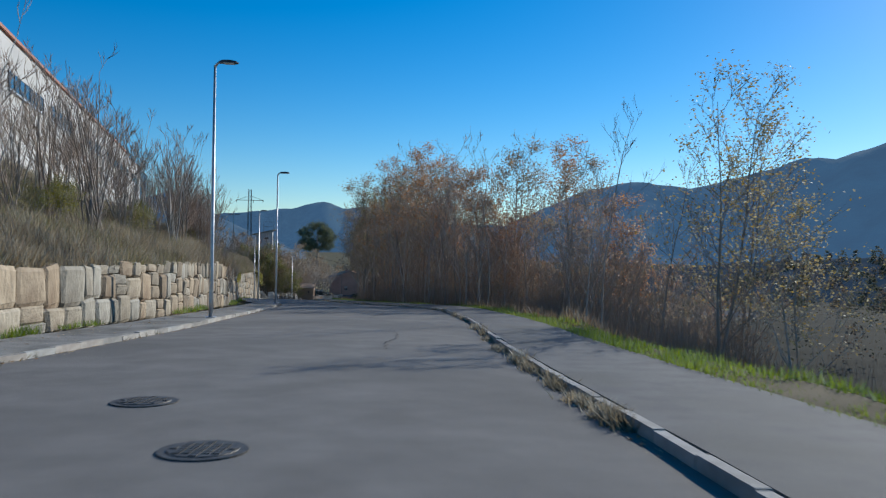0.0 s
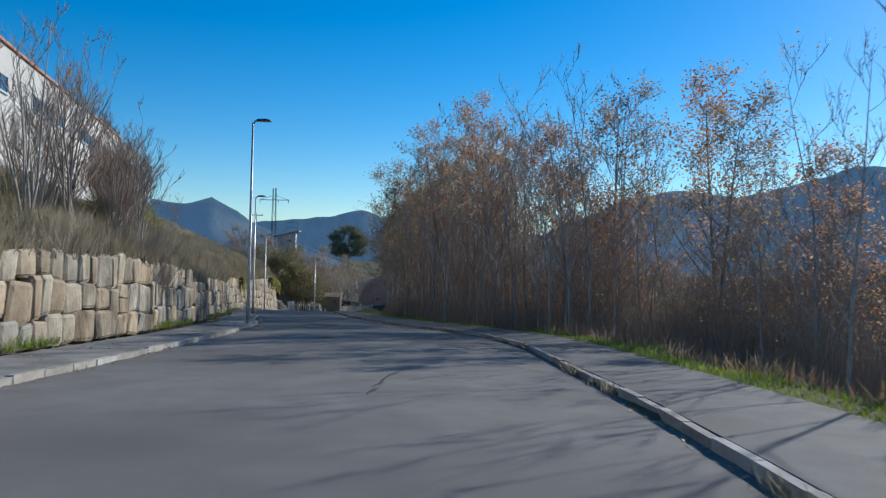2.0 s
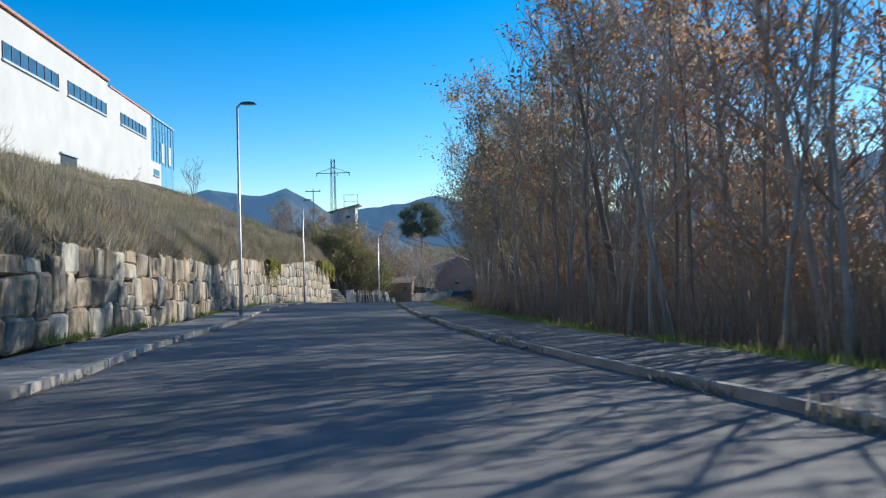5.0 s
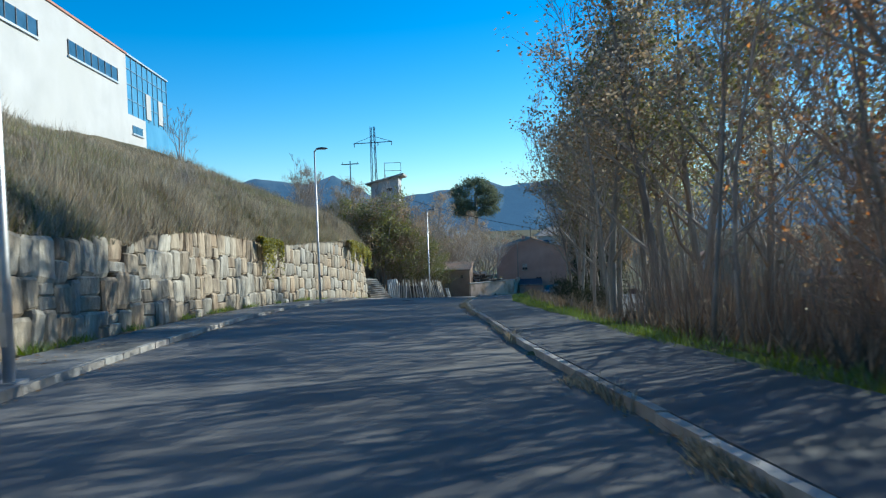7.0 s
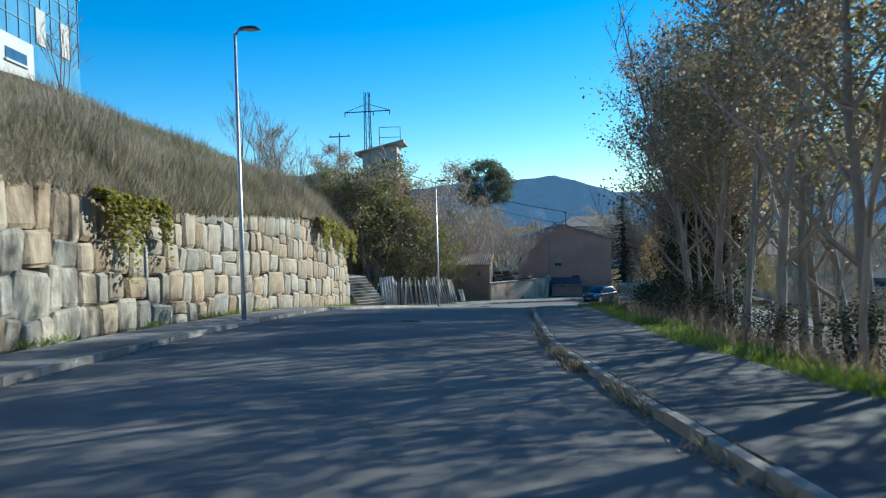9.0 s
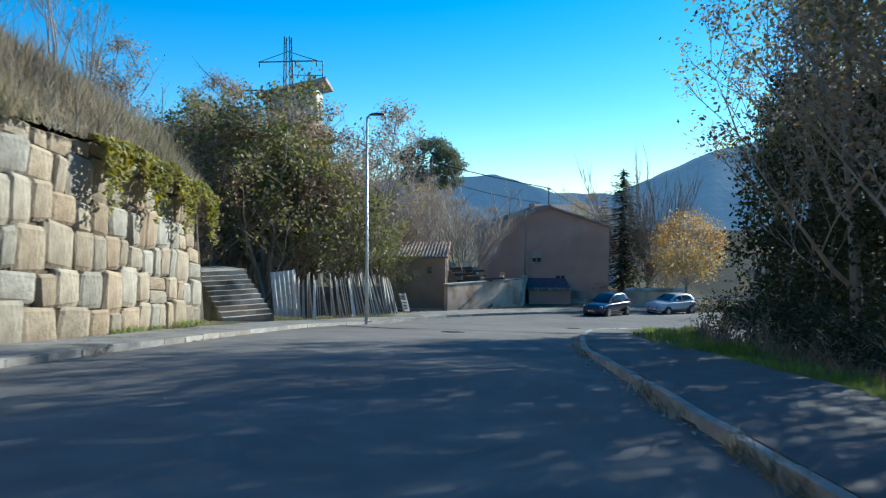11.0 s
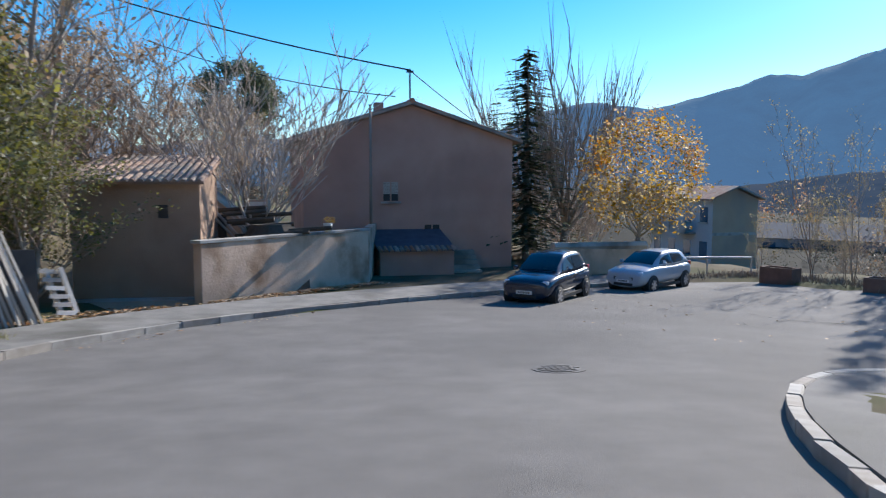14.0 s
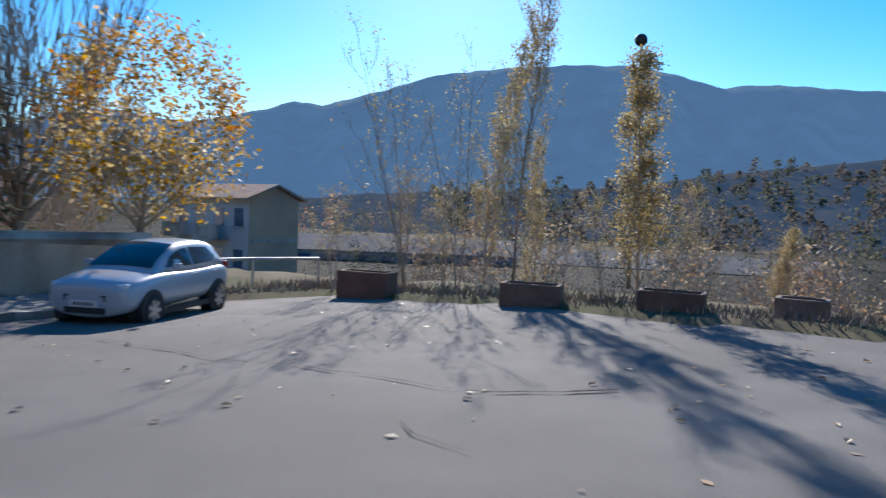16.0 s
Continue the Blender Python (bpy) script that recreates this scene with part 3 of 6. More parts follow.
def house():
    z = -9.9
    f = thing("house", "brown rendered gabled house with tiled roof in shade", "house", at=(-20.38, 157.3, z), turn=9)
    w = MB()
    hw, he, hr, dp = 4.3, 5.2, 6.55, 11.0
    w.add([(-hw, 0, -0.6), (hw, 0, -0.6), (hw, 0, he), (0, 0, hr), (-hw, 0, he), (-hw, dp, -0.6), (hw, dp, -0.6), (hw, dp, he), (0, dp, hr), (-hw, dp, he)],
          [(0, 1, 2, 3, 4), (9, 8, 7, 6, 5), (1, 6, 7, 2), (5, 0, 4, 9)])
    part("wall", w, M_HOUSE, f)
    for s in (-1, 1):
        r = MB()
        xe, ze = s * (hw + 0.35), he - 0.12
        xa, xb = (xe, 0) if s < 0 else (0, xe)
        za, zb = (ze, hr + 0.02) if s < 0 else (hr + 0.02, ze)
        r.add([(xa, -0.3, za), (xb, -0.3, zb), (xb, dp + 0.3, zb), (xa, dp + 0.3, za), (xa, -0.3, za + 0.1), (xb, -0.3, zb + 0.1), (xb, dp + 0.3, zb + 0.1), (xa, dp + 0.3, za + 0.1)],
              [(3, 2, 1, 0), (4, 5, 6, 7), (0, 1, 5, 4), (1, 2, 6, 5), (2, 3, 7, 6), (3, 0, 4, 7)])
        ro = part("roof", r, M_TILE, f, "old clay tile roof")
        t = MB()
        n = 42
        for i in range(n):
            y = -0.3 + (dp + 0.6) * (i + 0.5) / n
            k = len(t.v)
            for (x, zz) in ((xe, ze + 0.1), (0, hr + 0.12)):
                for a in range(5):
                    q = math.pi * a / 4
                    t.v.append((x, y + 0.085 * math.cos(q), zz + 0.075 * math.sin(q)))
            for a in range(4):
                t.f.append((k + a, k + a + 1, k + a + 6, k + a + 5))
        part("roof_tiles", t, M_TILE, ro)
    part("ridge", MB().tube([(0, -0.32, hr + 0.14), (0, dp + 0.32, hr + 0.14)], [0.11, 0.11], 8), M_TILE, f)
    for (x, zz, ww, hh, lab) in ((-0.85, 3.1, 0.6, 0.75, "small window with a half-lowered shutter"), (0.85, 1.5, 0.62, 0.5, "dark vent window")):
        wi = part("window", MB().box(x - ww / 2, -0.03, zz - hh / 2, x + ww / 2, 0.06, zz + hh / 2), M_DARK, f, lab)
        fr = MB()
        for (a, b, c, d2) in ((-ww / 2 - 0.06, -hh / 2 - 0.06, ww / 2 + 0.06, -hh / 2), (-ww / 2 - 0.06, hh / 2, ww / 2 + 0.06, hh / 2 + 0.06), (-ww / 2 - 0.06, -hh / 2, -ww / 2, hh / 2), (ww / 2, -hh / 2, ww / 2 + 0.06, hh / 2), (-0.025, -hh / 2, 0.025, hh / 2)):
            fr.box(x + a, -0.05, zz + b, x + c, -0.031, zz + d2)
        part("frame", fr, M_HOUSE, wi)
        if hh > 0.6:
            sl = MB()
            for i in range(8):
                sl.box(x - ww / 2, -0.045, zz + hh / 2 - 0.06 * (i + 1) + 0.004, x + ww / 2, -0.031, zz + hh / 2 - 0.06 * i)
            part("shutter", sl, M_CONC, wi, "pale lowered roller shutter")
    part("sill", MB().box(-1.25, -0.12, 2.62, -0.45, -0.001, 2.7), M_CONC, f)
    part("chimney", MB().box(-1.0, 3.0, 6.0, -0.6, 3.4, 6.95), M_HOUSE, f, bevel=0.02)
    part("antenna_pole", MB().tube([(0, 0.2, hr - 0.5), (0, 0.2, hr + 1.45)], [0.04, 0.035], 8), M_DARKMET, f)
    part("antenna_bracket", MB().box(-0.14, 0.15, hr + 1.3, 0.14, 0.25, hr + 1.38), M_DARKMET, f)
    # lean-to with a tiled edge in front
    part("lean_to", MB().box(-1.7, -2.6, -0.6, 1.1, -0.002, 0.9), M_HOUSE, f, "low rendered lean-to")
    for i in range(15):
        c = MB()
        tile_rows(c, -1.8 + 0.2 * i, -1.8 + 0.2 * (i + 1), -2.85, -2.35, 0.93, 1.04, 0.16, 0.08)
        part("canopy_tile", c, M_TILE, f)
    part("lean_to_roof", MB().add([(-1.78, -2.75, 0.91), (1.18, -2.75, 0.91), (1.18, -0.01, 1.52), (-1.78, -0.01, 1.52), (-1.78, -2.75, 0.97), (1.18, -2.75, 0.97), (1.18, -0.01, 1.58), (-1.78, -0.01, 1.58)], [(3, 2, 1, 0), (4, 5, 6, 7), (0, 1, 5, 4), (1, 2, 6, 5), (2, 3, 7, 6), (3, 0, 4, 7)]), M_BLUEPOLY, f, "dark bluish sheet roof")
    st = MB()
    for i in range(5):
        st.box(1.3, -0.9 - 0.27 * i, -0.6, 2.4, -0.9 - 0.27 * (i - 1) - 0.003, 0.75 - 0.17 * i)
    part("side_steps", st, M_CONC, f)
    return f


house()


def telephone_pole():
    f = thing("telephone_pole", "weathered wooden telephone pole in front of the house", "pole", at=(-22.0, 156.3, -9.9))
    part("pole", MB().tube([(0, 0, 0), (0, 0, 6.4)], [0.065, 0.05], 10), M_OLDPOLE, f, smooth=True)
    part("cap", MB().box(-0.06, -0.06, 6.4, 0.06, 0.06, 6.44), M_DARKMET, f)


telephone_pole()


def cable(name, pts, r, label):
    cu = MB()
    out = []
    for (a, b, sag) in pts:
        for i in range(13):
            s = i / 12
            p = Vector(a).lerp(Vector(b), s)
            p.z -= sag * 4 * s * (1 - s)
            out.append((p.x, p.y, p.z))
    cu.tube(out, [r] * len(out), 4)
    tagged(part(name, cu, M_RUBBER), label, "cable")


cable("overhead_cable", [((-20.4, 157.5, -1.95), (-37.2, 160.0, 2.6), 0.35)], 0.03, "black overhead cable to the house antenna pole")
cable("overhead_cable", [((-20.4, 157.5, -1.97), (-13.0, 166.0, -5.6), 0.2)], 0.025, "black overhead cable behind the roof")
cable("overhead_cable", [((-21.0, 157.5, -3.0), (-33.0, 165.0, 0.5), 0.4)], 0.02, "thin overhead cable beside the house")


def hut():
    f = thing("hut", "small brown rendered hut with tiled lean roof", "hut", at=(-26.4, 147.3, -9.6), turn=4)
    w = MB()
    w.add([(-3.2, 0, -0.5), (0, 0, -0.5), (0, 3.2, -0.5), (-3.2, 3.2, -0.5), (-3.2, 0, 3.1), (0, 0, 3.1), (0, 3.2, 3.75), (-3.2, 3.2, 3.75)],
          [(0, 1, 5, 4), (1, 2, 6, 5), (2, 3, 7, 6), (3, 0, 4, 7), (4, 5, 6, 7)])
    part("wall", w, M_HUT, f)
    part("roof", MB().add([(-3.35, -0.25, 3.08), (0.15, -0.25, 3.08), (0.15, 3.35, 3.83), (-3.35, 3.35, 3.83), (-3.35, -0.25, 3.16), (0.15, -0.25, 3.16), (0.15, 3.35, 3.91), (-3.35, 3.35, 3.91)],
                          [(3, 2, 1, 0), (4, 5, 6, 7), (0, 1, 5, 4), (1, 2, 6, 5), (2, 3, 7, 6), (3, 0, 4, 7)]), M_TILE, f)
    t = MB()
    tile_rows(t, -3.35, 0.15, -0.32, 3.35, 3.14, 3.9, 0.2, 0.08)
    part("roof_tiles", t, M_TILE, f, "curved clay tiles")
    part("window", MB().box(-1.05, -0.012, 2.2, -0.8, 0.05, 2.55), M_DARK, f, "tiny dark window")
    part("plinth", MB().box(-3.3, -0.6, -0.6, 0.0, -0.003, 0.12), M_CONC, f, "rough stone plinth")


hut()


def garden_wall():
    f = thing("garden_wall", "stained cement-rendered garden wall with coping", "wall", at=(0, 0, 0))
    a, b = Vector((-26.1, 146.0)), Vector((-22.05, 152.0))
    d = (b - a).normalized()
    n = Vector((-d.y, d.x)) * 0.28
    w = MB()

    def slab(w, p, q, off, z0a, z0b, z1a, z1b):
        w.add([(p.x, p.y, z0a), (q.x, q.y, z0b), (q.x + off.x, q.y + off.y, z0b), (p.x + off.x, p.y + off.y, z0a), (p.x, p.y, z1a), (q.x, q.y, z1b), (q.x + off.x, q.y + off.y, z1b), (p.x + off.x, p.y + off.y, z1a)],
              [(3, 2, 1, 0), (4, 5, 6, 7), (0, 1, 5, 4), (1, 2, 6, 5), (2, 3, 7, 6), (3, 0, 4, 7)])
    slab(w, a, b, n, -10.4, -10.4, -7.98, -8.05)
    part("wall", w, M_GARDEN, f, bevel=0.02)
    c = MB()
    slab(c, a - n * 0.12 - d * 0.05, b - n * 0.12 + d * 0.05, n * 1.24, -7.978, -8.048, -7.9, -7.97)
    part("coping", c, M_CONC, f, bevel=0.01)
    r = MB()
    e = b + d * 0.1 + Vector((0.2, 5.0))
    slab(r, b + Vector((0.003, 0.29)), e, Vector((-0.28, 0)), -10.3, -10.3, -8.06, -8.06)
    part("return_wall", r, M_GARDEN, f)


garden_wall()


def flower_pot():
    f = thing("flower_pot", "pale pot with a yellow-green plant on the garden wall", "flower pot", at=(-23.25, 150.0, -7.95))
    part("pot", MB().tube([(0, 0, 0), (0, 0, 0.26)], [0.1, 0.14], 12), M_YPOT, f, smooth=True)
    p = MB()
    rng = random.Random(4)
    for _ in range(70):
        a, r = rng.uniform(0, 6.28), rng.uniform(0, 0.2)
        x, y, z = r * math.cos(a), r * math.sin(a), 0.26 + rng.uniform(0, 0.16)
        p.add([(x, y, z), (x + 0.05, y + 0.02, z + 0.03), (x + 0.02, y + 0.06, z + 0.05)], [(0, 1, 2)])
    part("plant", p, M_LYELLOW, f)


flower_pot()


def rubble_seat():
    f = thing("garden_clutter", "dark stacked timber and junk behind the garden wall", "clutter", at=(-25.4, 149.2, -9.6))
    rng = random.Random(8)
    for i in range(9):
        x, y = rng.uniform(-0.5, 1.6), rng.uniform(0, 1.2)
        a = rng.uniform(-0.5, 0.5)
        part("timber", MB().tube([(x - 0.7 * math.cos(a), y, 1.5 + 0.1 * i), (x + 0.7 * math.cos(a), y + 0.5 * math.sin(a), 1.6 + 0.1 * i)], [0.08, 0.07], 6), M_EARTH, f)
    part("rubble_mound", MB().tube([(0.5, 0.6, 0), (0.5, 0.6, 1.2), (0.5, 0.6, 1.9)], [1.2, 1.1, 0.6], 10), M_EARTH, f)
    g = thing("garden_shed", "pale rendered outbuilding with a sloping gable behind the garden", "shed", at=(-25.2, 154.2, -9.8))
    part("wall", MB().add([(-3.6, 0, 0), (-1.4, 0, 0), (-1.4, 2, 0), (-3.6, 2, 0), (-3.6, 0, 3.9), (-1.4, 0, 2.05), (-1.4, 2, 2.05), (-3.6, 2, 3.9)], [(0, 1, 5, 4), (1, 2, 6, 5), (2, 3, 7, 6), (3, 0, 4, 7), (4, 5, 6, 7)]), M_RENDERWALL, g)
    # No hole in the wall: the opening's inner shade is this panel's colour.
    part("opening", MB().box(-2.5, -0.02, 1.0, -1.9, 0.05, 2.2), M_DARK, g, "dark opening")
    k = thing("garden_cupboard", "cream wooden cupboard standing in the garden", "cupboard", at=(-25.9, 153.6, -9.8))
    part("body", MB().box(-0.33, 0, 0, 0.36, 0.5, 2.75), M_RENDERWALL, k, bevel=0.02)
    part("door", MB().box(-0.28, -0.03, 1.0, 0.31, -0.002, 2.0), M_PLANK, k)
    part("upper_door", MB().box(-0.28, -0.03, 2.05, 0.31, -0.002, 2.68), M_PWHITE, k, "white upper door")


rubble_seat()


def stairway():
    f = thing("stairway", "flight of pale cement block steps climbing the bank", "steps", at=(-32.5, 130.6, -8.2), turn=47)
    # local +x along the foot, +y up the flight
    for i in range(10):
        s = part("step", MB().box(0, 0.3 * i, -0.4, 2.05, 0.3 * i + 0.6, 0.175 * (i + 1)), M_CONC, f, bevel=0.012)
        for j in range(5):
            x = 0.41 * j + (0.2 if i % 2 else 0)
            if x < 2.0:
                part("block", MB().box(x + 0.006, 0.3 * i - 0.02, 0.175 * i + 0.01, min(x + 0.40, 2.05), 0.3 * i - 0.002, 0.175 * (i + 1) - 0.012), M_BLOCK, s)
    part("landing", MB().box(-0.3, 3.3, -0.4, 2.4, 6.5, 1.74), M_CONC, f)


stairway()


FENCE_A, FENCE_B = Vector((-32.55, 136.0)), Vector((-28.15, 142.0))


def plank_fence():
    f = thing("plank_fence", "ramshackle fence of leaning grey planks with a metal sheet", "fence")
    rng = random.Random(21)
    a, b = FENCE_A, FENCE_B
    d = (b - a).normalized()
    def plank(p, w, h, lean, tilt, material, label=""):
        z = float(road_z(p.y)) + 0.12
        q = MB().add([(-w / 2, -0.013, -0.1), (w / 2, -0.013, -0.1), (w / 2, 0.013, -0.1), (-w / 2, 0.013, -0.1), (-w / 2, -0.013, h), (w / 2 - 0.01, -0.013, h + rng.uniform(-0.06, 0.08)), (w / 2 - 0.01, 0.013, h), (-w / 2, 0.013, h)],
                     [(3, 2, 1, 0), (4, 5, 6, 7), (0, 1, 5, 4), (1, 2, 6, 5), (2, 3, 7, 6), (3, 0, 4, 7)])
        ob = part("plank", q, material, f, label)
        ob.matrix_local = pose(p.x, p.y, z, tilt, math.degrees(lean), math.degrees(math.atan2(d.y, d.x)) + rng.uniform(6, 26))

    n = 66
    for i in range(8, n):
        s = (i + 1.0) / n
        p = a.lerp(b, s) + Vector((-d.y, d.x)) * rng.uniform(-0.05, 0.05)
        if i in (38, 39) or (i < 38 and i % 4 == 2 and i > 11):
            continue
        if i > 39:
            plank(p, rng.uniform(0.05, 0.07), 2.45 - 0.012 * (i - 40) + rng.uniform(-0.1, 0.1), -0.45 + rng.uniform(-0.03, 0.03), rng.uniform(3, 6), M_PLANK)
        else:
            plank(p, rng.uniform(0.09, 0.13) if i < 13 else rng.uniform(0.04, 0.1), rng.uniform(1.75, 2.25), -0.06 - 0.011 * (i - 8) + rng.uniform(-0.09, 0.05), rng.uniform(2, 8), M_PLANK)
    plank(a.lerp(b, 39.4 / n) - Vector((-d.y, d.x)) * 0.1, 0.27, 2.05, -0.32, 5, M_PWHITE, "white-painted board")
    plank(a.lerp(b, 18.2 / n) - Vector((-d.y, d.x)) * 0.1, 0.22, 1.8, -0.1, 5, M_PWHITE, "white-painted board")
    # Added dark sheet, so the gaps between the planks read as shaded.
    part("backing", MB().add([(a.x - 0.3, a.y + 0.55, float(road_z(a.y))), (b.x - 0.3, b.y + 0.55, float(road_z(b.y))), (b.x - 0.35, b.y + 0.6, float(road_z(b.y)) + 1.5), (a.x - 0.35, a.y + 0.6, float(road_z(a.y)) + 1.5), (a.x - 0.45, a.y + 0.75, float(road_z(a.y)) + 1.5), (b.x - 0.45, b.y + 0.75, float(road_z(b.y)) + 1.5)], [(0, 1, 2, 3), (3, 2, 5, 4)]), M_DARK, f, "dark sheet put in as shade behind the slats")
    sh = MB()
    k = 22
    for i in range(k + 1):
        x = 1.35 * i / k
        sh.v += [(x, 0.03 * math.sin(i * 1.57), 0.0), (x, 0.03 * math.sin(i * 1.57), 2.15)]
    for i in range(k):
        sh.f.append((2 * i, 2 * i + 2, 2 * i + 3, 2 * i + 1))
    ob = part("sheet", sh, M_GALV, f, "grey corrugated metal sheet")
    ob.matrix_local = pose(a.x, a.y, float(road_z(a.y)) + 0.05, -6, -3, math.degrees(math.atan2(d.y, d.x)))
    # pallet at the end
    for k in (0, 1):
        ob = part("pallet_stringer", MB().box(-0.04, 0.02, -0.75, 0.04, 0.1, 0.2), M_PLANK, f, "pale pallet stringer")
        ob.matrix_local = pose(b.x + 0.2 + 0.22 * k, b.y - 0.1 + 0.15 * k, -8.3, 0, -18, math.degrees(math.atan2(d.y, d.x)))
    for i in range(6):
        ob = part("pallet_slat", MB().box(-0.17, -0.02, 0.0, 0.2, 0.02, 0.08), M_PLANK, f, "pale pallet slat")
        ob.matrix_local = pose(b.x + 0.15 + 0.06 * i, b.y - 0.1, -8.95 + 0.75 - 0.16 * i, 0, 8, math.degrees(math.atan2(d.y, d.x)))


plank_fence()


def tower():
    f = thing("transformer_tower", "tall whitewashed transformer tower with a mono-pitch roof", "tower", at=(-38.3, 155.3, -4.95), turn=10)
    part("wall", MB().add([(-1.7, -1.7, -3), (1.7, -1.7, -3), (1.7, 1.7, -3), (-1.7, 1.7, -3), (-1.7, -1.7, 9.2), (1.7, -1.7, 10.0), (1.7, 1.7, 10.0), (-1.7, 1.7, 9.2)], [(0, 1, 5, 4), (1, 2, 6, 5), (2, 3, 7, 6), (3, 0, 4, 7), (4, 5, 6, 7)]), M_WHITE, f)
    part("roof", MB().add([(-2.4, -2.3, 9.05), (2.4, -2.3, 10.15), (2.4, 2.3, 10.15), (-2.4, 2.3, 9.05), (-2.4, -2.3, 9.25), (2.4, -2.3, 10.4), (2.4, 2.3, 10.4), (-2.4, 2.3, 9.25)], [(3, 2, 1, 0), (4, 5, 6, 7), (0, 1, 5, 4), (1, 2, 6, 5), (2, 3, 7, 6), (3, 0, 4, 7)]), M_CONC, f, bevel=0.02)
    part("window", MB().box(0.2, -1.73, 8.2, 0.9, -1.65, 8.6), M_DARK, f)
    part("window", MB().box(1.66, -0.5, 8.0, 1.73, 0.4, 9.0), M_DARK, f)
    g = MB()
    for x in (-0.2, 1.9):
        g.tube([(x, 0, 9.6), (x, 0, 11.9)], [0.035, 0.035], 5)
    for z in (11.9, 10.9):
        g.tube([(-0.2, 0, z), (1.9, 0, z)], [0.03, 0.03], 5)
    part("roof_frame", g, M_DARKMET, f, "steel frame on the roof")


tower()


def pylon():
    f = thing("pylon", "slender steel lattice power pylon with a crossarm", "pylon", at=(-49.2, 184, -6))
    for sx in (-1, 1):
        for sy in (-1, 1):
            part("leg", MB().tube([(0.55 * sx, 0.55 * sy, 0), (0.3 * sx, 0.3 * sy, 22)], [0.07, 0.06], 4), M_DARKMET, f)
    br = MB()
    for i in range(22):
        r0, r1 = 0.55 - 0.0114 * i, 0.55 - 0.0114 * (i + 1)
        s = 1 if i % 2 else -1
        br.tube([(-r0 * s, -r0, i), (r1 * s, -r1, i + 1)], [0.03, 0.03], 3, False)
        br.tube([(r0, -r0 * s, i), (r1, r1 * s, i + 1)], [0.03, 0.03], 3, False)
    part("bracing", br, M_DARKMET, f)
    ca = MB()
    ca.tube([(-3.4, 0, 19.3), (3.4, 0, 19.3)], [0.07, 0.07], 4)
    ca.tube([(-3.4, 0, 19.3), (0, 0, 20.4), (3.4, 0, 19.3)], [0.04, 0.04, 0.04], 4)
    part("crossarm", ca, M_DARKMET, f)
    for x in (-3.3, 0.9, 3.3):
        part("insulator", MB().tube([(x, 0, 19.3), (x, 0, 18.7)], [0.07, 0.07], 6), M_DARKMET, f)


pylon()
q = thing("utility_pole", "wooden utility pole with a short crossarm on the hill", "pole", at=(-52.2, 180.7, -6.5))
part("pole", MB().tube([(0, 0, 0), (0, 0, 16.6)], [0.15, 0.09], 8), M_PLANK, q, smooth=True)
part("crossarm", MB().box(-1.5, -0.06, 16.0, 1.5, 0.06, 16.15), M_DARKMET, q)
for sx in (-1.3, 0, 1.3):
    part("insulator", MB().tube([(sx, 0, 16.15), (sx, 0, 16.4)], [0.05, 0.04], 6), M_DARKMET, q)


# ---- right of the house: wall, railing, flats, planters ----
def low_parapet():
    f = thing("parapet_wall", "low beige roadside parapet wall behind the parked cars", "wall")
    w = MB()
    a, b = Vector((-15.4, 153.2)), Vector((-11.6, 154.8))
    n = Vector((-0.1, 0.25))
    w.add([(a.x, a.y, -10.5), (b.x, b.y, -10.5), (b.x + n.x, b.y + n.y, -10.5), (a.x + n.x, a.y + n.y, -10.5), (a.x, a.y, -8.75), (b.x, b.y, -8.85), (b.x + n.x, b.y + n.y, -8.85), (a.x + n.x, a.y + n.y, -8.75)],
          [(3, 2, 1, 0), (4, 5, 6, 7), (0, 1, 5, 4), (1, 2, 6, 5), (2, 3, 7, 6), (3, 0, 4, 7)])
    part("wall", w, M_RENDERWALL, f)
    part("coping", MB().tube([(a.x - 0.1, a.y + 0.12, -8.74), (b.x + 0.1, b.y + 0.12, -8.84)], [0.17, 0.17], 6), M_CONC, f)
    g = thing("guard_rail", "low tubular steel rail on the grassy edge", "railing")
    p = [(-11.2, 153.4, -9.2), (-9.6, 153.6, -9.2), (-8.0, 153.4, -9.2)]
    part("rail", MB().tube(p, [0.04] * 3, 8), M_GALV, g)
    for x, y, z in p:
        part("post", MB().tube([(x, y, -10.0), (x, y, z)], [0.035, 0.035], 8), M_GALV, g)


low_parapet()
PLANTERS = [(-8.3, 150.9, 1.15, 120, 0.52), (-7.1, 147.3, 1.1, 122, 0.38), (-6.1, 145.0, 1.1, 118, 0.36), (-5.0, 143.3, 0.8, 110, 0.32)]
for k, (x, y, ln, tn, hh) in enumerate(PLANTERS):
    f = thing("planter", "weathered brown concrete planter trough on the bend's edge", "planter", "planters along the bend", (x, y, float(flat_z(x, y)) + 0.05), tn)
    pl = MB().box(-ln / 2, -0.3, -0.15, ln / 2, -0.22, hh).box(-ln / 2, 0.22, -0.15, ln / 2, 0.3, hh).box(-ln / 2, -0.22, -0.15, -ln / 2 + 0.08, 0.22, hh).box(ln / 2 - 0.08, -0.22, -0.15, ln / 2, 0.22, hh)
    part("trough", pl, M_PLANTER, f, bevel=0.015)
    part("soil", MB().box(-ln / 2 + 0.081, -0.219, -0.1, ln / 2 - 0.081, 0.219, hh - 0.08), M_EARTH, f)


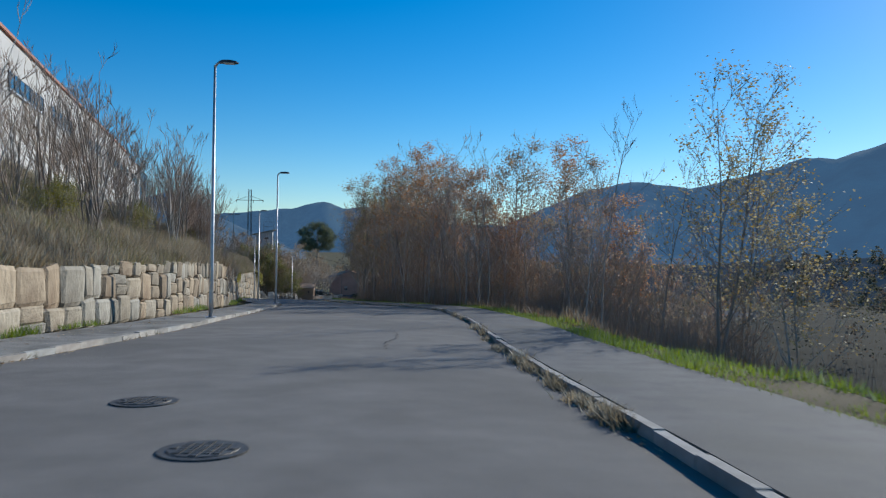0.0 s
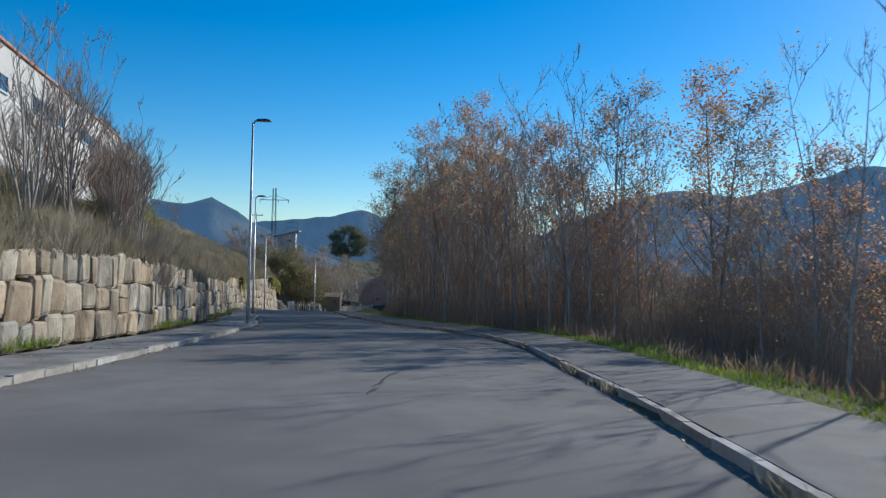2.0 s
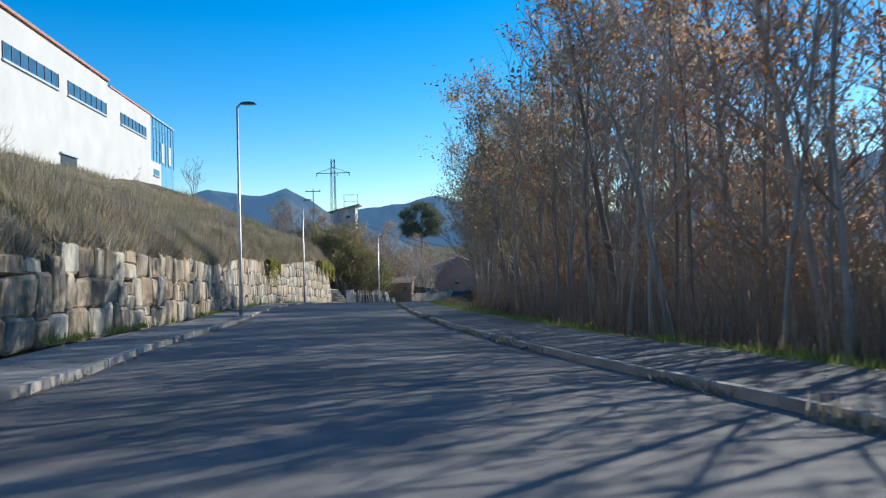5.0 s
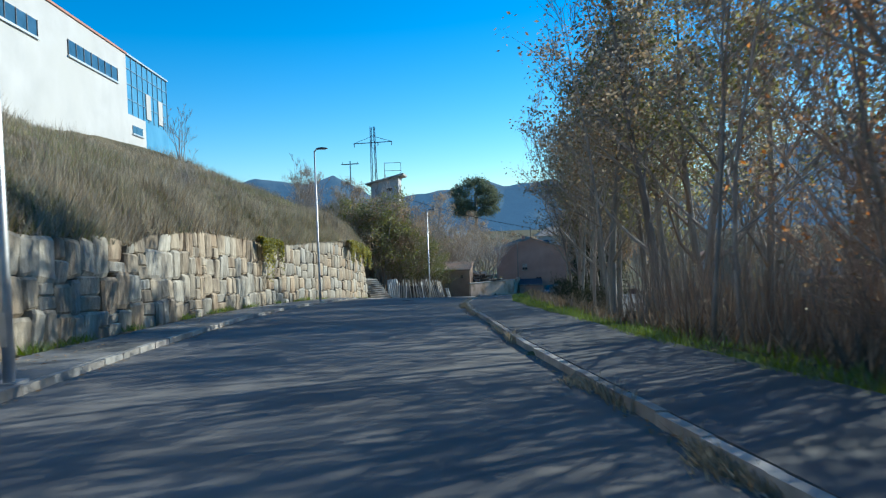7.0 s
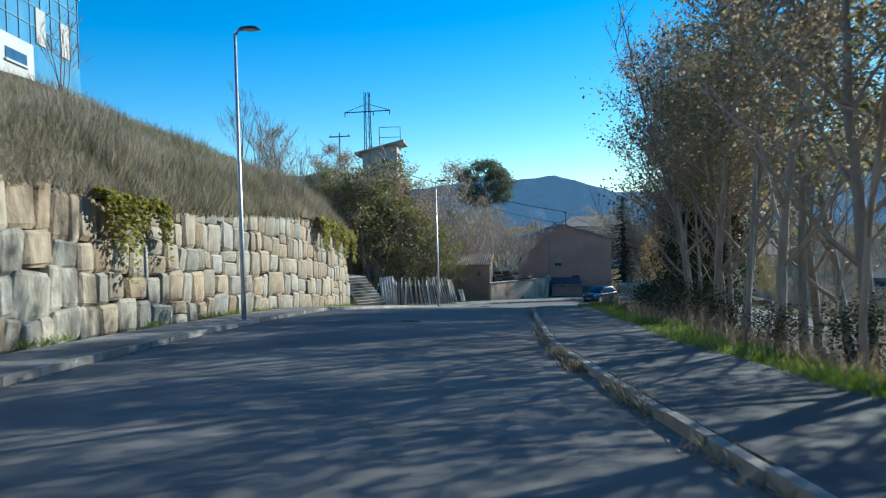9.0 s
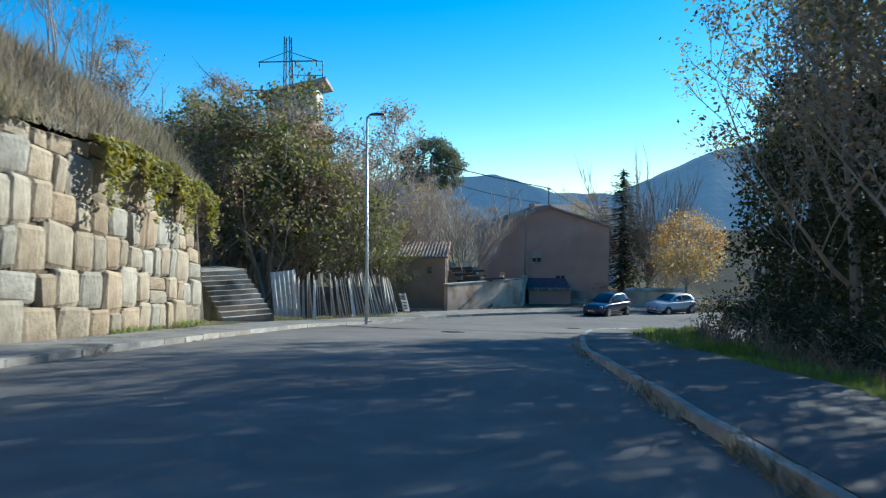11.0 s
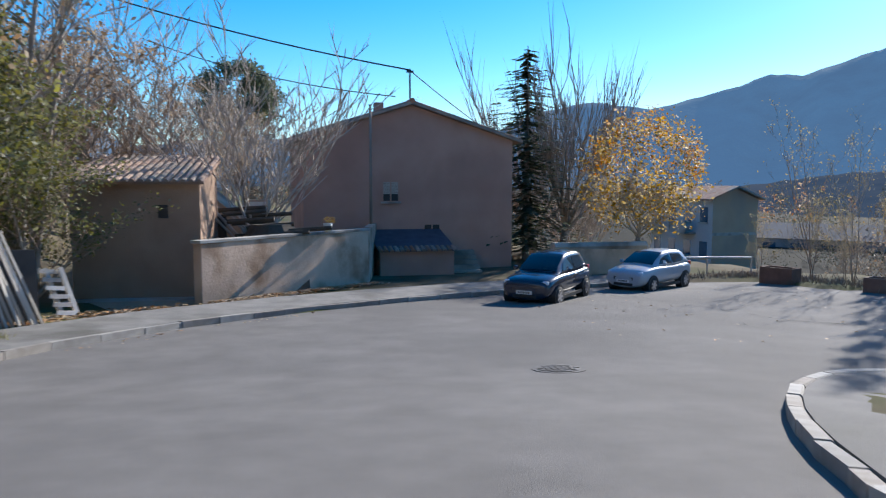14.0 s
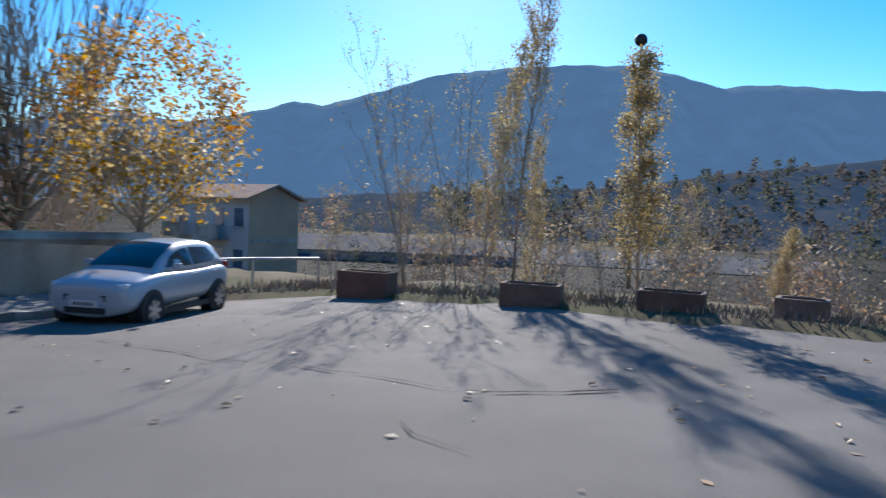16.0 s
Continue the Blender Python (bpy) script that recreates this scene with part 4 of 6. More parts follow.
def flats(x, y, z, turn, w, d, storeys):
    f = thing("apartment_building", "distant three-storey apartment block with balconies", "building", at=(x, y, z), turn=turn)
    h = 2.8 * storeys
    part("wall", MB().box(-w / 2, 0, -6, w / 2, d, h), M_WHITE, f)
    part("roof", MB().add([(-w / 2 - 0.5, -0.5, h + 0.001), (w / 2 + 0.5, -0.5, h + 0.001), (w / 2 + 0.5, d + 0.5, h + 0.001), (-w / 2 - 0.5, d + 0.5, h + 0.001), (-w / 2 + 2, d / 2, h + 1.6), (w / 2 - 2, d / 2, h + 1.6)],
                          [(0, 1, 5, 4), (2, 3, 4, 5), (1, 2, 5), (3, 0, 4), (3, 2, 1, 0)]), M_TILE, f)
    n = int(w / 2.6)
    for s in range(storeys):
        for i in range(n):
            xx = -w / 2 + (i + 0.5) * w / n
            wi = part("window", MB().box(xx - 0.5, -0.03, 2.8 * s + 0.8, xx + 0.5, 0.1, 2.8 * s + 2.1), M_WINBLUE, f)
            part("sill", MB().box(xx - 0.6, -0.14, 2.8 * s + 0.7, xx + 0.6, -0.001, 2.8 * s + 0.79), M_CONC, wi)
            if i % 2 and s:
                part("balcony", MB().box(xx - 1.1, -1.0, 2.8 * s - 0.1, xx + 1.1, -0.002, 2.8 * s + 0.02).box(xx - 1.1, -1.0, 2.8 * s + 0.021, xx + 1.1, -0.95, 2.8 * s + 0.95), M_CONC, f)


def gable_block(x, y, z, turn, w, d, storeys):
    """Blank gable end with floor bands; balconies along the white side."""
    f = thing("apartment_building", "distant beige gabled apartment block with balconies on its white side", "building", at=(x, y, z), turn=turn)
    h = 2.75 * storeys
    part("end_wall", MB().add([(0, 0, -3), (w, 0, -3), (w, 0, h), (w / 2, 0, h + 0.85), (0, 0, h), (0, d, -3), (w, d, -3), (w, d, h), (w / 2, d, h + 0.85), (0, d, h)],
                              [(0, 1, 2, 3, 4), (9, 8, 7, 6, 5), (1, 6, 7, 2)]), M_BEIGE, f)
    part("side_wall", MB().box(0.0, 0.004, -3, 0.2, d - 0.004, h - 0.05), M_WHITE, f, "white side wall")
    for s in (0, 1):
        xa, xb = ((-0.5, w / 2), (w / 2, w + 0.5))[s]
        za, zb = ((h - 0.12, h + 0.9), (h + 0.9, h - 0.12))[s]
        part("roof", MB().add([(xa, -0.4, za), (xb, -0.4, zb), (xb, d + 0.4, zb), (xa, d + 0.4, za), (xa, -0.4, za + 0.15), (xb, -0.4, zb + 0.15), (xb, d + 0.4, zb + 0.15), (xa, d + 0.4, za + 0.15)],
                              [(3, 2, 1, 0), (4, 5, 6, 7), (0, 1, 5, 4), (1, 2, 6, 5), (2, 3, 7, 6), (3, 0, 4, 7)]), M_TILE, f)
    for s in range(storeys):
        part("floor_band", MB().box(0.01, -0.04, 2.75 * s - 0.12, w - 0.01, -0.001, 2.75 * s + 0.12), M_CONC, f)
        for i in range(4):
            yy = d * (i + 0.5) / 4
            wi = part("window", MB().box(-0.03, yy - 0.5, 2.75 * s + 0.9, 0.1, yy + 0.5, 2.75 * s + 2.1), M_WINBLUE, f)
            part("sill", MB().box(-0.14, yy - 0.6, 2.75 * s + 0.8, -0.001, yy + 0.6, 2.75 * s + 0.89), M_CONC, wi)
            if i % 2:
                part("balcony", MB().box(-1.0, yy - 1.2, 2.75 * s - 0.1, -0.002, yy + 1.2, 2.75 * s + 0.02).box(-1.0, yy - 1.2, 2.75 * s + 0.021, -0.95, yy + 1.2, 2.75 * s + 0.95), M_CONC, f)


def shed(x, y, z, turn, w, d):
    """Long low works building far below the bend."""
    f = thing("warehouse", "long low grey works building on the valley floor", "building", at=(x, y, z), turn=turn)
    part("wall", MB().box(-w / 2, 0, -6, w / 2, d, 2.6), M_GREYWALL, f)
    part("roof", MB().add([(-w / 2 - 0.4, -0.4, 2.601), (w / 2 + 0.4, -0.4, 2.601), (w / 2 + 0.4, d + 0.4, 2.601), (-w / 2 - 0.4, d + 0.4, 2.601), (-w / 2 - 0.4, d / 2, 4.2), (w / 2 + 0.4, d / 2, 4.2)],
                          [(0, 1, 5, 4), (2, 3, 4, 5), (1, 2, 5), (3, 0, 4), (3, 2, 1, 0)]), M_GREYROOF, f)
    n = int(w / 3.2)
    for i in range(n):
        xx = -w / 2 + (i + 0.5) * w / n
        part("window", MB().box(xx - 0.8, -0.03, 1.2, xx + 0.8, 0.1, 2.1), M_WINBLUE, f)


gable_block(4.4, 183.0, -15.9, 10, 4.1, 9, 3)
flats(-17.5, 200, -12.0, 8, 12, 8, 3)
shed(34, 205, -15.5, -40, 26, 12)
shed(60, 185, -16.5, -55, 34, 14)


# ---- manholes, cracks ----
def manhole(x, y, r):
    f = thing("manhole_cover", "round dark cast-iron manhole cover in the asphalt", "manhole cover", "manhole covers", (x, y, float(flat_z(x, y)) + 0.052 if y < 129 else float(flat_z(x, y)) + 0.006))
    s = float(road_z(y + 0.5) - road_z(y - 0.5))
    f.matrix_world = f.matrix_world @ Matrix.Rotation(math.atan(s), 4, "X")
    part("frame", MB().tube([(0, 0, -0.06), (0, 0, 0.012)], [r, r], 28), M_IRON, f)
    c = MB()
    c.tube([(0, 0, 0.012), (0, 0, 0.02)], [r * 0.8, r * 0.79], 28)
    for i in range(-3, 4):
        for j in range(-3, 4):
            if i * i + j * j < 10:
                c.box(i * r * 0.22 - 0.03, j * r * 0.22 - 0.03, 0.02, i * r * 0.22 + 0.03, j * r * 0.22 + 0.03, 0.028)
    part("cover", c, M_IRON, f)


for x, y in ((-3.45, 8.5), (-2.0, 6.15), (-6.35, 42.3), (-22.35, 106.4), (-23.45, 127.4), (-19.35, 137.0)):
    manhole(x, y, 0.37)


def crack(name, pts, w, label, seed):
    rng = random.Random(seed)
    mb = MB()
    path = refine(pts, 0.25)
    for i, (x, y) in enumerate(path):
        x, y = x + rng.uniform(-0.06, 0.06), y + rng.uniform(-0.06, 0.06)
        z = float(flat_z(x, y)) + (0.0 if y > 129 else 0.05 * (1 - (2 * (x - float(kl(y))) / (float(kr(y)) - float(kl(y))) - 1) ** 2)) + 0.024
        hw = w * rng.uniform(0.3, 1)
        mb.v += [(x - hw * 0.6, y + hw, z), (x + hw * 0.6, y - hw, z)]
    for i in range(len(path) - 1):
        mb.f.append((2 * i, 2 * i + 1, 2 * i + 3, 2 * i + 2))
    tagged(part(name, mb, M_TAR), label, "crack", kind="structure")


crack("asphalt_crack", [(-14.6, 147.2), (-14.45, 146.5), (-14.1, 145.1), (-13.55, 144.15), (-13.4, 143.6), (-13.15, 142.75), (-12.9, 142.35), (-12.4, 142.05), (-11.9, 141.85)], 0.04, "thin dark crack across the asphalt", 1)
crack("asphalt_crack", [(-14.24, 141.9), (-14.27, 141.6), (-14.34, 141.35), (-14.32, 141.1)], 0.01, "thin dark crack across the asphalt", 2)
crack("asphalt_crack", [(-1.2, 15.5), (-1.35, 17.0), (-1.2, 19.0), (-1.6, 22)], 0.02, "thin dark crack across the asphalt", 3)
crack("asphalt_crack", [(-2.9, 29), (-3.0, 31), (-2.8, 33.5)], 0.025, "thin dark crack across the asphalt", 4)
PATCH_A = [(-28.6, 132.9), (-26.5, 131.6), (-23.8, 131.0), (-21.4, 130.7), (-19.3, 130.5)]
PATCH_B = [(-28.5, 132.0), (-25.95, 130.2), (-24.3, 129.75), (-22.1, 129.45), (-19.5, 129.6)]
pa, pb = [[tuple(Vector(p[int(q)]).lerp(Vector(p[min(int(q) + 1, 4)]), q - int(q))) for q in np.linspace(0, 4, 25)] for p in (PATCH_A, PATCH_B)]


def patch():
    """A worn strip of darker asphalt, let into the carriageway."""
    mb = MB()
    rng = random.Random(44)
    for a, b in zip(pa, pb):
        for k in range(5):
            w = k / 4
            x, y = a[0] + (b[0] - a[0]) * w, a[1] + (b[1] - a[1]) * w + rng.uniform(-0.04, 0.04)
            hump = 0.05 * (1 - (2 * (x - float(kl(y))) / (float(kr(y)) - float(kl(y))) - 1) ** 2) if y < 129 else 0.0
            mb.v.append((x, y, float(flat_z(x, y)) + hump + 0.02))
    for i in range(24):
        for k in range(4):
            q = 5 * i + k
            mb.f.append((q, q + 1, q + 6, q + 5))
    tagged(part("asphalt_patch", mb, M_PATCH, smooth=True), "darker worn strip of asphalt across the bend", "asphalt patch", kind="structure")


patch()
crack("tar_joint", PATCH_B, 0.009, "dark tar joint between asphalt layers", 6)


# ---- cars ----
def loft(mb, secs):
    k, n = len(mb.v), len(secs[0])
    for s in secs:
        mb.v += s
    for i in range(len(secs) - 1):
        for j in range(n):
            a, b = k + i * n + j, k + i * n + (j + 1) % n
            mb.f.append((a, b, b + n, a + n))
    mb.f.append(tuple(k + j for j in reversed(range(n))))
    mb.f.append(tuple(k + (len(secs) - 1) * n + j for j in range(n)))


def car(name, label, paint_m, x, y, z, turn, size, tall=1.0):
    """Hatchback, nose towards local -y; origin midway between the wheels on the ground."""
    f = thing(name, label, "car", "cars parked at the bend", (x, y, z), turn)
    f.scale = (size, size, size)
    b = MB()
    secs = []
    # y, half width at sill, at waist, at top edge, z sill, z waist, z top
    for (yy, ws, ww, wt, zs, zw, zt) in ((-2.0, 0.45, 0.58, 0.5, 0.26, 0.48, 0.72), (-1.93, 0.66, 0.77, 0.64, 0.2, 0.52, 0.85), (-1.7, 0.76, 0.84, 0.73, 0.2, 0.58, 0.95), (-1.2, 0.8, 0.86, 0.77, 0.2, 0.62, 1.02),
                                     (-0.75, 0.8, 0.87, 0.8, 0.2, 0.64, 1.05), (0.2, 0.8, 0.875, 0.83, 0.2, 0.64, 1.02), (1.1, 0.8, 0.87, 0.83, 0.2, 0.66, 1.04), (1.6, 0.78, 0.85, 0.8, 0.24, 0.66, 1.05), (1.9, 0.7, 0.78, 0.74, 0.3, 0.6, 1.02), (1.97, 0.6, 0.7, 0.68, 0.34, 0.58, 0.98)):
        secs.append([(-ws, yy, zs), (-ww, yy, zw), (-ww + 0.02, yy, (zw + zt) / 2), (-wt, yy, zt), (wt, yy, zt), (ww - 0.02, yy, (zw + zt) / 2), (ww, yy, zw), (ws, yy, zs)])
    loft(b, secs)
    body = part("body", b, paint_m, f, smooth=True)
    sub = body.modifiers.new("round", "SUBSURF")
    sub.levels = sub.render_levels = 2
    H = 1.49 * tall
    prof = [(-1.12, 0.97), (-0.8, 1.16), (-0.5, 1.29), (-0.2, 1.42), (0.1, 1.475), (0.5, 1.49), (0.9, 1.49), (1.25, 1.465), (1.5, 1.41), (1.72, 1.29), (1.94, 1.03)]
    wide = [(-1.12, 0.70), (-0.5, 0.63), (0.1, 0.59), (0.9, 0.59), (1.5, 0.57), (1.94, 0.62)]

    def roof(yy):
        return 1.0 + (float(np.interp(yy, [p for p, _ in prof], [q for _, q in prof])) - 1.0) * (H - 1.0) / 0.49

    def half(yy):
        return float(np.interp(yy, [p for p, _ in wide], [q for _, q in wide]))

    c = MB()
    secs = []
    for yy in np.linspace(-1.12, 1.94, 22):
        yy = float(yy)
        T, wr = roof(yy), half(yy)
        wb = 0.79 - 0.06 * abs(yy - 0.4) ** 2 / 2
        sh = max(0.965, T - 0.13)
        arc = [(-wb, 0.96), (-wr - (wb - wr) * 0.5, (0.96 + sh) / 2), (-wr, sh), (-wr + 0.06, T - 0.045), (-wr + 0.2, T - 0.008), (0, T + 0.008)]
        arc += [(-px, pz) for px, pz in arc[-2::-1]]
        secs.append([(px, yy, pz) for px, pz in arc])
    loft(c, secs)
    part("cabin", c, paint_m, f, smooth=True)

    def pane(nm, pts, lab="dark tinted glass"):
        part(nm, MB().add(pts, [tuple(range(len(pts)))]), M_CARGLASS, f, lab)

    def screen(nm, ya, yb, inset, off):
        g = MB()
        for i in range(7):
            yy = ya + (yb - ya) * i / 6
            w = half(yy) - inset
            g.v += [(px, yy, roof(yy) + off - 0.035 * (abs(px) / w) ** 2) for px in (-w, -w * 0.5, 0, w * 0.5, w)]
        for i in range(6):
            for q in range(4):
                k = 5 * i + q
                g.f.append((k, k + 1, k + 6, k + 5))
        part(nm, g, M_CARGLASS, f, "dark tinted glass", smooth=True)

    screen("windscreen", -0.98, -0.12, 0.05, 0.028)
    screen("rear_window", 1.42, 1.84, 0.08, 0.028)
    for s in (-1, 1):
        def quad(pts):
            out = []
            for yy, zz in pts:
                T, wr = roof(yy), half(yy)
                wb = 0.79 - 0.06 * abs(yy - 0.4) ** 2 / 2
                q = (zz - 0.96) / max(0.05, T - 0.13 - 0.96)
                out.append((s * (wb + (wr - wb) * q + 0.012), yy, zz))
            return out

        pane("front_side_window", quad([(-0.62, 1.04), (0.30, 1.04), (0.30, roof(0.3) - 0.13), (-0.05, roof(-0.05) - 0.135), (-0.35, roof(-0.35) - 0.14)]))
        pane("rear_side_window", quad([(0.38, 1.04), (1.22, 1.07), (1.42, 1.16), (1.15, roof(1.15) - 0.14), (0.38, roof(0.38) - 0.13)]))
        part("headlight", MB().box(min(s * 0.46, s * 0.74), -1.9, 0.69, max(s * 0.46, s * 0.74), -1.52, 0.83), M_HEADL, f, "clear headlight", bevel=0.05)
        part("tail_light", MB().box(min(s * 0.6, s * 0.75), 1.72, 0.82, max(s * 0.6, s * 0.75), 1.93, 1.03), M_TAILL, f, "red tail light", bevel=0.03)
        mi = part("mirror", MB().box(min(s * 0.86, s * 1.0), -0.62, 1.0, max(s * 0.86, s * 1.0), -0.5, 1.13), paint_m, f, bevel=0.03)
        part("mirror_glass", MB().box(min(s * 0.88, s * 0.98), -0.499, 1.02, max(s * 0.88, s * 0.98), -0.494, 1.11), M_CARGLASS, mi)
        for yy in (0.15, 0.95):
            part("door_handle", MB().box(min(s * 0.855, s * 0.885), yy, 0.86, max(s * 0.855, s * 0.885), yy + 0.17, 0.89), paint_m, f, bevel=0.008)
        part("sill_trim", MB().box(min(s * 0.78, s * 0.86), -0.85, 0.2, max(s * 0.78, s * 0.86), 0.85, 0.3), M_PLASTIC, f)
        for yy in (-1.25, 1.25):
            part("wheel_arch", MB().tube([(s * 0.6, yy, 0.32), (s * 0.872, yy, 0.32)], [0.37, 0.37], 22), M_PLASTIC, f, "black wheel arch")
            wh = part("wheel", MB().tube([(s * 0.66, yy, 0.31), (s * 0.68, yy, 0.31), (s * 0.87, yy, 0.31), (s * 0.885, yy, 0.31)], [0.29, 0.31, 0.31, 0.29], 24), M_RUBBER, f, "black tyre", smooth=True)
            rim = MB().tube([(s * 0.87, yy, 0.31), (s * 0.892, yy, 0.31)], [0.205, 0.19], 20)
            part("rim", rim, M_DARKMET, wh)
            sp = MB()
            for i in range(7):
                a = 2 * math.pi * i / 7
                ca, sa = math.cos(a), math.sin(a)
                sp.add([(s * 0.895, yy + 0.03 * -sa, 0.31 + 0.03 * ca), (s * 0.895, yy + 0.2 * ca - 0.035 * sa, 0.31 + 0.2 * sa + 0.035 * ca), (s * 0.895, yy + 0.2 * ca + 0.035 * sa, 0.31 + 0.2 * sa - 0.035 * ca), (s * 0.895, yy + 0.03 * sa, 0.31 - 0.03 * ca)], [(0, 1, 2, 3)])
            part("spokes", sp, M_CHROME, wh, "pale alloy spokes")
    part("grille", MB().box(-0.42, -1.99, 0.5, 0.42, -1.9, 0.64), M_PLASTIC, f, bevel=0.02)
    part("lower_grille", MB().box(-0.4, -2.0, 0.3, 0.4, -1.9, 0.41), M_PLASTIC, f, bevel=0.02)
    pl = part("number_plate", MB().box(-0.26, -2.02, 0.42, 0.26, -1.995, 0.53), M_PWHITE, f, "white number plate")
    for i in range(7):
        part("plate_bar", MB().box(-0.2 + 0.058 * i, -2.024, 0.445, -0.165 + 0.058 * i, -2.0205, 0.505), M_PLASTIC, pl)
    part("wiper", MB().tube([(-0.5, -0.97, 1.0), (0.1, -0.87, 1.08)], [0.01, 0.008], 4), M_PLASTIC, f)
    return f


def park(name, label, m, fx, fy, az, size, tall):
    """Front left wheel on the ground at (fx, fy); az: heading from nose to tail, clockwise from +y."""
    a = radians(az)
    back, left = Vector((math.sin(a), math.cos(a))), Vector((math.cos(a), -math.sin(a)))
    c = Vector((fx, fy)) + back * 1.25 * size - left * 0.8 * size
    car(name, label, m, c.x, c.y, float(flat_z(c.x, c.y)) - 0.02, -az, size, tall)


park("hatchback_car", "silver-blue five-door hatchback parked at the kerb", M_SILVER, -13.45, 149.0, 50, 0.81, 1.02)
park("compact_car", "dark navy compact car parked on the bend", M_NAVY, -17.15, 145.9, 35, 0.83, 1.06)


# ---- trees ----
def grow(mb, rng, p, d, length, r, depth, up, tips, spread=0.6, seg=4, kids=4, sides=(7, 5, 4, 3, 3), minr=0.006):
    """A limb and, by recursion, the limbs on it. tips gathers where leaves may sit."""
    if depth == 0:
        q = p + (d + Vector((0, 0, up * 1.5))).normalized() * length
        u = d.orthogonal().normalized() * r
        w = d.cross(u).normalized() * r
        mb.add([p + u, p - u * 0.5 + w * 0.87, p - u * 0.5 - w * 0.87, q], [(0, 1, 3), (1, 2, 3), (2, 0, 3)])
        tips.extend([p.lerp(q, 0.4), p.lerp(q, 0.7), q])
        return
    pts, rad = [p.copy()], [r]
    q, dd = p.copy(), d.copy()
    for i in range(seg):
        dd = (dd + Vector((rng.gauss(0, 0.12), rng.gauss(0, 0.12), rng.gauss(0, 0.08) + up))).normalized()
        q = q + dd * length / seg
        pts.append(q.copy())
        rad.append(max(minr, r * (1 - 0.8 * (i + 1) / seg)))
    mb.tube(pts, rad, sides[0], False)
    for i in range(kids):
        t = rng.uniform(0.3, 1.0) * seg
        k = min(int(t), seg - 1)
        base = pts[k].lerp(pts[k + 1], t - k)
        a = rng.uniform(0, 2 * math.pi)
        side = Vector((math.cos(a), math.sin(a), rng.uniform(-0.1, 0.5)))
        nd = (dd * (1 - spread) + side * spread).normalized()
        grow(mb, rng, base, nd, length * rng.uniform(0.42, 0.68), max(minr, rad[k] * 0.55), depth - 1, up, tips, spread, max(2, seg - 1), kids, sides[1:], minr)


def leaves(rng, tips, per, spread, size):
    mb = MB()
    for p in tips:
        for _ in range(int(per) + (1 if rng.random() < per % 1 else 0)):
            c = p + Vector((rng.gauss(0, spread), rng.gauss(0, spread), rng.gauss(0, spread)))
            s = size * rng.uniform(0.6, 1.3)
            u = Vector((rng.gauss(0, 1), rng.gauss(0, 1), rng.gauss(0, 0.7))).normalized()
            w = u.cross(Vector((rng.gauss(0, 1), rng.gauss(0, 1), rng.gauss(0, 1)))).normalized()
            mb.add([c - u * s, c + w * s * 0.55, c + u * s, c - w * s * 0.5], [(0, 1, 2, 3)])
    return mb




def tree_proto(name, label, group, seed, height, trunk_r, trunks=1, depth=3, kids=4, up=0.06, spread=0.55, lift=0.35, leaf=None, per=1, lsize=0.07, lspread=0.12, limb=0.45, limbs=10, bark=None, minr=0.006):
    """A tree standing at the origin: trunk and limbs, twigs, leaves."""
    rng = random.Random(seed)
    f = thing(name, label, "tree" if height > 3 else "shrub", group)
    tr, tw, tips = MB(), MB(), []
    for k in range(trunks):
        lean = Vector((rng.gauss(0, 0.05 + 0.10 * (trunks > 1)), rng.gauss(0, 0.05 + 0.10 * (trunks > 1)), 1)).normalized()
        pts, rad = [Vector((rng.uniform(-0.15, 0.15) * (trunks > 1), rng.uniform(-0.15, 0.15) * (trunks > 1), -0.25))], [trunk_r * 1.25]
        h = height * rng.uniform(0.75, 1.0) if trunks > 1 else height
        n = 8
        for i in range(n):
            lean = (lean + Vector((rng.gauss(0, 0.05), rng.gauss(0, 0.05), 0.05))).normalized()
            pts.append(pts[-1] + lean * h / n)
            rad.append(max(minr, trunk_r * (1 - 0.88 * (i + 1) / n)))
        tr.tube(pts, rad, 8, True)
        for j in range(limbs):
            t = (lift + (1 - lift) * (j + rng.random()) / limbs) * n
            i = min(int(t), n - 1)
            base = pts[i].lerp(pts[i + 1], t - i)
            a = j * 2.4 + rng.uniform(-0.4, 0.4)
            d = Vector((math.cos(a), math.sin(a), rng.uniform(0.5, 1.3))).normalized()
            ln = height * limb * (1.15 - 0.75 * t / n) * rng.uniform(0.7, 1.1)
            grow(tw, rng, base, d, ln, max(minr, rad[i] * 0.5), depth - 1, up, tips, spread, 4, kids, (5, 4, 3, 3), minr)
    part("trunk", tr, bark or M_BARK, f, smooth=True)
    part("crown", tw, M_TWIG, f)
    if leaf:
        part("foliage", leaves(rng, tips, per, lspread, lsize), leaf, f)
    return f


PLACED = set()


def plant(proto, spots, seed):
    """Copies of the given trees at the spots; the protos themselves take the first ones."""
    rng = random.Random(seed)
    used = PLACED
    for i, (x, y, s) in enumerate(spots):
        p = proto[i % len(proto)]
        m = pose(x, y, float(land(x, y)) - 0.05, rng.uniform(-3, 3), rng.uniform(-3, 3), rng.uniform(0, 360))
        if p.name not in used:
            used.add(p.name)
            p.matrix_world = m
            p.scale = (s, s, s)
        else:
            c = copy_thing(p, m)
            c.scale = (s, s, s)


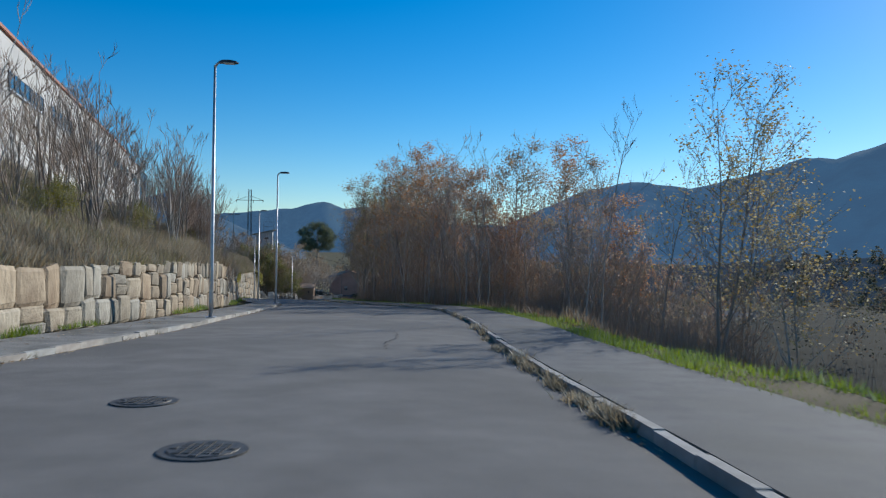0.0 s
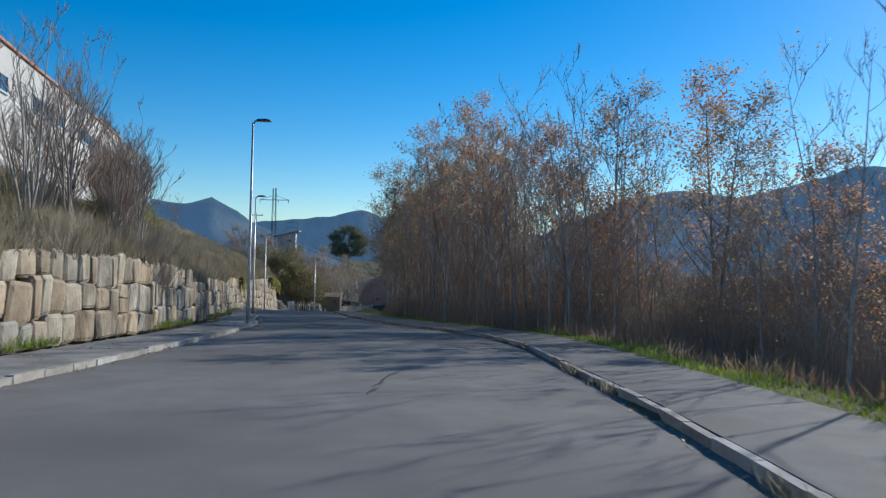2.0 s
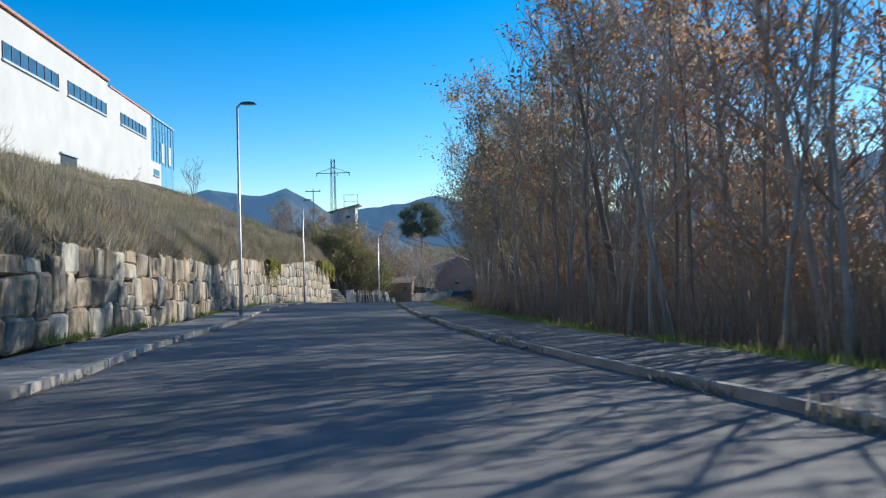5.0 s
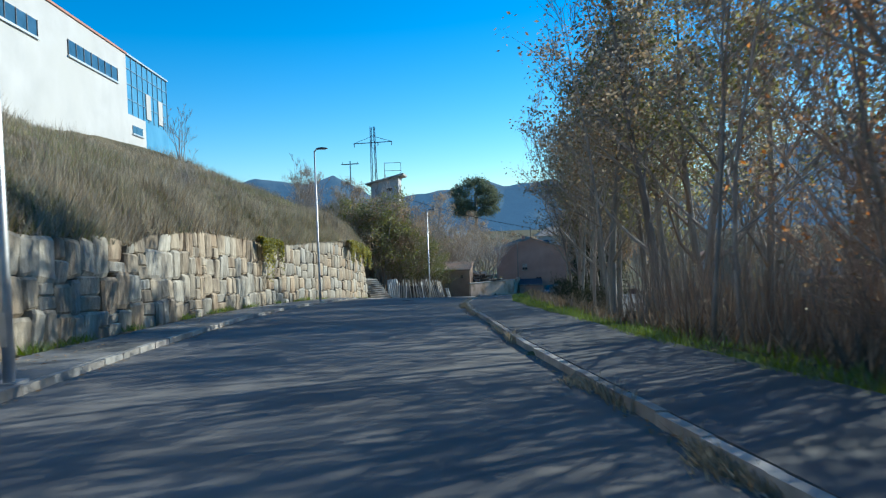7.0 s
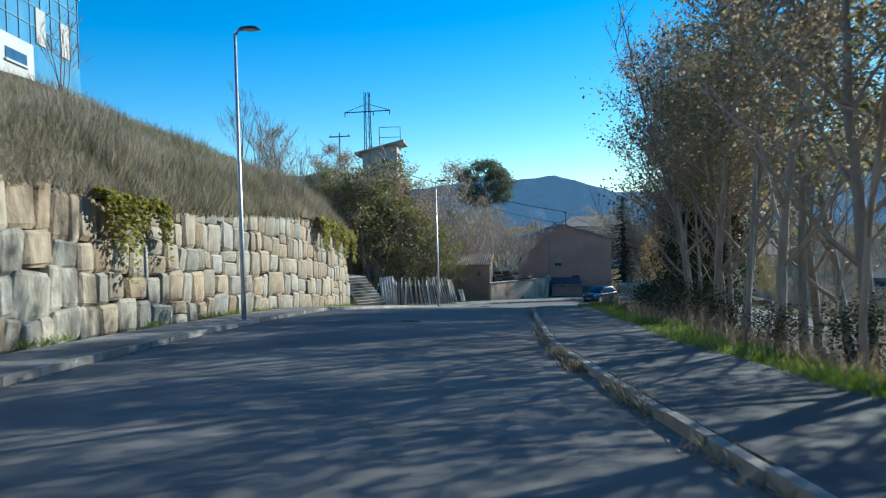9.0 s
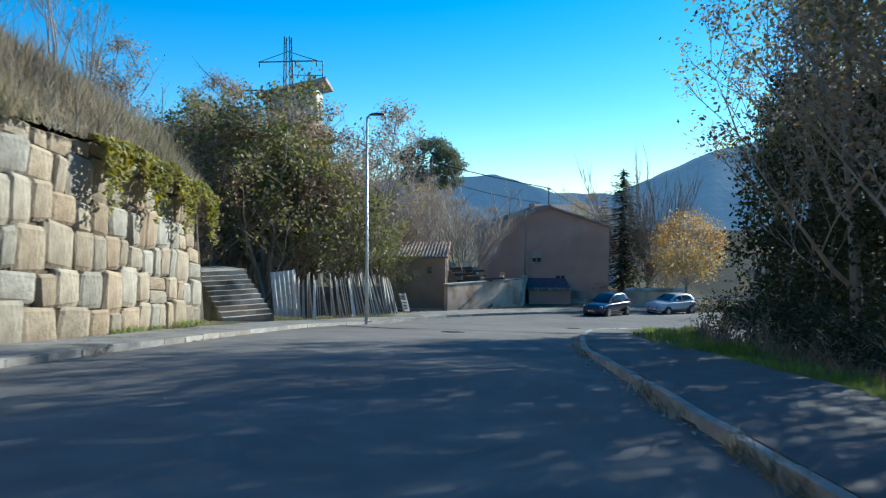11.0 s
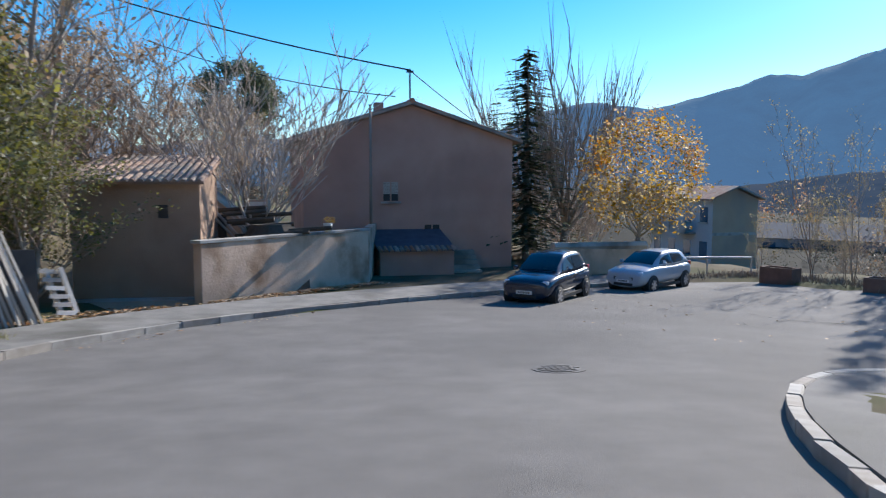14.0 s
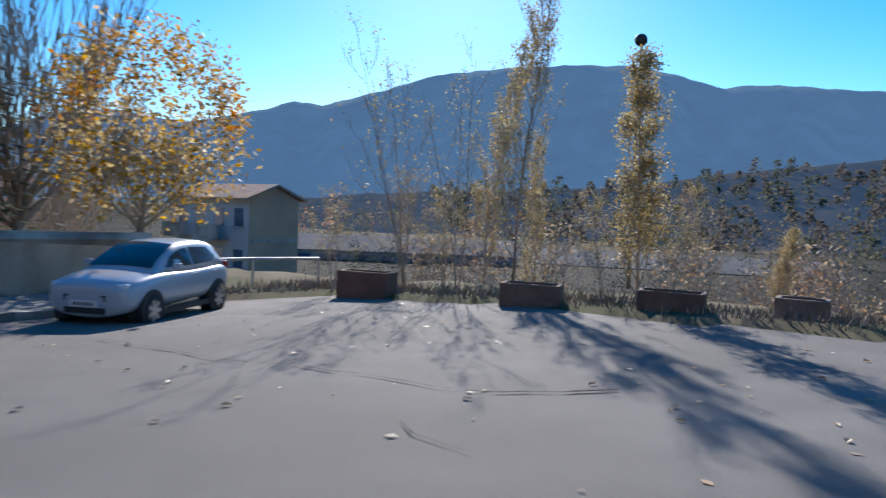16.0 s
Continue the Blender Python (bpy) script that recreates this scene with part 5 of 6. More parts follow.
RT = "wood between the two roads"
rngp = random.Random(5)
sap = [tree_proto("young_tree", "slender bare young tree in the roadside wood", RT, 30 + k, 9.5 + k % 3, 0.06, depth=3, kids=4, up=0.14, spread=0.4, lift=0.22, limb=0.27, limbs=12, leaf=(M_LBROWN, M_LRUST, M_LBROWN, M_LOLIVE, M_LBROWN)[k], per=(0.15, 0.45, 0.08, 0.3, 0.12)[k], lsize=0.055, minr=0.008) for k in range(5)]
brush = [tree_proto("thicket_shrub", "tangled brown thicket under the trees", RT, 40 + k, 3.8, 0.026, trunks=5, depth=3, kids=3, up=0.06, spread=0.5, lift=0.10, limb=0.42, limbs=5, leaf=M_LBROWN, per=0.5, lsize=0.06) for k in range(3)]
thick = [tree_proto("understorey_tree", "dense leafless grey-brown understorey tree of many stems", RT, 45 + k, 8.0, 0.04, trunks=4, depth=3, kids=5, up=0.1, spread=0.45, lift=0.08, limb=0.3, limbs=9, leaf=(M_LBROWN, M_LRUST)[k], per=0.4, lsize=0.055, minr=0.008) for k in range(2)]
oak = [tree_proto("oak_tree", "oak with rust-brown withered autumn leaves", RT, 50 + k, 10.5 + k, 0.13, depth=3, kids=4, up=0.07, spread=0.6, lift=0.4, limb=0.34, limbs=15, leaf=(M_LRUST, M_LBROWN, M_LRUST)[k], per=5.0, lsize=0.07, lspread=0.19, minr=0.009) for k in range(3)]
olive = [tree_proto("ash_tree", "tree with thinning olive-yellow leaves at the roadside", RT, 70 + k, 9.5, 0.13, trunks=1, depth=3, kids=4, up=0.09, spread=0.5, lift=0.24, limb=0.36, limbs=15, leaf=(M_LOLIVE, M_LBROWN)[k], per=7.0, lsize=0.06, lspread=0.17, minr=0.009) for k in range(2)]


def canopy(y):
    """Height of the wood's canopy along the road."""
    return float(np.interp(y, [26, 36, 46, 56, 66, 80, 88, 122], [8.5, 9.0, 10.2, 12.2, 13.2, 12.8, 10.5, 10.0]))


spots = []
y = 29.0
while y < 80:
    for _ in range(1 if y < 46 else 2):
        d = 3.1 + 8.5 * rngp.random() ** 1.35
        yy = y + rngp.uniform(-0.6, 0.6)
        if yy < 46 and d < 5.5:
            d += 3
        spots.append((float(kr(yy)) + d, yy, canopy(yy) * (0.9 + 0.02 * d) / 10.5 * rngp.uniform(0.7, 1.08)))
    y += 1.15 if y > 46 else 1.6
for yy, d in ((90, 9.5), (94, 10.5), (99, 11.0), (103, 10.0), (108, 11.0), (113, 10.5), (117, 11.5)):
    spots.append((float(kr(yy)) + d, yy, 1.0))
plant(sap, spots, 1)
spots = []
for _ in range(44):
    yy = rngp.uniform(28, 86)
    spots.append((float(kr(yy)) + rngp.uniform(4.4 if yy > 50 else 7.5, 12), yy, rngp.uniform(0.6, 1.1)))
plant(brush, spots, 14)
spots = []
for k in range(54):
    yy = 36 + 46 * (k + rngp.random()) / 54
    d = rngp.uniform(8.5 if yy < 50 else 7.0, 14.0)
    spots.append((float(kr(yy)) + d, yy, canopy(yy) * rngp.uniform(0.58, 0.85) / 8.0))
plant(thick, spots, 26)
spots = [(float(kr(yy)) + d, yy, canopy(yy) * f / 11.3) for yy, d, f in ((44, 11.5, 1.0), (48, 9.0, 1.02), (51, 12.0, 1.12), (54, 7.0, 0.95), (57, 10.0, 1.1), (60, 6.5, 0.95), (62, 11.5, 1.15), (65, 8.0, 1.02), (68, 5.6, 0.9), (70, 10.5, 1.12), (73, 7.0, 1.0), (76, 10.0, 1.15), (77, 5.4, 0.9), (80, 8.5, 1.1), (83, 12.0, 1.15))]
plant(oak, spots, 2)
spots = [(float(kr(yy)) + d, yy, s) for yy, d, s in ((85.0, 8.6, 1.2), (87.5, 5.6, 0.95), (89.5, 8.5, 1.1), (93.5, 6.6, 1.25), (95.5, 9.0, 1.25), (97.0, 5.6, 1.05), (98.5, 8.6, 1.2), (101.5, 6.2, 1.05), (104.0, 8.5, 1.15), (106.5, 6.0, 1.0), (110.0, 8.0, 1.1), (112.0, 5.8, 1.0), (116.0, 7.6, 1.15), (118.5, 6.2, 1.0), (121.5, 8.4, 1.15), (124.5, 6.4, 1.05), (126.5, 8.6, 1.15), (100.0, 11.5, 1.2), (108.0, 11.5, 1.2), (115.0, 11.5, 1.2), (121.0, 12.0, 1.2))]
spots = [(x + 0.7, y, s * 1.32) for x, y, s in spots]
spots += [(-11.4, 132.4, 1.4), (-11.4, 128.8, 1.45), (-11.2, 125.2, 1.45), (-11.9, 134.3, 1.5), (-11.6, 121.4, 1.4), (-11.6, 117.8, 1.4)]
plant(olive, spots, 3)
plant(sap, [(-12.7 + 1.5 * rngp.random(), 116.5 + 2.0 * k + rngp.random(), rngp.uniform(1.2, 1.5)) for k in range(8)], 31)
plant(sap, [(float(kr(yy)) + rngp.uniform(4.6, 7.4), yy, rngp.uniform(1.3, 1.6)) for yy in np.linspace(93, 115, 4)], 32)

bush = [tree_proto("bramble_bush", "dark tangled bramble and ivy bush at the trees' feet", RT, 80 + k, 1.9, 0.02, trunks=5, depth=3, kids=3, up=0.03, spread=0.6, lift=0.05, limb=0.5, limbs=5, leaf=M_IVY, per=3, lsize=0.045, lspread=0.16) for k in range(2)]
plant(bush, [(-14.2, 132.3, 1.1), (-13.2, 130.0, 1.2), (-14.0, 127.6, 1.2), (-13.4, 125.0, 1.2), (-14.0, 122.0, 1.1), (-14.2, 118.4, 1.1), (-13.8, 114.0, 1.0), (-12.6, 110.0, 1.0), (-12.0, 105.6, 0.9), (-11.4, 101.0, 1.0), (-11.0, 131.5, 1.2), (-11.6, 121.5, 1.2), (-9.0, 96.0, 0.9), (-6.6, 92.0, 0.9), (-12.2, 125.6, 1.5), (-11.9, 128.2, 1.6), (-12.6, 121.0, 1.4), (-12.6, 118.0, 1.4)], 24)

# ---- trees round the bend ----
BT = "trees round the bend"
plane = tree_proto("plane_tree", "pollarded plane tree with golden autumn leaves", BT, 91, 2.4, 0.2, depth=3, kids=5, up=0.09, spread=0.55, lift=0.55, limb=1.55, limbs=18, minr=0.012, leaf=M_LYELLOW, per=0.5, lsize=0.11, lspread=0.25)
rngo = random.Random(92)
for nm, m, n, lo in (("yellow_leaves", M_LYELLOW, 3800, -0.9), ("orange_leaves", M_LORANGE, 1300, 0.0)):
    shell = []
    while len(shell) < n:
        q = Vector((rngo.gauss(0, 1), rngo.gauss(0, 1), rngo.gauss(0, 1))).normalized()
        if q.z > lo:
            rr = rngo.uniform(0.55, 1.0) ** 0.5 * (1 + 0.12 * math.sin(5 * math.atan2(q.y, q.x) + 4 * q.z))
            shell.append(Vector((2.5 * rr * q.x, 2.5 * rr * q.y, 3.75 + 2.6 * rr * q.z)))
    part(nm, leaves(rngo, shell, 1, 0.12, 0.08), m, plane, "golden leaves" if lo < 0 else "orange outer leaves")
plant([plane], [(-10.9, 157.2, 1.0)], 4)
plant(brush, [(-2.4 + 11 * rngo.random(), 140 + 18 * rngo.random(), rngo.uniform(0.7, 1.05)) for _ in range(30)], 27)
plant(thick, [(2.5 + 13 * rngo.random(), 138 + 24 * rngo.random(), rngo.uniform(0.55, 0.8)) for _ in range(16)], 28)
lime = [tree_proto("yellow_tree", "slim tree with sparse yellow autumn leaves", BT, 95 + k, 7.5, 0.05, trunks=2, depth=3, kids=4, up=0.1, spread=0.45, lift=0.15, limb=0.32, limbs=12, minr=0.006, leaf=M_LPALE, per=2.2, lsize=0.045, lspread=0.14) for k in range(2)]
plant(lime, [(float(kr(27)) + 9.0, 27.0, 1.45), (float(kr(24)) + 10.5, 24.0, 1.1), (float(kr(31)) + 11.5, 31.0, 1.5), (-17.0, 178, 1.2), (-8.3, 152.2, 0.3), (-4.2, 144.0, 0.2), (-3.9, 146.4, 0.3), (-4.6, 147.6, 0.3), (-6.3, 152.4, 0.36), (-5.4, 151.8, 0.34)], 5)
wisp = [tree_proto("slender_tree", "slender nearly bare tree with a few pale leaves", BT, 97, 7.2, 0.022, trunks=3, depth=3, kids=3, up=0.2, spread=0.3, lift=0.12, limb=0.24, limbs=11, minr=0.004, leaf=M_LPALE, per=0.7, lsize=0.04, lspread=0.14, bark=M_TWIG)]
plant(wisp, [(-6.5, 151.9, 0.9), (-5.5, 151.3, 0.82)], 18)
plant(lime, [(-3.6, 139.2, 0.9)], 19)
popl = [tree_proto("poplar_tree", "tall narrow poplar with a few pale yellow leaves", BT, 101 + k, 15, 0.05, depth=3, kids=5, up=0.34, spread=0.2, lift=0.08, limb=0.13, limbs=64, minr=0.006, leaf=M_LPALE, per=1.9, lsize=0.05, lspread=0.1, bark=M_TWIG) for k in range(1)]
plant(popl, [(-3.6, 151.2, 0.7), (-2.4, 153.5, 0.55), (6.5, 160, 0.62)], 6)
popy = [tree_proto("yellow_poplar", "young poplar column still carrying pale yellow leaves", BT, 104, 6.6, 0.05, depth=3, kids=5, up=0.26, spread=0.3, lift=0.04, limb=0.19, limbs=34, minr=0.006, leaf=M_LPALE, per=3.2, lsize=0.05, lspread=0.14, bark=M_TWIG)]
plant(popy, [(-4.35, 146.9, 0.72), (-4.2, 144.1, 0.22)], 16)
bare = [tree_proto("bare_tree", "bare spreading tree behind the garden wall", BT, 111 + k, 2.6, 0.26, depth=4, kids=4, up=0.10, spread=0.42, lift=0.65, limb=3.1, limbs=15, minr=0.016) for k in range(1)]
plant(bare, [(-25.75, 150.6, 1.0), (-30.5, 152, 1.0), (-33.5, 149, 1.1), (-37.0, 143.5, 1.1), (-39.6, 147.5, 1.25), (-36.0, 150.5, 1.2), (-41.0, 151.0, 1.2)], 7)
wil = tree_proto("willow_tree", "leafless willow with a fan of upright shoots", BT, 121, 3.0, 0.28, minr=0.02, depth=3, kids=5, up=0.24, spread=0.28, lift=0.4, limb=2.9, limbs=30)
plant([wil], [(-12.9, 162.0, 0.95), (-11.6, 166, 0.8), (-14.0, 163.5, 0.85)], 8)


def spruce(x, y, h):
    rng = random.Random(9)
    f = thing("spruce_tree", "dark pointed spruce beside the house", "tree", BT, (x, y, float(land(x, y))))
    part("trunk", MB().tube([(0, 0, 0), (0, 0, h)], [0.18, 0.02], 8), M_BARK, f)
    nd = MB()
    for i in range(46):
        s = i / 46
        z = 0.6 + (h - 0.7) * s
        r = (1 - s) ** 0.75 * 4.3 + 0.2
        for j in range(int(8 + 12 * (1 - s))):
            a = rng.uniform(0, 6.283)
            ln = r * rng.uniform(0.25, 1.15)
            z = 0.6 + (h - 0.7) * s + rng.uniform(-0.14, 0.14)
            for k in range(7):
                q = (k + 0.5) / 7
                c = Vector((math.cos(a) * ln * q, math.sin(a) * ln * q, z - 0.28 * ln * q + 0.15 * ln * q * q))
                w = 0.17 * (1 - q * 0.5) * rng.uniform(0.4, 1.2)
                sd = Vector((-math.sin(a), math.cos(a), rng.uniform(-0.3, 0.3))) * w
                fw = Vector((math.cos(a), math.sin(a), -0.25)) * 0.24
                nd.add([c - sd, c + fw, c + sd, c - fw * 0.4], [(0, 1, 2, 3)])
    part("crown", nd, M_NEEDLE, f)


spruce(-14.9, 161.0, 9.7)


def cypress(x, y, h, seed):
    rng = random.Random(seed)
    f = thing("cypress_tree", "dark ivy-clad columnar tree on the nose of the bend", "tree", BT, (x, y, float(land(x, y))))
    part("trunk", MB().tube([(0, 0, -0.2), (0.1, 0, h * 0.5), (0, 0, h)], [0.2, 0.12, 0.02], 8), M_BARK, f)
    nd = MB()
    for _ in range(190):
        s = rng.random() ** 0.9
        r = (0.35 + 1.4 * math.sin(math.pi * min(1, s * 0.8 + 0.15))) * rng.uniform(0.3, 1.15)
        a = rng.uniform(0, 6.283)
        k = Vector((r * math.cos(a), r * math.sin(a), 0.3 + (h - 0.6) * s))
        for _ in range(48):
            c = k + Vector((rng.gauss(0, 0.22), rng.gauss(0, 0.22), rng.gauss(0, 0.3)))
            u = Vector((rng.gauss(0, 1), rng.gauss(0, 1), rng.gauss(0, 1))).normalized() * rng.uniform(0.06, 0.11)
            w = u.cross(Vector((rng.gauss(0, 1), rng.gauss(0, 1), rng.gauss(0, 1)))).normalized() * 0.06
            nd.add([c - u, c + w, c + u, c - w], [(0, 1, 2, 3)])
    part("foliage", nd, M_IVY, f)


for ix, iy, ih, seed in ((-11.7, 133.6, 10.5, 19), (-11.6, 130.4, 10.0, 21), (-11.5, 127.0, 9.0, 20), (-11.4, 123.2, 8.5, 22)):
    cypress(ix, iy, ih, seed)


def stone_pine(x, y, z, h, r):
    rng = random.Random(10)
    f = thing("stone_pine", "dark umbrella-shaped stone pine in the distance", "tree", BT, (x, y, z))
    tr = MB().tube([(0, 0, 0), (0.2, 0, h * 0.45), (0, 0, h * 0.75)], [0.45, 0.35, 0.22], 8)
    for i in range(7):
        a = i * 0.9
        tr.tube([(0, 0, h * 0.42), (r * 0.5 * math.cos(a), r * 0.5 * math.sin(a), h * 0.62)], [0.18, 0.08], 5)
    part("trunk", tr, M_BARK, f)
    nd = MB()
    for _ in range(110):
        a, v = rng.uniform(0, 6.283), rng.uniform(-0.9, 1.0)
        q = math.sqrt(max(0, 1 - v * v)) * rng.uniform(0.55, 1.0) if v > 0 else rng.uniform(0.3, 0.95)
        cx, cy, cz = r * q * math.cos(a), r * q * math.sin(a), h - 5.0 + 4.6 * v * (1 if v > 0 else 0.8)
        for _ in range(150):
            c = Vector((cx + rng.gauss(0, 0.55), cy + rng.gauss(0, 0.55), cz + rng.gauss(0, 0.45)))
            u = Vector((rng.gauss(0, 1), rng.gauss(0, 1), rng.gauss(0, 1))).normalized() * 0.2
            w = u.cross(Vector((rng.gauss(0, 1), rng.gauss(0, 1), 0.4))).normalized() * 0.1
            nd.add([c - u, c + w, c + u, c - w], [(0, 1, 2, 3)])
    part("crown", nd, M_PINE, f)


stone_pine(-39.8, 227.0, -6.5, 16.0, 6.0)

# ---- bank: shrubs, hedge by the steps ----
BS = "shrubs on the bank"
shr = [tree_proto("bare_shrub", "leafless many-stemmed shrub on the bank", BS, 131 + k, 4.0, 0.028, trunks=6, depth=3, kids=4, up=0.14, spread=0.38, lift=0.2, limb=0.36, limbs=4, minr=0.005) for k in range(3)]
shg = [tree_proto("leafy_shrub", "leafy olive shrub on the bank", BS, 141 + k, 2.6, 0.03, trunks=4, depth=3, kids=3, up=0.05, spread=0.55, lift=0.15, limb=0.42, limbs=7, leaf=(M_LOLIVE, M_LGREEN)[k], per=2.5 + k, lsize=0.045, lspread=0.12) for k in range(2)]
r6 = random.Random(6)
spots = []
for _ in range(42):
    yy = r6.uniform(13, 50) if r6.random() < 0.85 else r6.uniform(50, 128)
    dd = r6.uniform(1.2, 7.5)
    spots.append((float(wall_x(yy)) - dd, yy, r6.uniform(1.0, 1.75) * (1 if yy < 46 else 0.4)))
for _ in range(36):
    k = r6.random()
    spots.append((-13.8 - 5.0 * k + r6.uniform(-0.9, 0.6), 44.2 + 8 * k + r6.uniform(-0.5, 0.5), r6.uniform(0.75, 1.35)))
spots += [(-34.5, 119, 1.1), (-35, 122, 1.0), (-33.5, 124, 0.8), (-44, 118, 1.2), (-36, 126, 1.2), (-47, 140, 1.4), (-44, 148, 1.4), (-41, 152, 1.3), (-43, 143, 1.5), (-46, 155, 1.5)]
plant(shr, spots, 9)
spots = []
for _ in range(8):
    yy = r6.uniform(20, 60)
    spots.append((float(wall_x(yy)) - r6.uniform(0.8, 4), yy, r6.uniform(0.5, 0.95)))
plant(shg, spots, 10)
ev = [tree_proto("laurel_tree", "dense olive-green evergreen bush behind the plank fence", BS, 151 + k, 5.0, 0.07, trunks=4, depth=3, kids=4, up=0.05, spread=0.55, lift=0.1, limb=0.40, limbs=9, leaf=(M_LAUREL, M_LBROWN)[k], per=(5.0, 3.0)[k], lsize=0.05, lspread=0.11) for k in range(2)]
plant(ev, [(-34.4, 139.4, 2.3), (-32.6, 141.4, 2.0), (-30.9, 142.8, 1.6), (-36.4, 137.4, 1.9), (-36.8, 141.5, 2.0), (-34.8, 144, 2.2), (-31.8, 145.3, 1.42), (-37.6, 134.0, 1.18), (-29.6, 144.6, 0.94), (-38.5, 147, 1.89), (-38.5, 138.0, 1.53), (-36.3, 134.9, 0.94), (-39.5, 143, 1.77), (-37.5, 131.0, 0.94), (-40.5, 135, 1.30)], 11)
tll = [tree_proto("tawny_tree", "half-bare tree with tawny leaves behind the fence", BS, 161, 7.5, 0.09, trunks=2, depth=3, kids=4, up=0.08, spread=0.5, lift=0.25, limb=0.40, limbs=11, minr=0.011, leaf=M_LBROWN, per=2.6, lsize=0.055, lspread=0.12)]
plant(tll, [(-38.2, 138.8, 1.15), (-40.5, 145.5, 1.35), (-36.2, 143, 1.25), (-38.0, 152, 1.3), (-34.5, 155, 1.2), (-41.0, 140, 1.2), (-31.2, 147.8, 1.6), (-33.2, 152, 1.5), (-35.2, 147, 1.4), (-37.8, 144.5, 1.2), (-36.5, 151, 1.0), (-29.5, 157, 0.85), (-27.5, 163, 0.9), (-17.5, 186, 1.2), (-24, 182, 0.9), (-31.8, 186, 1.25), (-34.2, 190, 1.3), (-29.3, 181, 1.1), (-36.8, 196, 1.3), (-27.5, 188, 1.1), (-32.5, 178, 1.0), (-31.5, 153.5, 1.1), (-33.5, 159, 1.2), (-30.5, 164, 1.2), (-36.5, 164, 1.3), (-43.0, 147, 1.3), (-45.0, 141, 1.2), (-41.5, 153.5, 1.2)], 12)


def cover(name, pts, label, category, material, h, w, lean, seed, kind="stuff"):
    """Many blades, one object."""
    rng = np.random.RandomState(seed)
    n = len(pts)
    p = np.array(pts)
    a = rng.uniform(0, 2 * np.pi, n)
    hh = h * rng.uniform(0.45, 1.3, n) * (0.85 + 0.4 * np.sin(p[:, 0] * 1.1 + 1.3 * np.sin(p[:, 1] * 0.7)) * np.sin(p[:, 1] * 0.9 + 1.1 * np.sin(p[:, 0] * 0.8)))
    dx, dy = np.cos(a) * w, np.sin(a) * w
    la = rng.uniform(0, 2 * np.pi, n)
    lx, ly = np.cos(la) * hh * lean * rng.uniform(0, 1, n), np.sin(la) * hh * lean * rng.uniform(0, 1, n)
    v = np.empty((n, 3, 3))
    v[:, 0] = np.stack([p[:, 0] - dx, p[:, 1] - dy, p[:, 2]], -1)
    v[:, 1] = np.stack([p[:, 0] + dx, p[:, 1] + dy, p[:, 2]], -1)
    v[:, 2] = np.stack([p[:, 0] + lx, p[:, 1] + ly, p[:, 2] + hh], -1)
    me = bpy.data.meshes.new(name)
    me.from_pydata(v.reshape(-1, 3).tolist(), [], np.arange(3 * n).reshape(-1, 3).tolist())
    me.materials.append(material)
    return tagged(new(name, me), label, category, kind=kind)


rs = np.random.RandomState(3)
yy = rs.uniform(14, 129, 30000)
dd = rs.uniform(0, 1, 30000) ** 1.3 * 10 + 0.1
keep = np.sin(yy * 0.9 + 2 * np.sin(dd * 0.8)) + np.sin(yy * 0.37 + dd) > 0.1
xx, yy = (wall_x(yy) - dd)[keep], yy[keep]
cover("dead_stalks", np.stack([xx, yy, bank_z(xx, yy) - 0.05], -1), "tall brown dead weed stalks on the bank", "weeds", M_UNDER, 0.95, 0.012, 0.5, 31)
s01 = rs.uniform(0, 0.62, 5200)
xx = -32.4 + 6.6 * s01 + rs.normal(0, 0.13, 5200) + 0.32
yy = 134.9 + 8.6 * s01 + rs.normal(0, 0.13, 5200) - 0.32
keep = np.sin(s01 * 31) + np.sin(s01 * 13 + 1) > -0.2
cover("verge_grass", np.stack([xx, yy, np.maximum(land(xx, yy), road_z(yy) + 0.11)], -1)[keep], "dull green grass tufts at the foot of the plank fence", "grass", M_DULL, 0.16, 0.015, 0.8, 33)
yy = np.concatenate([c + rs.normal(0, 0.25, 420) for c in (8.0, 9.2, 10.6, 12.5, 13.6, 16.2, 19.0, 23.5, 70.5, 74.5, 96.0, 97.5)])
xx = kr(yy) - 0.06 - np.abs(rs.normal(0, 0.11, len(yy)))
cover("kerb_weeds", np.stack([xx, yy, road_z(yy)], -1), "straw-brown withered weed tufts in the gutter", "weeds", M_DRY, 0.15, 0.014, 1.3, 34)
yy = np.concatenate([rs.uniform(8, 129, 76000), rs.uniform(16, 129, 44000)])
dd = np.concatenate([rs.uniform(0, 1, 76000) ** 1.4 * 15 + 0.2, rs.uniform(0, 1, 44000) ** 1.5 * 3.0 + 0.15])
xx = wall_x(yy) - dd
cover("dry_grass", np.stack([xx, yy, bank_z(xx, yy) - 0.05], -1), "tall straw-coloured dry grass on the bank", "grass", M_DRY, 0.62, 0.017, 0.9, 1)
yy = rs.uniform(10, 129, 110000)
dd = rs.uniform(0, 1, 110000) ** 1.3 * 11 + 0.15
keep = np.sin(yy * 0.5 + dd * 0.9) + np.sin(yy * 0.23 + 2 - dd * 0.5) + 0.6 * (yy > 95) > 0.25
xx, yy = (wall_x(yy) - dd)[keep], yy[keep]
cover("bank_grass", np.stack([xx, yy, bank_z(xx, yy) - 0.05], -1), "patches of dull green grass on the bank", "grass", M_DULL, 0.48, 0.017, 1.0, 21)
yy = rs.uniform(130, 175, 16000)
xx = rs.uniform(-60, -35.5, 16000)
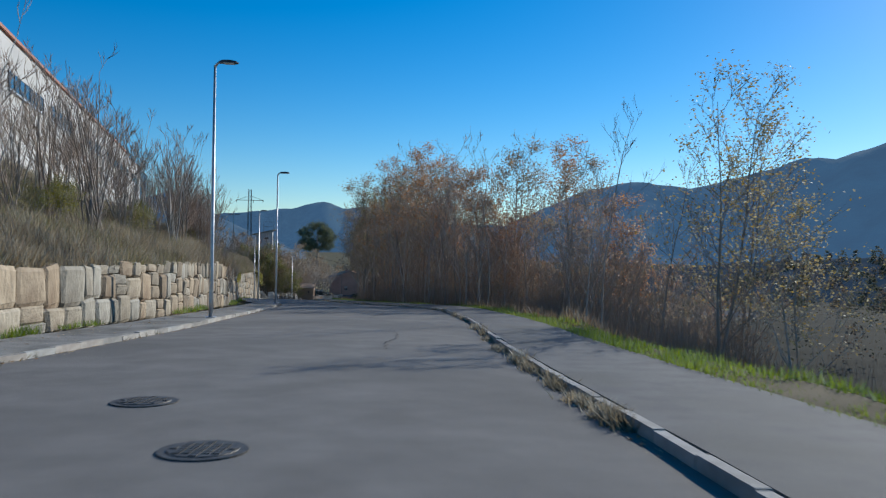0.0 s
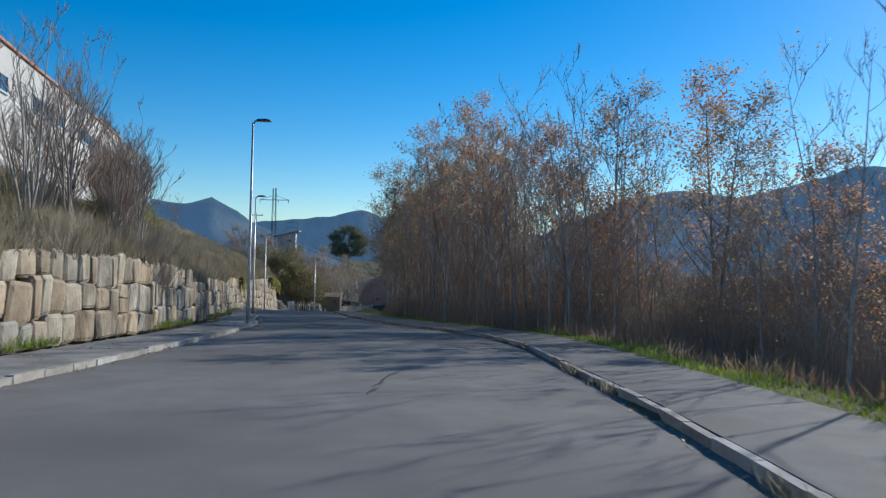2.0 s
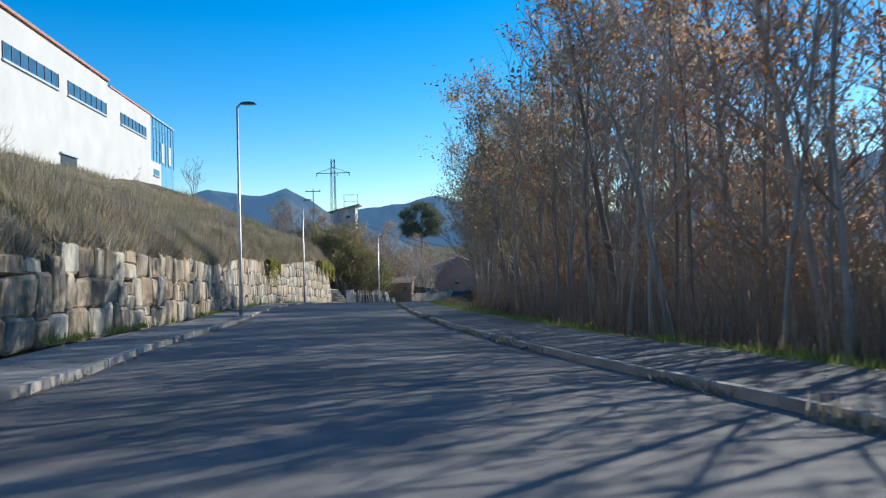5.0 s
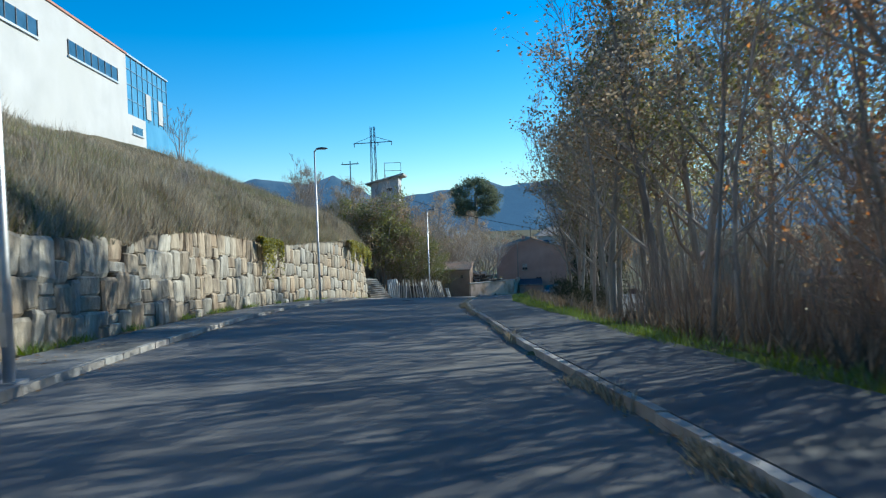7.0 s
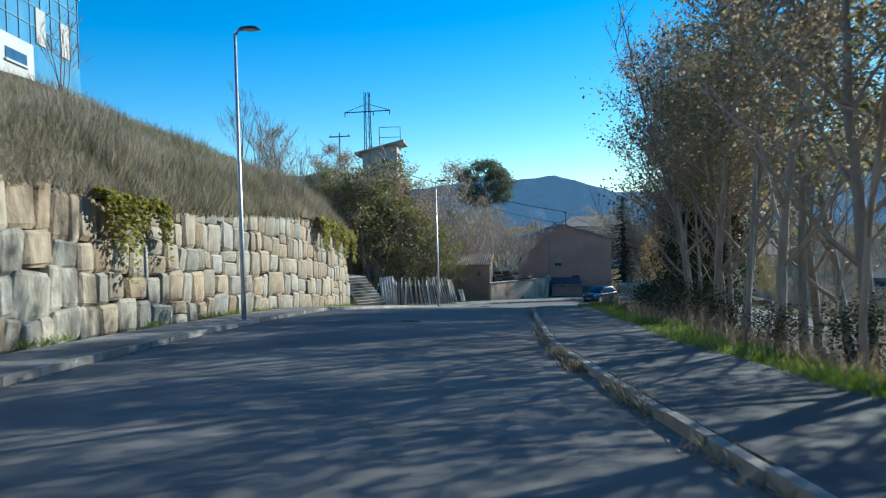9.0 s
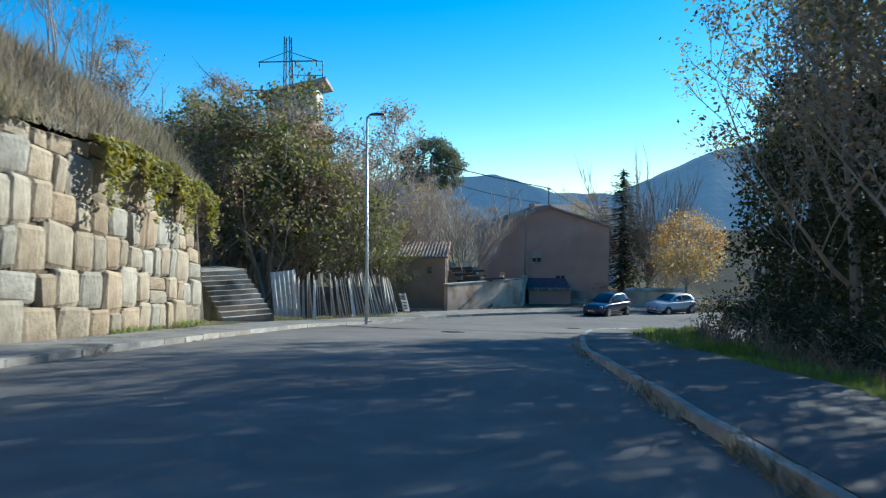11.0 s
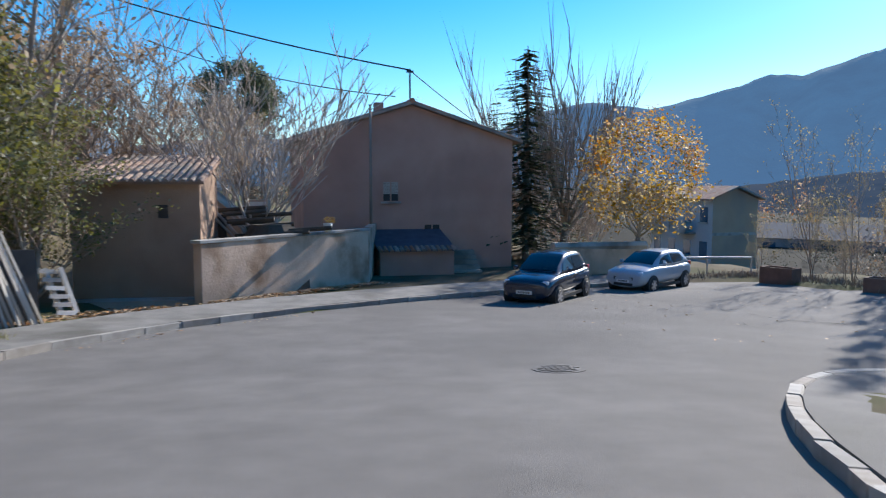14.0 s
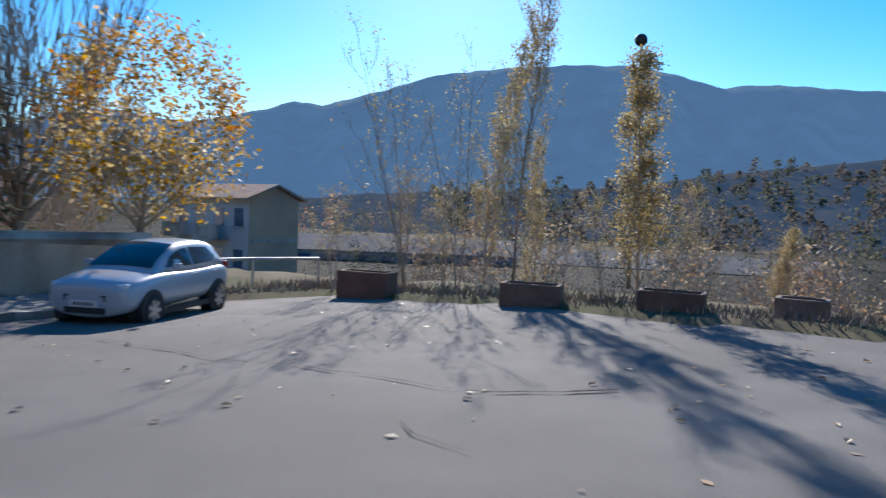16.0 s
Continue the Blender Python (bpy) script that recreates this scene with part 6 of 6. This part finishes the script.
cover("dry_grass", np.stack([xx, yy, land(xx, yy) - 0.03], -1), "tall straw-coloured dry grass on the hillside", "grass", M_DRY, 0.6, 0.03, 0.6, 2)
yy = rs.uniform(4, 133, 34000)
xx = kr(np.minimum(yy, 129)) + 2.2 + np.abs(rs.normal(0, 0.55, 34000)) * np.interp(yy, [10, 30, 45], [1.9, 1.7, 1.0])
cover("verge_grass", np.stack([xx, yy, land(xx, yy) - 0.02], -1), "bright green grass along the pavement's back edge", "grass", M_GRASS, 0.2, 0.014, 0.7, 3)
yy = rs.uniform(86, 130, 16000)
xx = kr(np.minimum(yy, 129)) + 2.3 + rs.uniform(0, 1, 16000) ** 1.5 * 3.0
cover("verge_grass", np.stack([xx, yy, land(xx, yy) - 0.02], -1), "broad green grass strip beside the pavement", "grass", M_GRASS, 0.2, 0.015, 0.7, 16)
yy = rs.uniform(120, 133, 9000)
xx = rs.uniform(-18.0, -13.5, 9000)
keep = (yy < 128) | (xx > -16.3)
xx, yy = xx[keep], yy[keep]
cover("verge_grass", np.stack([xx, yy, np.maximum(land(xx, yy), flat_z(xx, yy) + 0.1) - 0.02], -1), "green grass on the nose of the bend", "grass", M_GRASS, 0.2, 0.014, 0.7, 4)
yy = rs.uniform(26, 88, 46000)
xx = kr(yy) + 4.0 + np.interp(yy, [24, 46, 56], [3.0, 2.0, 0.0]) + rs.uniform(0, 8, 46000)
cover("undergrowth", np.stack([xx, yy, land(xx, yy) - 0.03], -1), "thin upright brown saplings and brambles under the trees", "undergrowth", M_UNDER, 2.5, 0.013, 0.4, 15)
yy = rs.uniform(46, 88, 28000)
xx = kr(yy) + 9.0 + rs.uniform(0, 4.5, 28000)
cover("undergrowth", np.stack([xx, yy, land(xx, yy) - 0.03], -1), "dense grey-brown stand of thin upright stems deep in the wood", "undergrowth", M_UNDER, 4.8, 0.015, 0.22, 25)
yy = rs.uniform(24, 128, 52000)
xx = kr(yy) + rs.uniform(3.2, 17, 52000)
cover("undergrowth", np.stack([xx, yy, land(xx, yy) - 0.03], -1), "brown dry undergrowth between the trees", "undergrowth", M_LITTERLEAF, 0.55, 0.03, 0.9, 5)
t = rs.uniform(0, 1, 6000)
xx = np.interp(t, [0, 0.35, 1], [-15.5, -8.3, -5.0]) + rs.normal(0, 0.5, 6000) + 0.8
yy = np.interp(t, [0, 0.35, 1], [152.4, 152.8, 138]) + rs.normal(0, 0.4, 6000) + 0.3
keep = ~inside(xx, yy, LOT_POLY)
cover("verge_grass", np.stack([xx, yy, land(xx, yy) - 0.02], -1)[keep], "rough straw-brown grass along the far edge of the bend", "grass", M_UNDER, 0.22, 0.014, 0.8, 6)
# weeds along the kerbs and the foot of the wall
yy = rs.uniform(4, 128, 9000)
yy = yy[np.sin(yy * 1.9) + np.sin(yy * 0.63) > 0.5]
xx = kr(yy) - 0.03 - np.abs(rs.normal(0, 0.09, len(yy)))
cover("kerb_weeds", np.stack([xx, yy, road_z(yy)], -1), "withered weeds in the gutter", "weeds", M_DRY, 0.2, 0.015, 1.2, 7)
yy = rs.uniform(6, 128, 9000)
yy = yy[np.sin(yy * 1.3) + np.sin(yy * 0.41 + 1) > 0.1]
xx = wall_x(yy) + 0.12 + np.abs(rs.normal(0, 0.16, len(yy)))
cover("wall_weeds", np.stack([xx, yy, road_z(yy) + 0.1], -1), "green and straw weeds at the wall's foot", "weeds", M_GRASS, 0.22, 0.014, 0.8, 8)
yy = rs.uniform(6, 128, 3000)
yy = yy[np.sin(yy * 1.1) + np.sin(yy * 0.37 + 2) > 0.6]
xx = kl(yy) + 0.02 + np.abs(rs.normal(0, 0.05, len(yy)))
cover("kerb_weeds", np.stack([xx, yy, road_z(yy)], -1), "withered weeds in the left gutter", "weeds", M_DRY, 0.09, 0.014, 1.2, 9)


def hanging_plants():
    rng = random.Random(77)
    for (ya, yb, drop, n, m, lab) in ((100.5, 104.2, 2.4, 2600, M_LGREEN, "ivy curtain hanging over the stone wall"), (120.5, 129.4, 1.9, 6500, M_LGREEN, "yellow-green creeper hanging over the wall's end")):
        mb = MB()
        for _ in range(n):
            y = rng.uniform(ya, yb)
            t = abs(rng.gauss(0, 0.42))
            x = float(wall_x(y)) + 0.22 - 0.25 * (t < 0.1) + rng.uniform(-0.12, 0.12)
            z = float(road_z(y) + wall_h(y)) + 0.25 - drop * min(t, 1.0) * (0.6 + 0.4 * math.sin(y * 2.3))
            c = Vector((x, y, z))
            s = rng.uniform(0.05, 0.1)
            u = Vector((rng.gauss(0, 1), rng.gauss(0, 1), rng.gauss(0, 1))).normalized() * s
            w = u.cross(Vector((0.3, 0.2, 1))).normalized() * s * 0.7
            mb.add([c - u, c + w, c + u, c - w], [(0, 1, 2, 3)])
        tagged(part("creeper", mb, m), lab, "creeper", kind="stuff")


hanging_plants()


def litter(name, pts, label, seed, size=0.06):
    rng = random.Random(seed)
    mb = MB()
    for x, y, z in pts:
        s = size * rng.uniform(0.5, 1.4)
        a = rng.uniform(0, 6.28)
        ca, sa = math.cos(a) * s, math.sin(a) * s
        k = rng.uniform(0.0, 0.5) * s
        mb.add([(x - ca, y - sa, z), (x + sa * 0.6, y - ca * 0.6, z + k), (x + ca, y + sa, z + k * 0.4), (x - sa * 0.6, y + ca * 0.6, z + k)], [(0, 1, 2, 3)])
    tagged(part(name, mb, M_LITTER), label, "fallen leaves", kind="stuff")


pts = []
r7 = random.Random(17)
for _ in range(420):
    s = r7.random()
    i = r7.randrange(len(LOT[:7]) - 1)
    x, y = Vector(LOT[i]).lerp(Vector(LOT[i + 1]), s)
    pts.append((x + 0.12 + abs(r7.gauss(0, 0.15)), y - 0.15 - abs(r7.gauss(0, 0.2)), float(flat_z(x, y)) + 0.012))
for _ in range(130):
    x, y = r7.uniform(-18, -8), r7.uniform(139, 150)
    pts.append((x, y, float(flat_z(x, y)) + 0.012))
litter("fallen_leaves", pts, "dry leaves scattered on the asphalt of the bend", 1, 0.04)
pts = []
for _ in range(1500):
    s = r7.random()
    x, y = Vector((-32.6, 135.9)).lerp(Vector((-25.5, 143.9)), s)
    x, y = x + r7.gauss(0, 0.35) - 0.9, y + r7.gauss(0, 0.35) + 0.9
    pts.append((x, y, float(max(land(x, y), road_z(y) + 0.1)) + 0.04))
litter("fallen_leaves", pts, "drift of brown leaves below the fence and hut", 2, 0.08)
pts = []
for _ in range(1100):
    x, y = Vector((-26.1, 145.9)).lerp(Vector((-22.0, 151.9)), r7.random())
    k = abs(r7.gauss(0, 0.22))
    pts.append((x + 0.16 + 0.83 * k, y - 0.12 - 0.56 * k, float(max(land(x, y), road_z(y) + 0.11)) + 0.02 + r7.uniform(0, 0.05)))
litter("fallen_leaves", pts, "brown leaves blown against the garden wall's foot", 3, 0.06)


pts = []
for _ in range(2600):
    y = r7.uniform(6, 131)
    if r7.random() < 0.5:
        x, z = float(kl(y)) + 0.1 + abs(r7.gauss(0, 0.12)), float(road_z(y)) + 0.015
    else:
        x, z = float(kl(y)) - 0.2 - r7.random() ** 0.5 * 1.4, float(road_z(y)) + KERB_TOP + 0.012
    pts.append((x, y, z))
litter("fallen_leaves", pts, "dry leaves and crumbs along the kerb below the wall", 3, 0.035)
pts = []
for _ in range(1500):
    y = r7.uniform(6, 129)
    pts.append((float(kr(y)) - 0.1 - abs(r7.gauss(0, 0.1)), y, float(road_z(y)) + 0.015))
litter("fallen_leaves", pts, "dry leaves gathered in the gutter beside the verge", 4, 0.035)


def far_woods():
    rng = random.Random(55)

    def clump(mb, x, y, h, k, n, size):
        z = float(land(x, y))
        for _ in range(n):
            s = rng.random()
            r = k * math.sqrt(rng.random()) * (1.15 - 0.8 * s)
            a = rng.uniform(0, 6.283)
            c = Vector((x + r * math.cos(a), y + r * math.sin(a), z + h * (0.05 + 0.95 * s)))
            u = Vector((rng.gauss(0, 1), rng.gauss(0, 1), rng.gauss(0, 1))).normalized() * size * rng.uniform(0.6, 1.3)
            w = u.cross(Vector((rng.gauss(0, 1), rng.gauss(0, 1), rng.gauss(0, 1)))).normalized() * size * 0.6
            mb.add([c - u, c + w, c + u, c - w], [(0, 1, 2, 3)])

    for m, n in ((M_FARBROWN, 330), (M_FAROLIVE, 260), (M_LRUST, 30)):
        mb = MB()
        for _ in range(n):
            x, y = (rng.uniform(30, 230), rng.uniform(60, 420)) if rng.random() < 0.65 else (rng.uniform(-95, 60), rng.uniform(230, 420))
            clump(mb, x, y, rng.uniform(4, 8.5), rng.uniform(1.6, 3.0), 110, 0.22)
        tagged(part("far_wood", mb, m), "distant autumn woods on the valley floor", "woods", kind="stuff")
    for m, n in ((M_UNDER, 40), (M_IVY, 60)):
        mb = MB()
        for _ in range(n):
            x, y = rng.uniform(6, 60), rng.uniform(140, 215)
            clump(mb, x, y, rng.uniform(1.6, 3.6), rng.uniform(1.0, 2.2), 190, 0.075)
        tagged(part("far_wood", mb, m), "scrubby thickets below the bend", "woods", kind="stuff")


far_woods()


# ---- distance: valley slopes and mountains ----
def ridge(name, label, dist, crest, foot, seed, material=M_FOREST_HAZE):
    """A range of hills: crest heights by bearing, falling towards the valley."""
    rng = np.random.RandomState(seed)
    az = np.arange(crest[0][0], crest[-1][0] + 0.01, 0.5)
    el = np.interp(az, [c[0] for c in crest], [c[1] for c in crest])
    rows = 14
    mb = MB()
    ph = rng.uniform(0, 6, 8)
    for j in range(rows):
        s = j / (rows - 1)
        for a, e in zip(az, el):
            top = dist * math.tan(radians(e))
            rib = 0.05 * math.sin(a * 0.6 + ph[0] + 2 * s) + 0.03 * math.sin(a * 1.3 + ph[1] - 3 * s)
            r = dist * (foot + (1 - foot) * s) * (1 + rib * 0.5 * math.sin(math.pi * s))
            z = -18 + (top + 18 + dist * 0.0006 * math.sin(a * 3 + ph[3]) * s + dist * 0.0005 * rng.uniform(-1, 1) * (j == rows - 1)) * s ** 1.15
            mb.v.append((-15 + r * math.sin(radians(a)), 100 + r * math.cos(radians(a)), z))
        if j == rows - 1:
            for a in az:
                mb.v.append((-15 + dist * 1.25 * math.sin(radians(a)), 100 + dist * 1.25 * math.cos(radians(a)), -30))
    n = len(az)
    for j in range(rows):
        for i in range(n - 1):
            mb.f.append((j * n + i, j * n + i + 1, (j + 1) * n + i + 1, (j + 1) * n + i))
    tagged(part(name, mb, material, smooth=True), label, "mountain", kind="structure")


ridge("backdrop_mountain_1", "wooded mountain beyond the valley, glowing blue for haze", 1500,
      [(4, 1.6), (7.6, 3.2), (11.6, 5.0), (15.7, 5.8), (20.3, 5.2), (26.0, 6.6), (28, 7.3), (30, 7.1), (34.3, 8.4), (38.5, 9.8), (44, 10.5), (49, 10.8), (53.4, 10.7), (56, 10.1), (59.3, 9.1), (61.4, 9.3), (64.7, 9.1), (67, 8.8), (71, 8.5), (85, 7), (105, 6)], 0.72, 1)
ridge("backdrop_mountain_2", "far mountain range at the valley's end, glowing blue for haze", 3400,
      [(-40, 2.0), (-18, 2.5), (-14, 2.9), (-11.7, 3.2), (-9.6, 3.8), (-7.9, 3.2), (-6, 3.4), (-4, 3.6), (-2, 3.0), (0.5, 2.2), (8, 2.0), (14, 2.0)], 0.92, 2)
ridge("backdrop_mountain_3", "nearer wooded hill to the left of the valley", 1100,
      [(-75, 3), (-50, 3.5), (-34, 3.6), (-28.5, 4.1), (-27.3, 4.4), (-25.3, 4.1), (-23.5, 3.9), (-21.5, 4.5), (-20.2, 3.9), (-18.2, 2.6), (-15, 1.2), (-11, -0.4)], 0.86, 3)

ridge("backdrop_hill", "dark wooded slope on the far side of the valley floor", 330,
      [(22, -1.5), (30, -0.4), (40, 0.2), (48, 0.7), (56, 2.0), (66, 3.1), (76, 3.5), (95, 3.2), (115, 2.5), (130, 0)], 0.5, 4, M_NEARHILL_HAZE)


def hill_trees():
    rng = random.Random(66)
    for m in (M_FARBROWN, M_FAROLIVE):
        mb = MB()
        for _ in range(330):
            a, s = rng.uniform(34, 118), rng.uniform(0.05, 1.0)
            e = float(np.interp(a, [30, 40, 48, 56, 66, 76, 95, 115], [-0.4, 0.2, 0.7, 2.0, 3.1, 3.5, 3.2, 2.5]))
            r = 330 * (0.5 + 0.5 * s)
            z = -18 + (330 * math.tan(radians(e)) + 18) * s ** 1.15
            x, y = -15 + r * math.sin(radians(a)), 100 + r * math.cos(radians(a))
            h, k = rng.uniform(3, 6.5), rng.uniform(2.2, 4.2)
            for _ in range(60):
                u = Vector((rng.gauss(0, 1), rng.gauss(0, 1), rng.gauss(0, 1))).normalized() * rng.uniform(0.3, 0.65)
                w = u.cross(Vector((rng.gauss(0, 1), rng.gauss(0, 1), 0.3))).normalized() * 0.4
                t, q = rng.random(), rng.uniform(0, 6.283)
                c = Vector((x + k * (1.1 - 0.8 * t) * math.cos(q) * rng.random(), y + k * (1.1 - 0.8 * t) * math.sin(q) * rng.random(), z + h * t))
                mb.add([c - u, c + w, c + u, c - w], [(0, 1, 2, 3)])
        tagged(part("far_wood", mb, m), "autumn trees on the slope across the valley", "woods", kind="stuff")


hill_trees()

# ---- kerb stones ----
ks = MB()
ks.add([(-0.5, -0.07, -0.25), (0.5, -0.07, -0.25), (0.5, 0.07, -0.25), (-0.5, 0.07, -0.25), (-0.5, -0.07, 0.11), (0.5, -0.07, 0.11), (0.5, -0.045, 0.13), (-0.5, -0.045, 0.13), (0.5, 0.07, 0.13), (-0.5, 0.07, 0.13)],
       [(0, 1, 5, 4), (4, 5, 6, 7), (7, 6, 8, 9), (9, 8, 2, 3), (0, 4, 7, 9, 3), (1, 2, 8, 6, 5)])
kerb_mesh = ks.mesh("kerb_stone", M_KERB)
for nm, path, side, lab in (("kerb_left", refine(EDGE_L[16:], 1.0), 1, "pale chipped concrete kerb below the wall"), ("kerb_right", refine(EDGE_R[16:], 1.0), -1, "weathered concrete kerb of the right pavement")):
    f = thing(nm, lab, "kerb", kind="structure")
    rng = random.Random(12)
    for (xa, ya), (xb, yb) in zip(path, path[1:]):
        ln = math.hypot(xb - xa, yb - ya)
        za, zb = float(flat_z(xa, ya)), float(flat_z(xb, yb))
        flip = 180 if side > 0 else 0
        m = pose((xa + xb) / 2, (ya + yb) / 2, (za + zb) / 2 + rng.uniform(-0.014, 0.012), 0, side * math.degrees(math.atan2(zb - za, ln)) + rng.uniform(-0.6, 0.6), math.degrees(math.atan2(yb - ya, xb - xa)) + flip + rng.uniform(-1.6, 1.6))
        piece("kerb_stone", kerb_mesh, f, m @ Matrix.Diagonal((ln * 0.985, 1, 1, 1)))


# ---- retaining wall of quarry blocks ----
def stone_mesh(seed):
    """A split block: a slightly bulging rough face, worn rounded arrises, tight against its neighbours."""
    rng = random.Random(seed)
    mb = MB()
    n = 4
    ta, tb = rng.uniform(-0.03, 0.045), rng.uniform(-0.07, 0.05)
    skew = [rng.uniform(-0.1, 0.1) for _ in range(4)]
    cut = [rng.uniform(0.86, 1.0) for _ in range(4)]
    for j in range(n):
        for i in range(n):
            u, w = (-0.497, -0.39, 0.39, 0.497)[i], (-0.497, -0.39, 0.39, 0.497)[j]
            rim = i in (0, 3) or j in (0, 3)
            corner = i in (0, 3) and j in (0, 3)
            x = u + rng.uniform(-0.02, 0.02) + (skew[0] * w if i < 2 else skew[1] * w)
            zz = w + rng.uniform(-0.02, 0.02) + (skew[2] * u if j < 2 else skew[3] * u)
            if corner:
                c = cut[(i > 0) * 2 + (j > 0)]
                x, zz = x * c, zz * c
            y = (-0.05 + ta * u + tb * w + rng.uniform(-0.02, 0.02)) if not rim else (ta * u + tb * w + rng.uniform(-0.012, 0.012) + (0.03 if corner else 0))
            mb.v.append((x, y, zz))
    for j in range(n - 1):
        for i in range(n - 1):
            k = j * n + i
            mb.f.append((k, k + 1, k + n + 1, k + n))
    rimv = [0, 1, 2, 3, 7, 11, 15, 14, 13, 12, 8, 4]
    k = len(mb.v)
    for r in rimv:
        x, y, zz = mb.v[r]
        mb.v.append((x * 1.0, 0.55, zz * 1.0))
    for a in range(12):
        b = (a + 1) % 12
        mb.f.append((rimv[b], rimv[a], k + a, k + b))
    return mb


STONES = [stone_mesh(200 + k) for k in range(12)]
stone_meshes = [s.mesh("stone", M_STONE) for s in STONES]
wall = thing("wall_retaining", "retaining wall of large rough quarried stone blocks", "wall", kind="structure")
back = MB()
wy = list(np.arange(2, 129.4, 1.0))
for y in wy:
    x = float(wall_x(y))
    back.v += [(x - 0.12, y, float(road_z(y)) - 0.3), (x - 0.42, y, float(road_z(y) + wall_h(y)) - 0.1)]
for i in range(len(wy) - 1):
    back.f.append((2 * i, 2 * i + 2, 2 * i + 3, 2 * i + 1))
lip = MB()
for y in wy:
    x = float(wall_x(y))
    for o in (0.12, 0.6, 1.1, 1.7, 2.4):
        lip.v.append((x - o - 0.2, y, float(bank_z(x - o - 0.2, y)) - (0.05 if o < 2 else 0.15)))
for i in range(len(wy) - 1):
    for j in range(4):
        k = 5 * i + j
        lip.f.append((k, k + 5, k + 6, k + 1))
part("bank_top", lip, M_GROUND, wall, "grassy soil behind the top stones", smooth=True)
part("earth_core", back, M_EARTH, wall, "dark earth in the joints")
endf = MB()
for i in range(7):
    for j in range(6):
        u, w = i / 6, j / 5
        endf.v.append((-32.55 - 4.6 * u - 0.25 * w, 128.95 + 1.9 * u + 0.12 * math.sin(5 * u + 3 * w), float(road_z(129)) - 0.3 + (4.2 + 0.4 * u) * w))
for i in range(6):
    for j in range(5):
        k = 6 * i + j
        endf.f.append((k, k + 6, k + 7, k + 1))
part("end_face", endf, M_PALESOIL, wall, "pale crumbling soil at the wall's end", smooth=True)
rng = random.Random(99)
rest, count = MB(), 0
course = 0
z_off = 0.0


def bed(course, y, z):
    """Uneven bed joint below a course."""
    return z + (0.0 if course == 0 else 0.1 * math.sin(y * 0.8 + course * 2.1) + 0.07 * math.sin(y * 2.1 + course))


blocks = []
while z_off < 5.0:
    hrow = rng.uniform(0.84, 1.0) if course else 0.75
    y = 3.0 + rng.uniform(0, 0.8)
    while y < 129.4:
        ln = rng.choice((0.55, 0.7, 0.82, 0.95, 1.05, 1.3)) * rng.uniform(0.85, 1.1) * (1.12 if y < 60 else 1.0)
        yc = y + ln / 2
        lo, hi = bed(course, yc, z_off), bed(course + 1, yc, z_off + hrow)
        if rng.random() < 0.14 and ln > 0.6:
            cut = lo + (hi - lo) * rng.uniform(0.4, 0.6)
            blocks += [(yc, ln, lo, cut), (yc, ln, cut, hi)]
        else:
            blocks.append((yc, ln, lo, hi))
        y += ln
    z_off += hrow
    course += 1
for yc, ln, lo, hi in blocks:
        top = float(wall_h(yc))
        h = hi - lo
        zc = lo + h / 2
        z_off = lo
        if lo < top - 0.22 and yc < 128.1:
            hh = top + rng.uniform(0.0, 0.16) - lo if hi > top - 0.24 else h
            slope = math.atan(float(wall_x(yc + 0.5) - wall_x(yc - 0.5)))
            fall = math.atan(float(road_z(yc + 0.5) - road_z(yc - 0.5)))
            x = float(wall_x(yc)) - 0.10 * z_off + rng.uniform(-0.025, 0.025)
            m = pose(x, yc, float(road_z(yc)) + z_off + hh / 2, 0, 0, 0) @ Matrix.Rotation(math.pi / 2 - slope, 4, "Z") @ Matrix.Rotation(-fall + rng.uniform(-0.03, 0.03), 4, "Y") @ Matrix.Diagonal((ln * 1.0, 1.0 + rng.uniform(-0.2, 0.4), hh * 1.0, 1))
            k = rng.randrange(12)
            if (17 < yc < 38 or 100 < yc < 129.5) and count < 300:
                count += 1
                piece("stone", stone_meshes[k], wall, m)
            else:
                a = len(rest.v)
                rest.v += [tuple(m @ Vector(p)) for p in STONES[k].v]
                rest.f += [tuple(q + a for q in fc) for fc in STONES[k].f]
ob = part("stones", rest, M_STONEJ, wall)
ob["kind"] = "stuff"
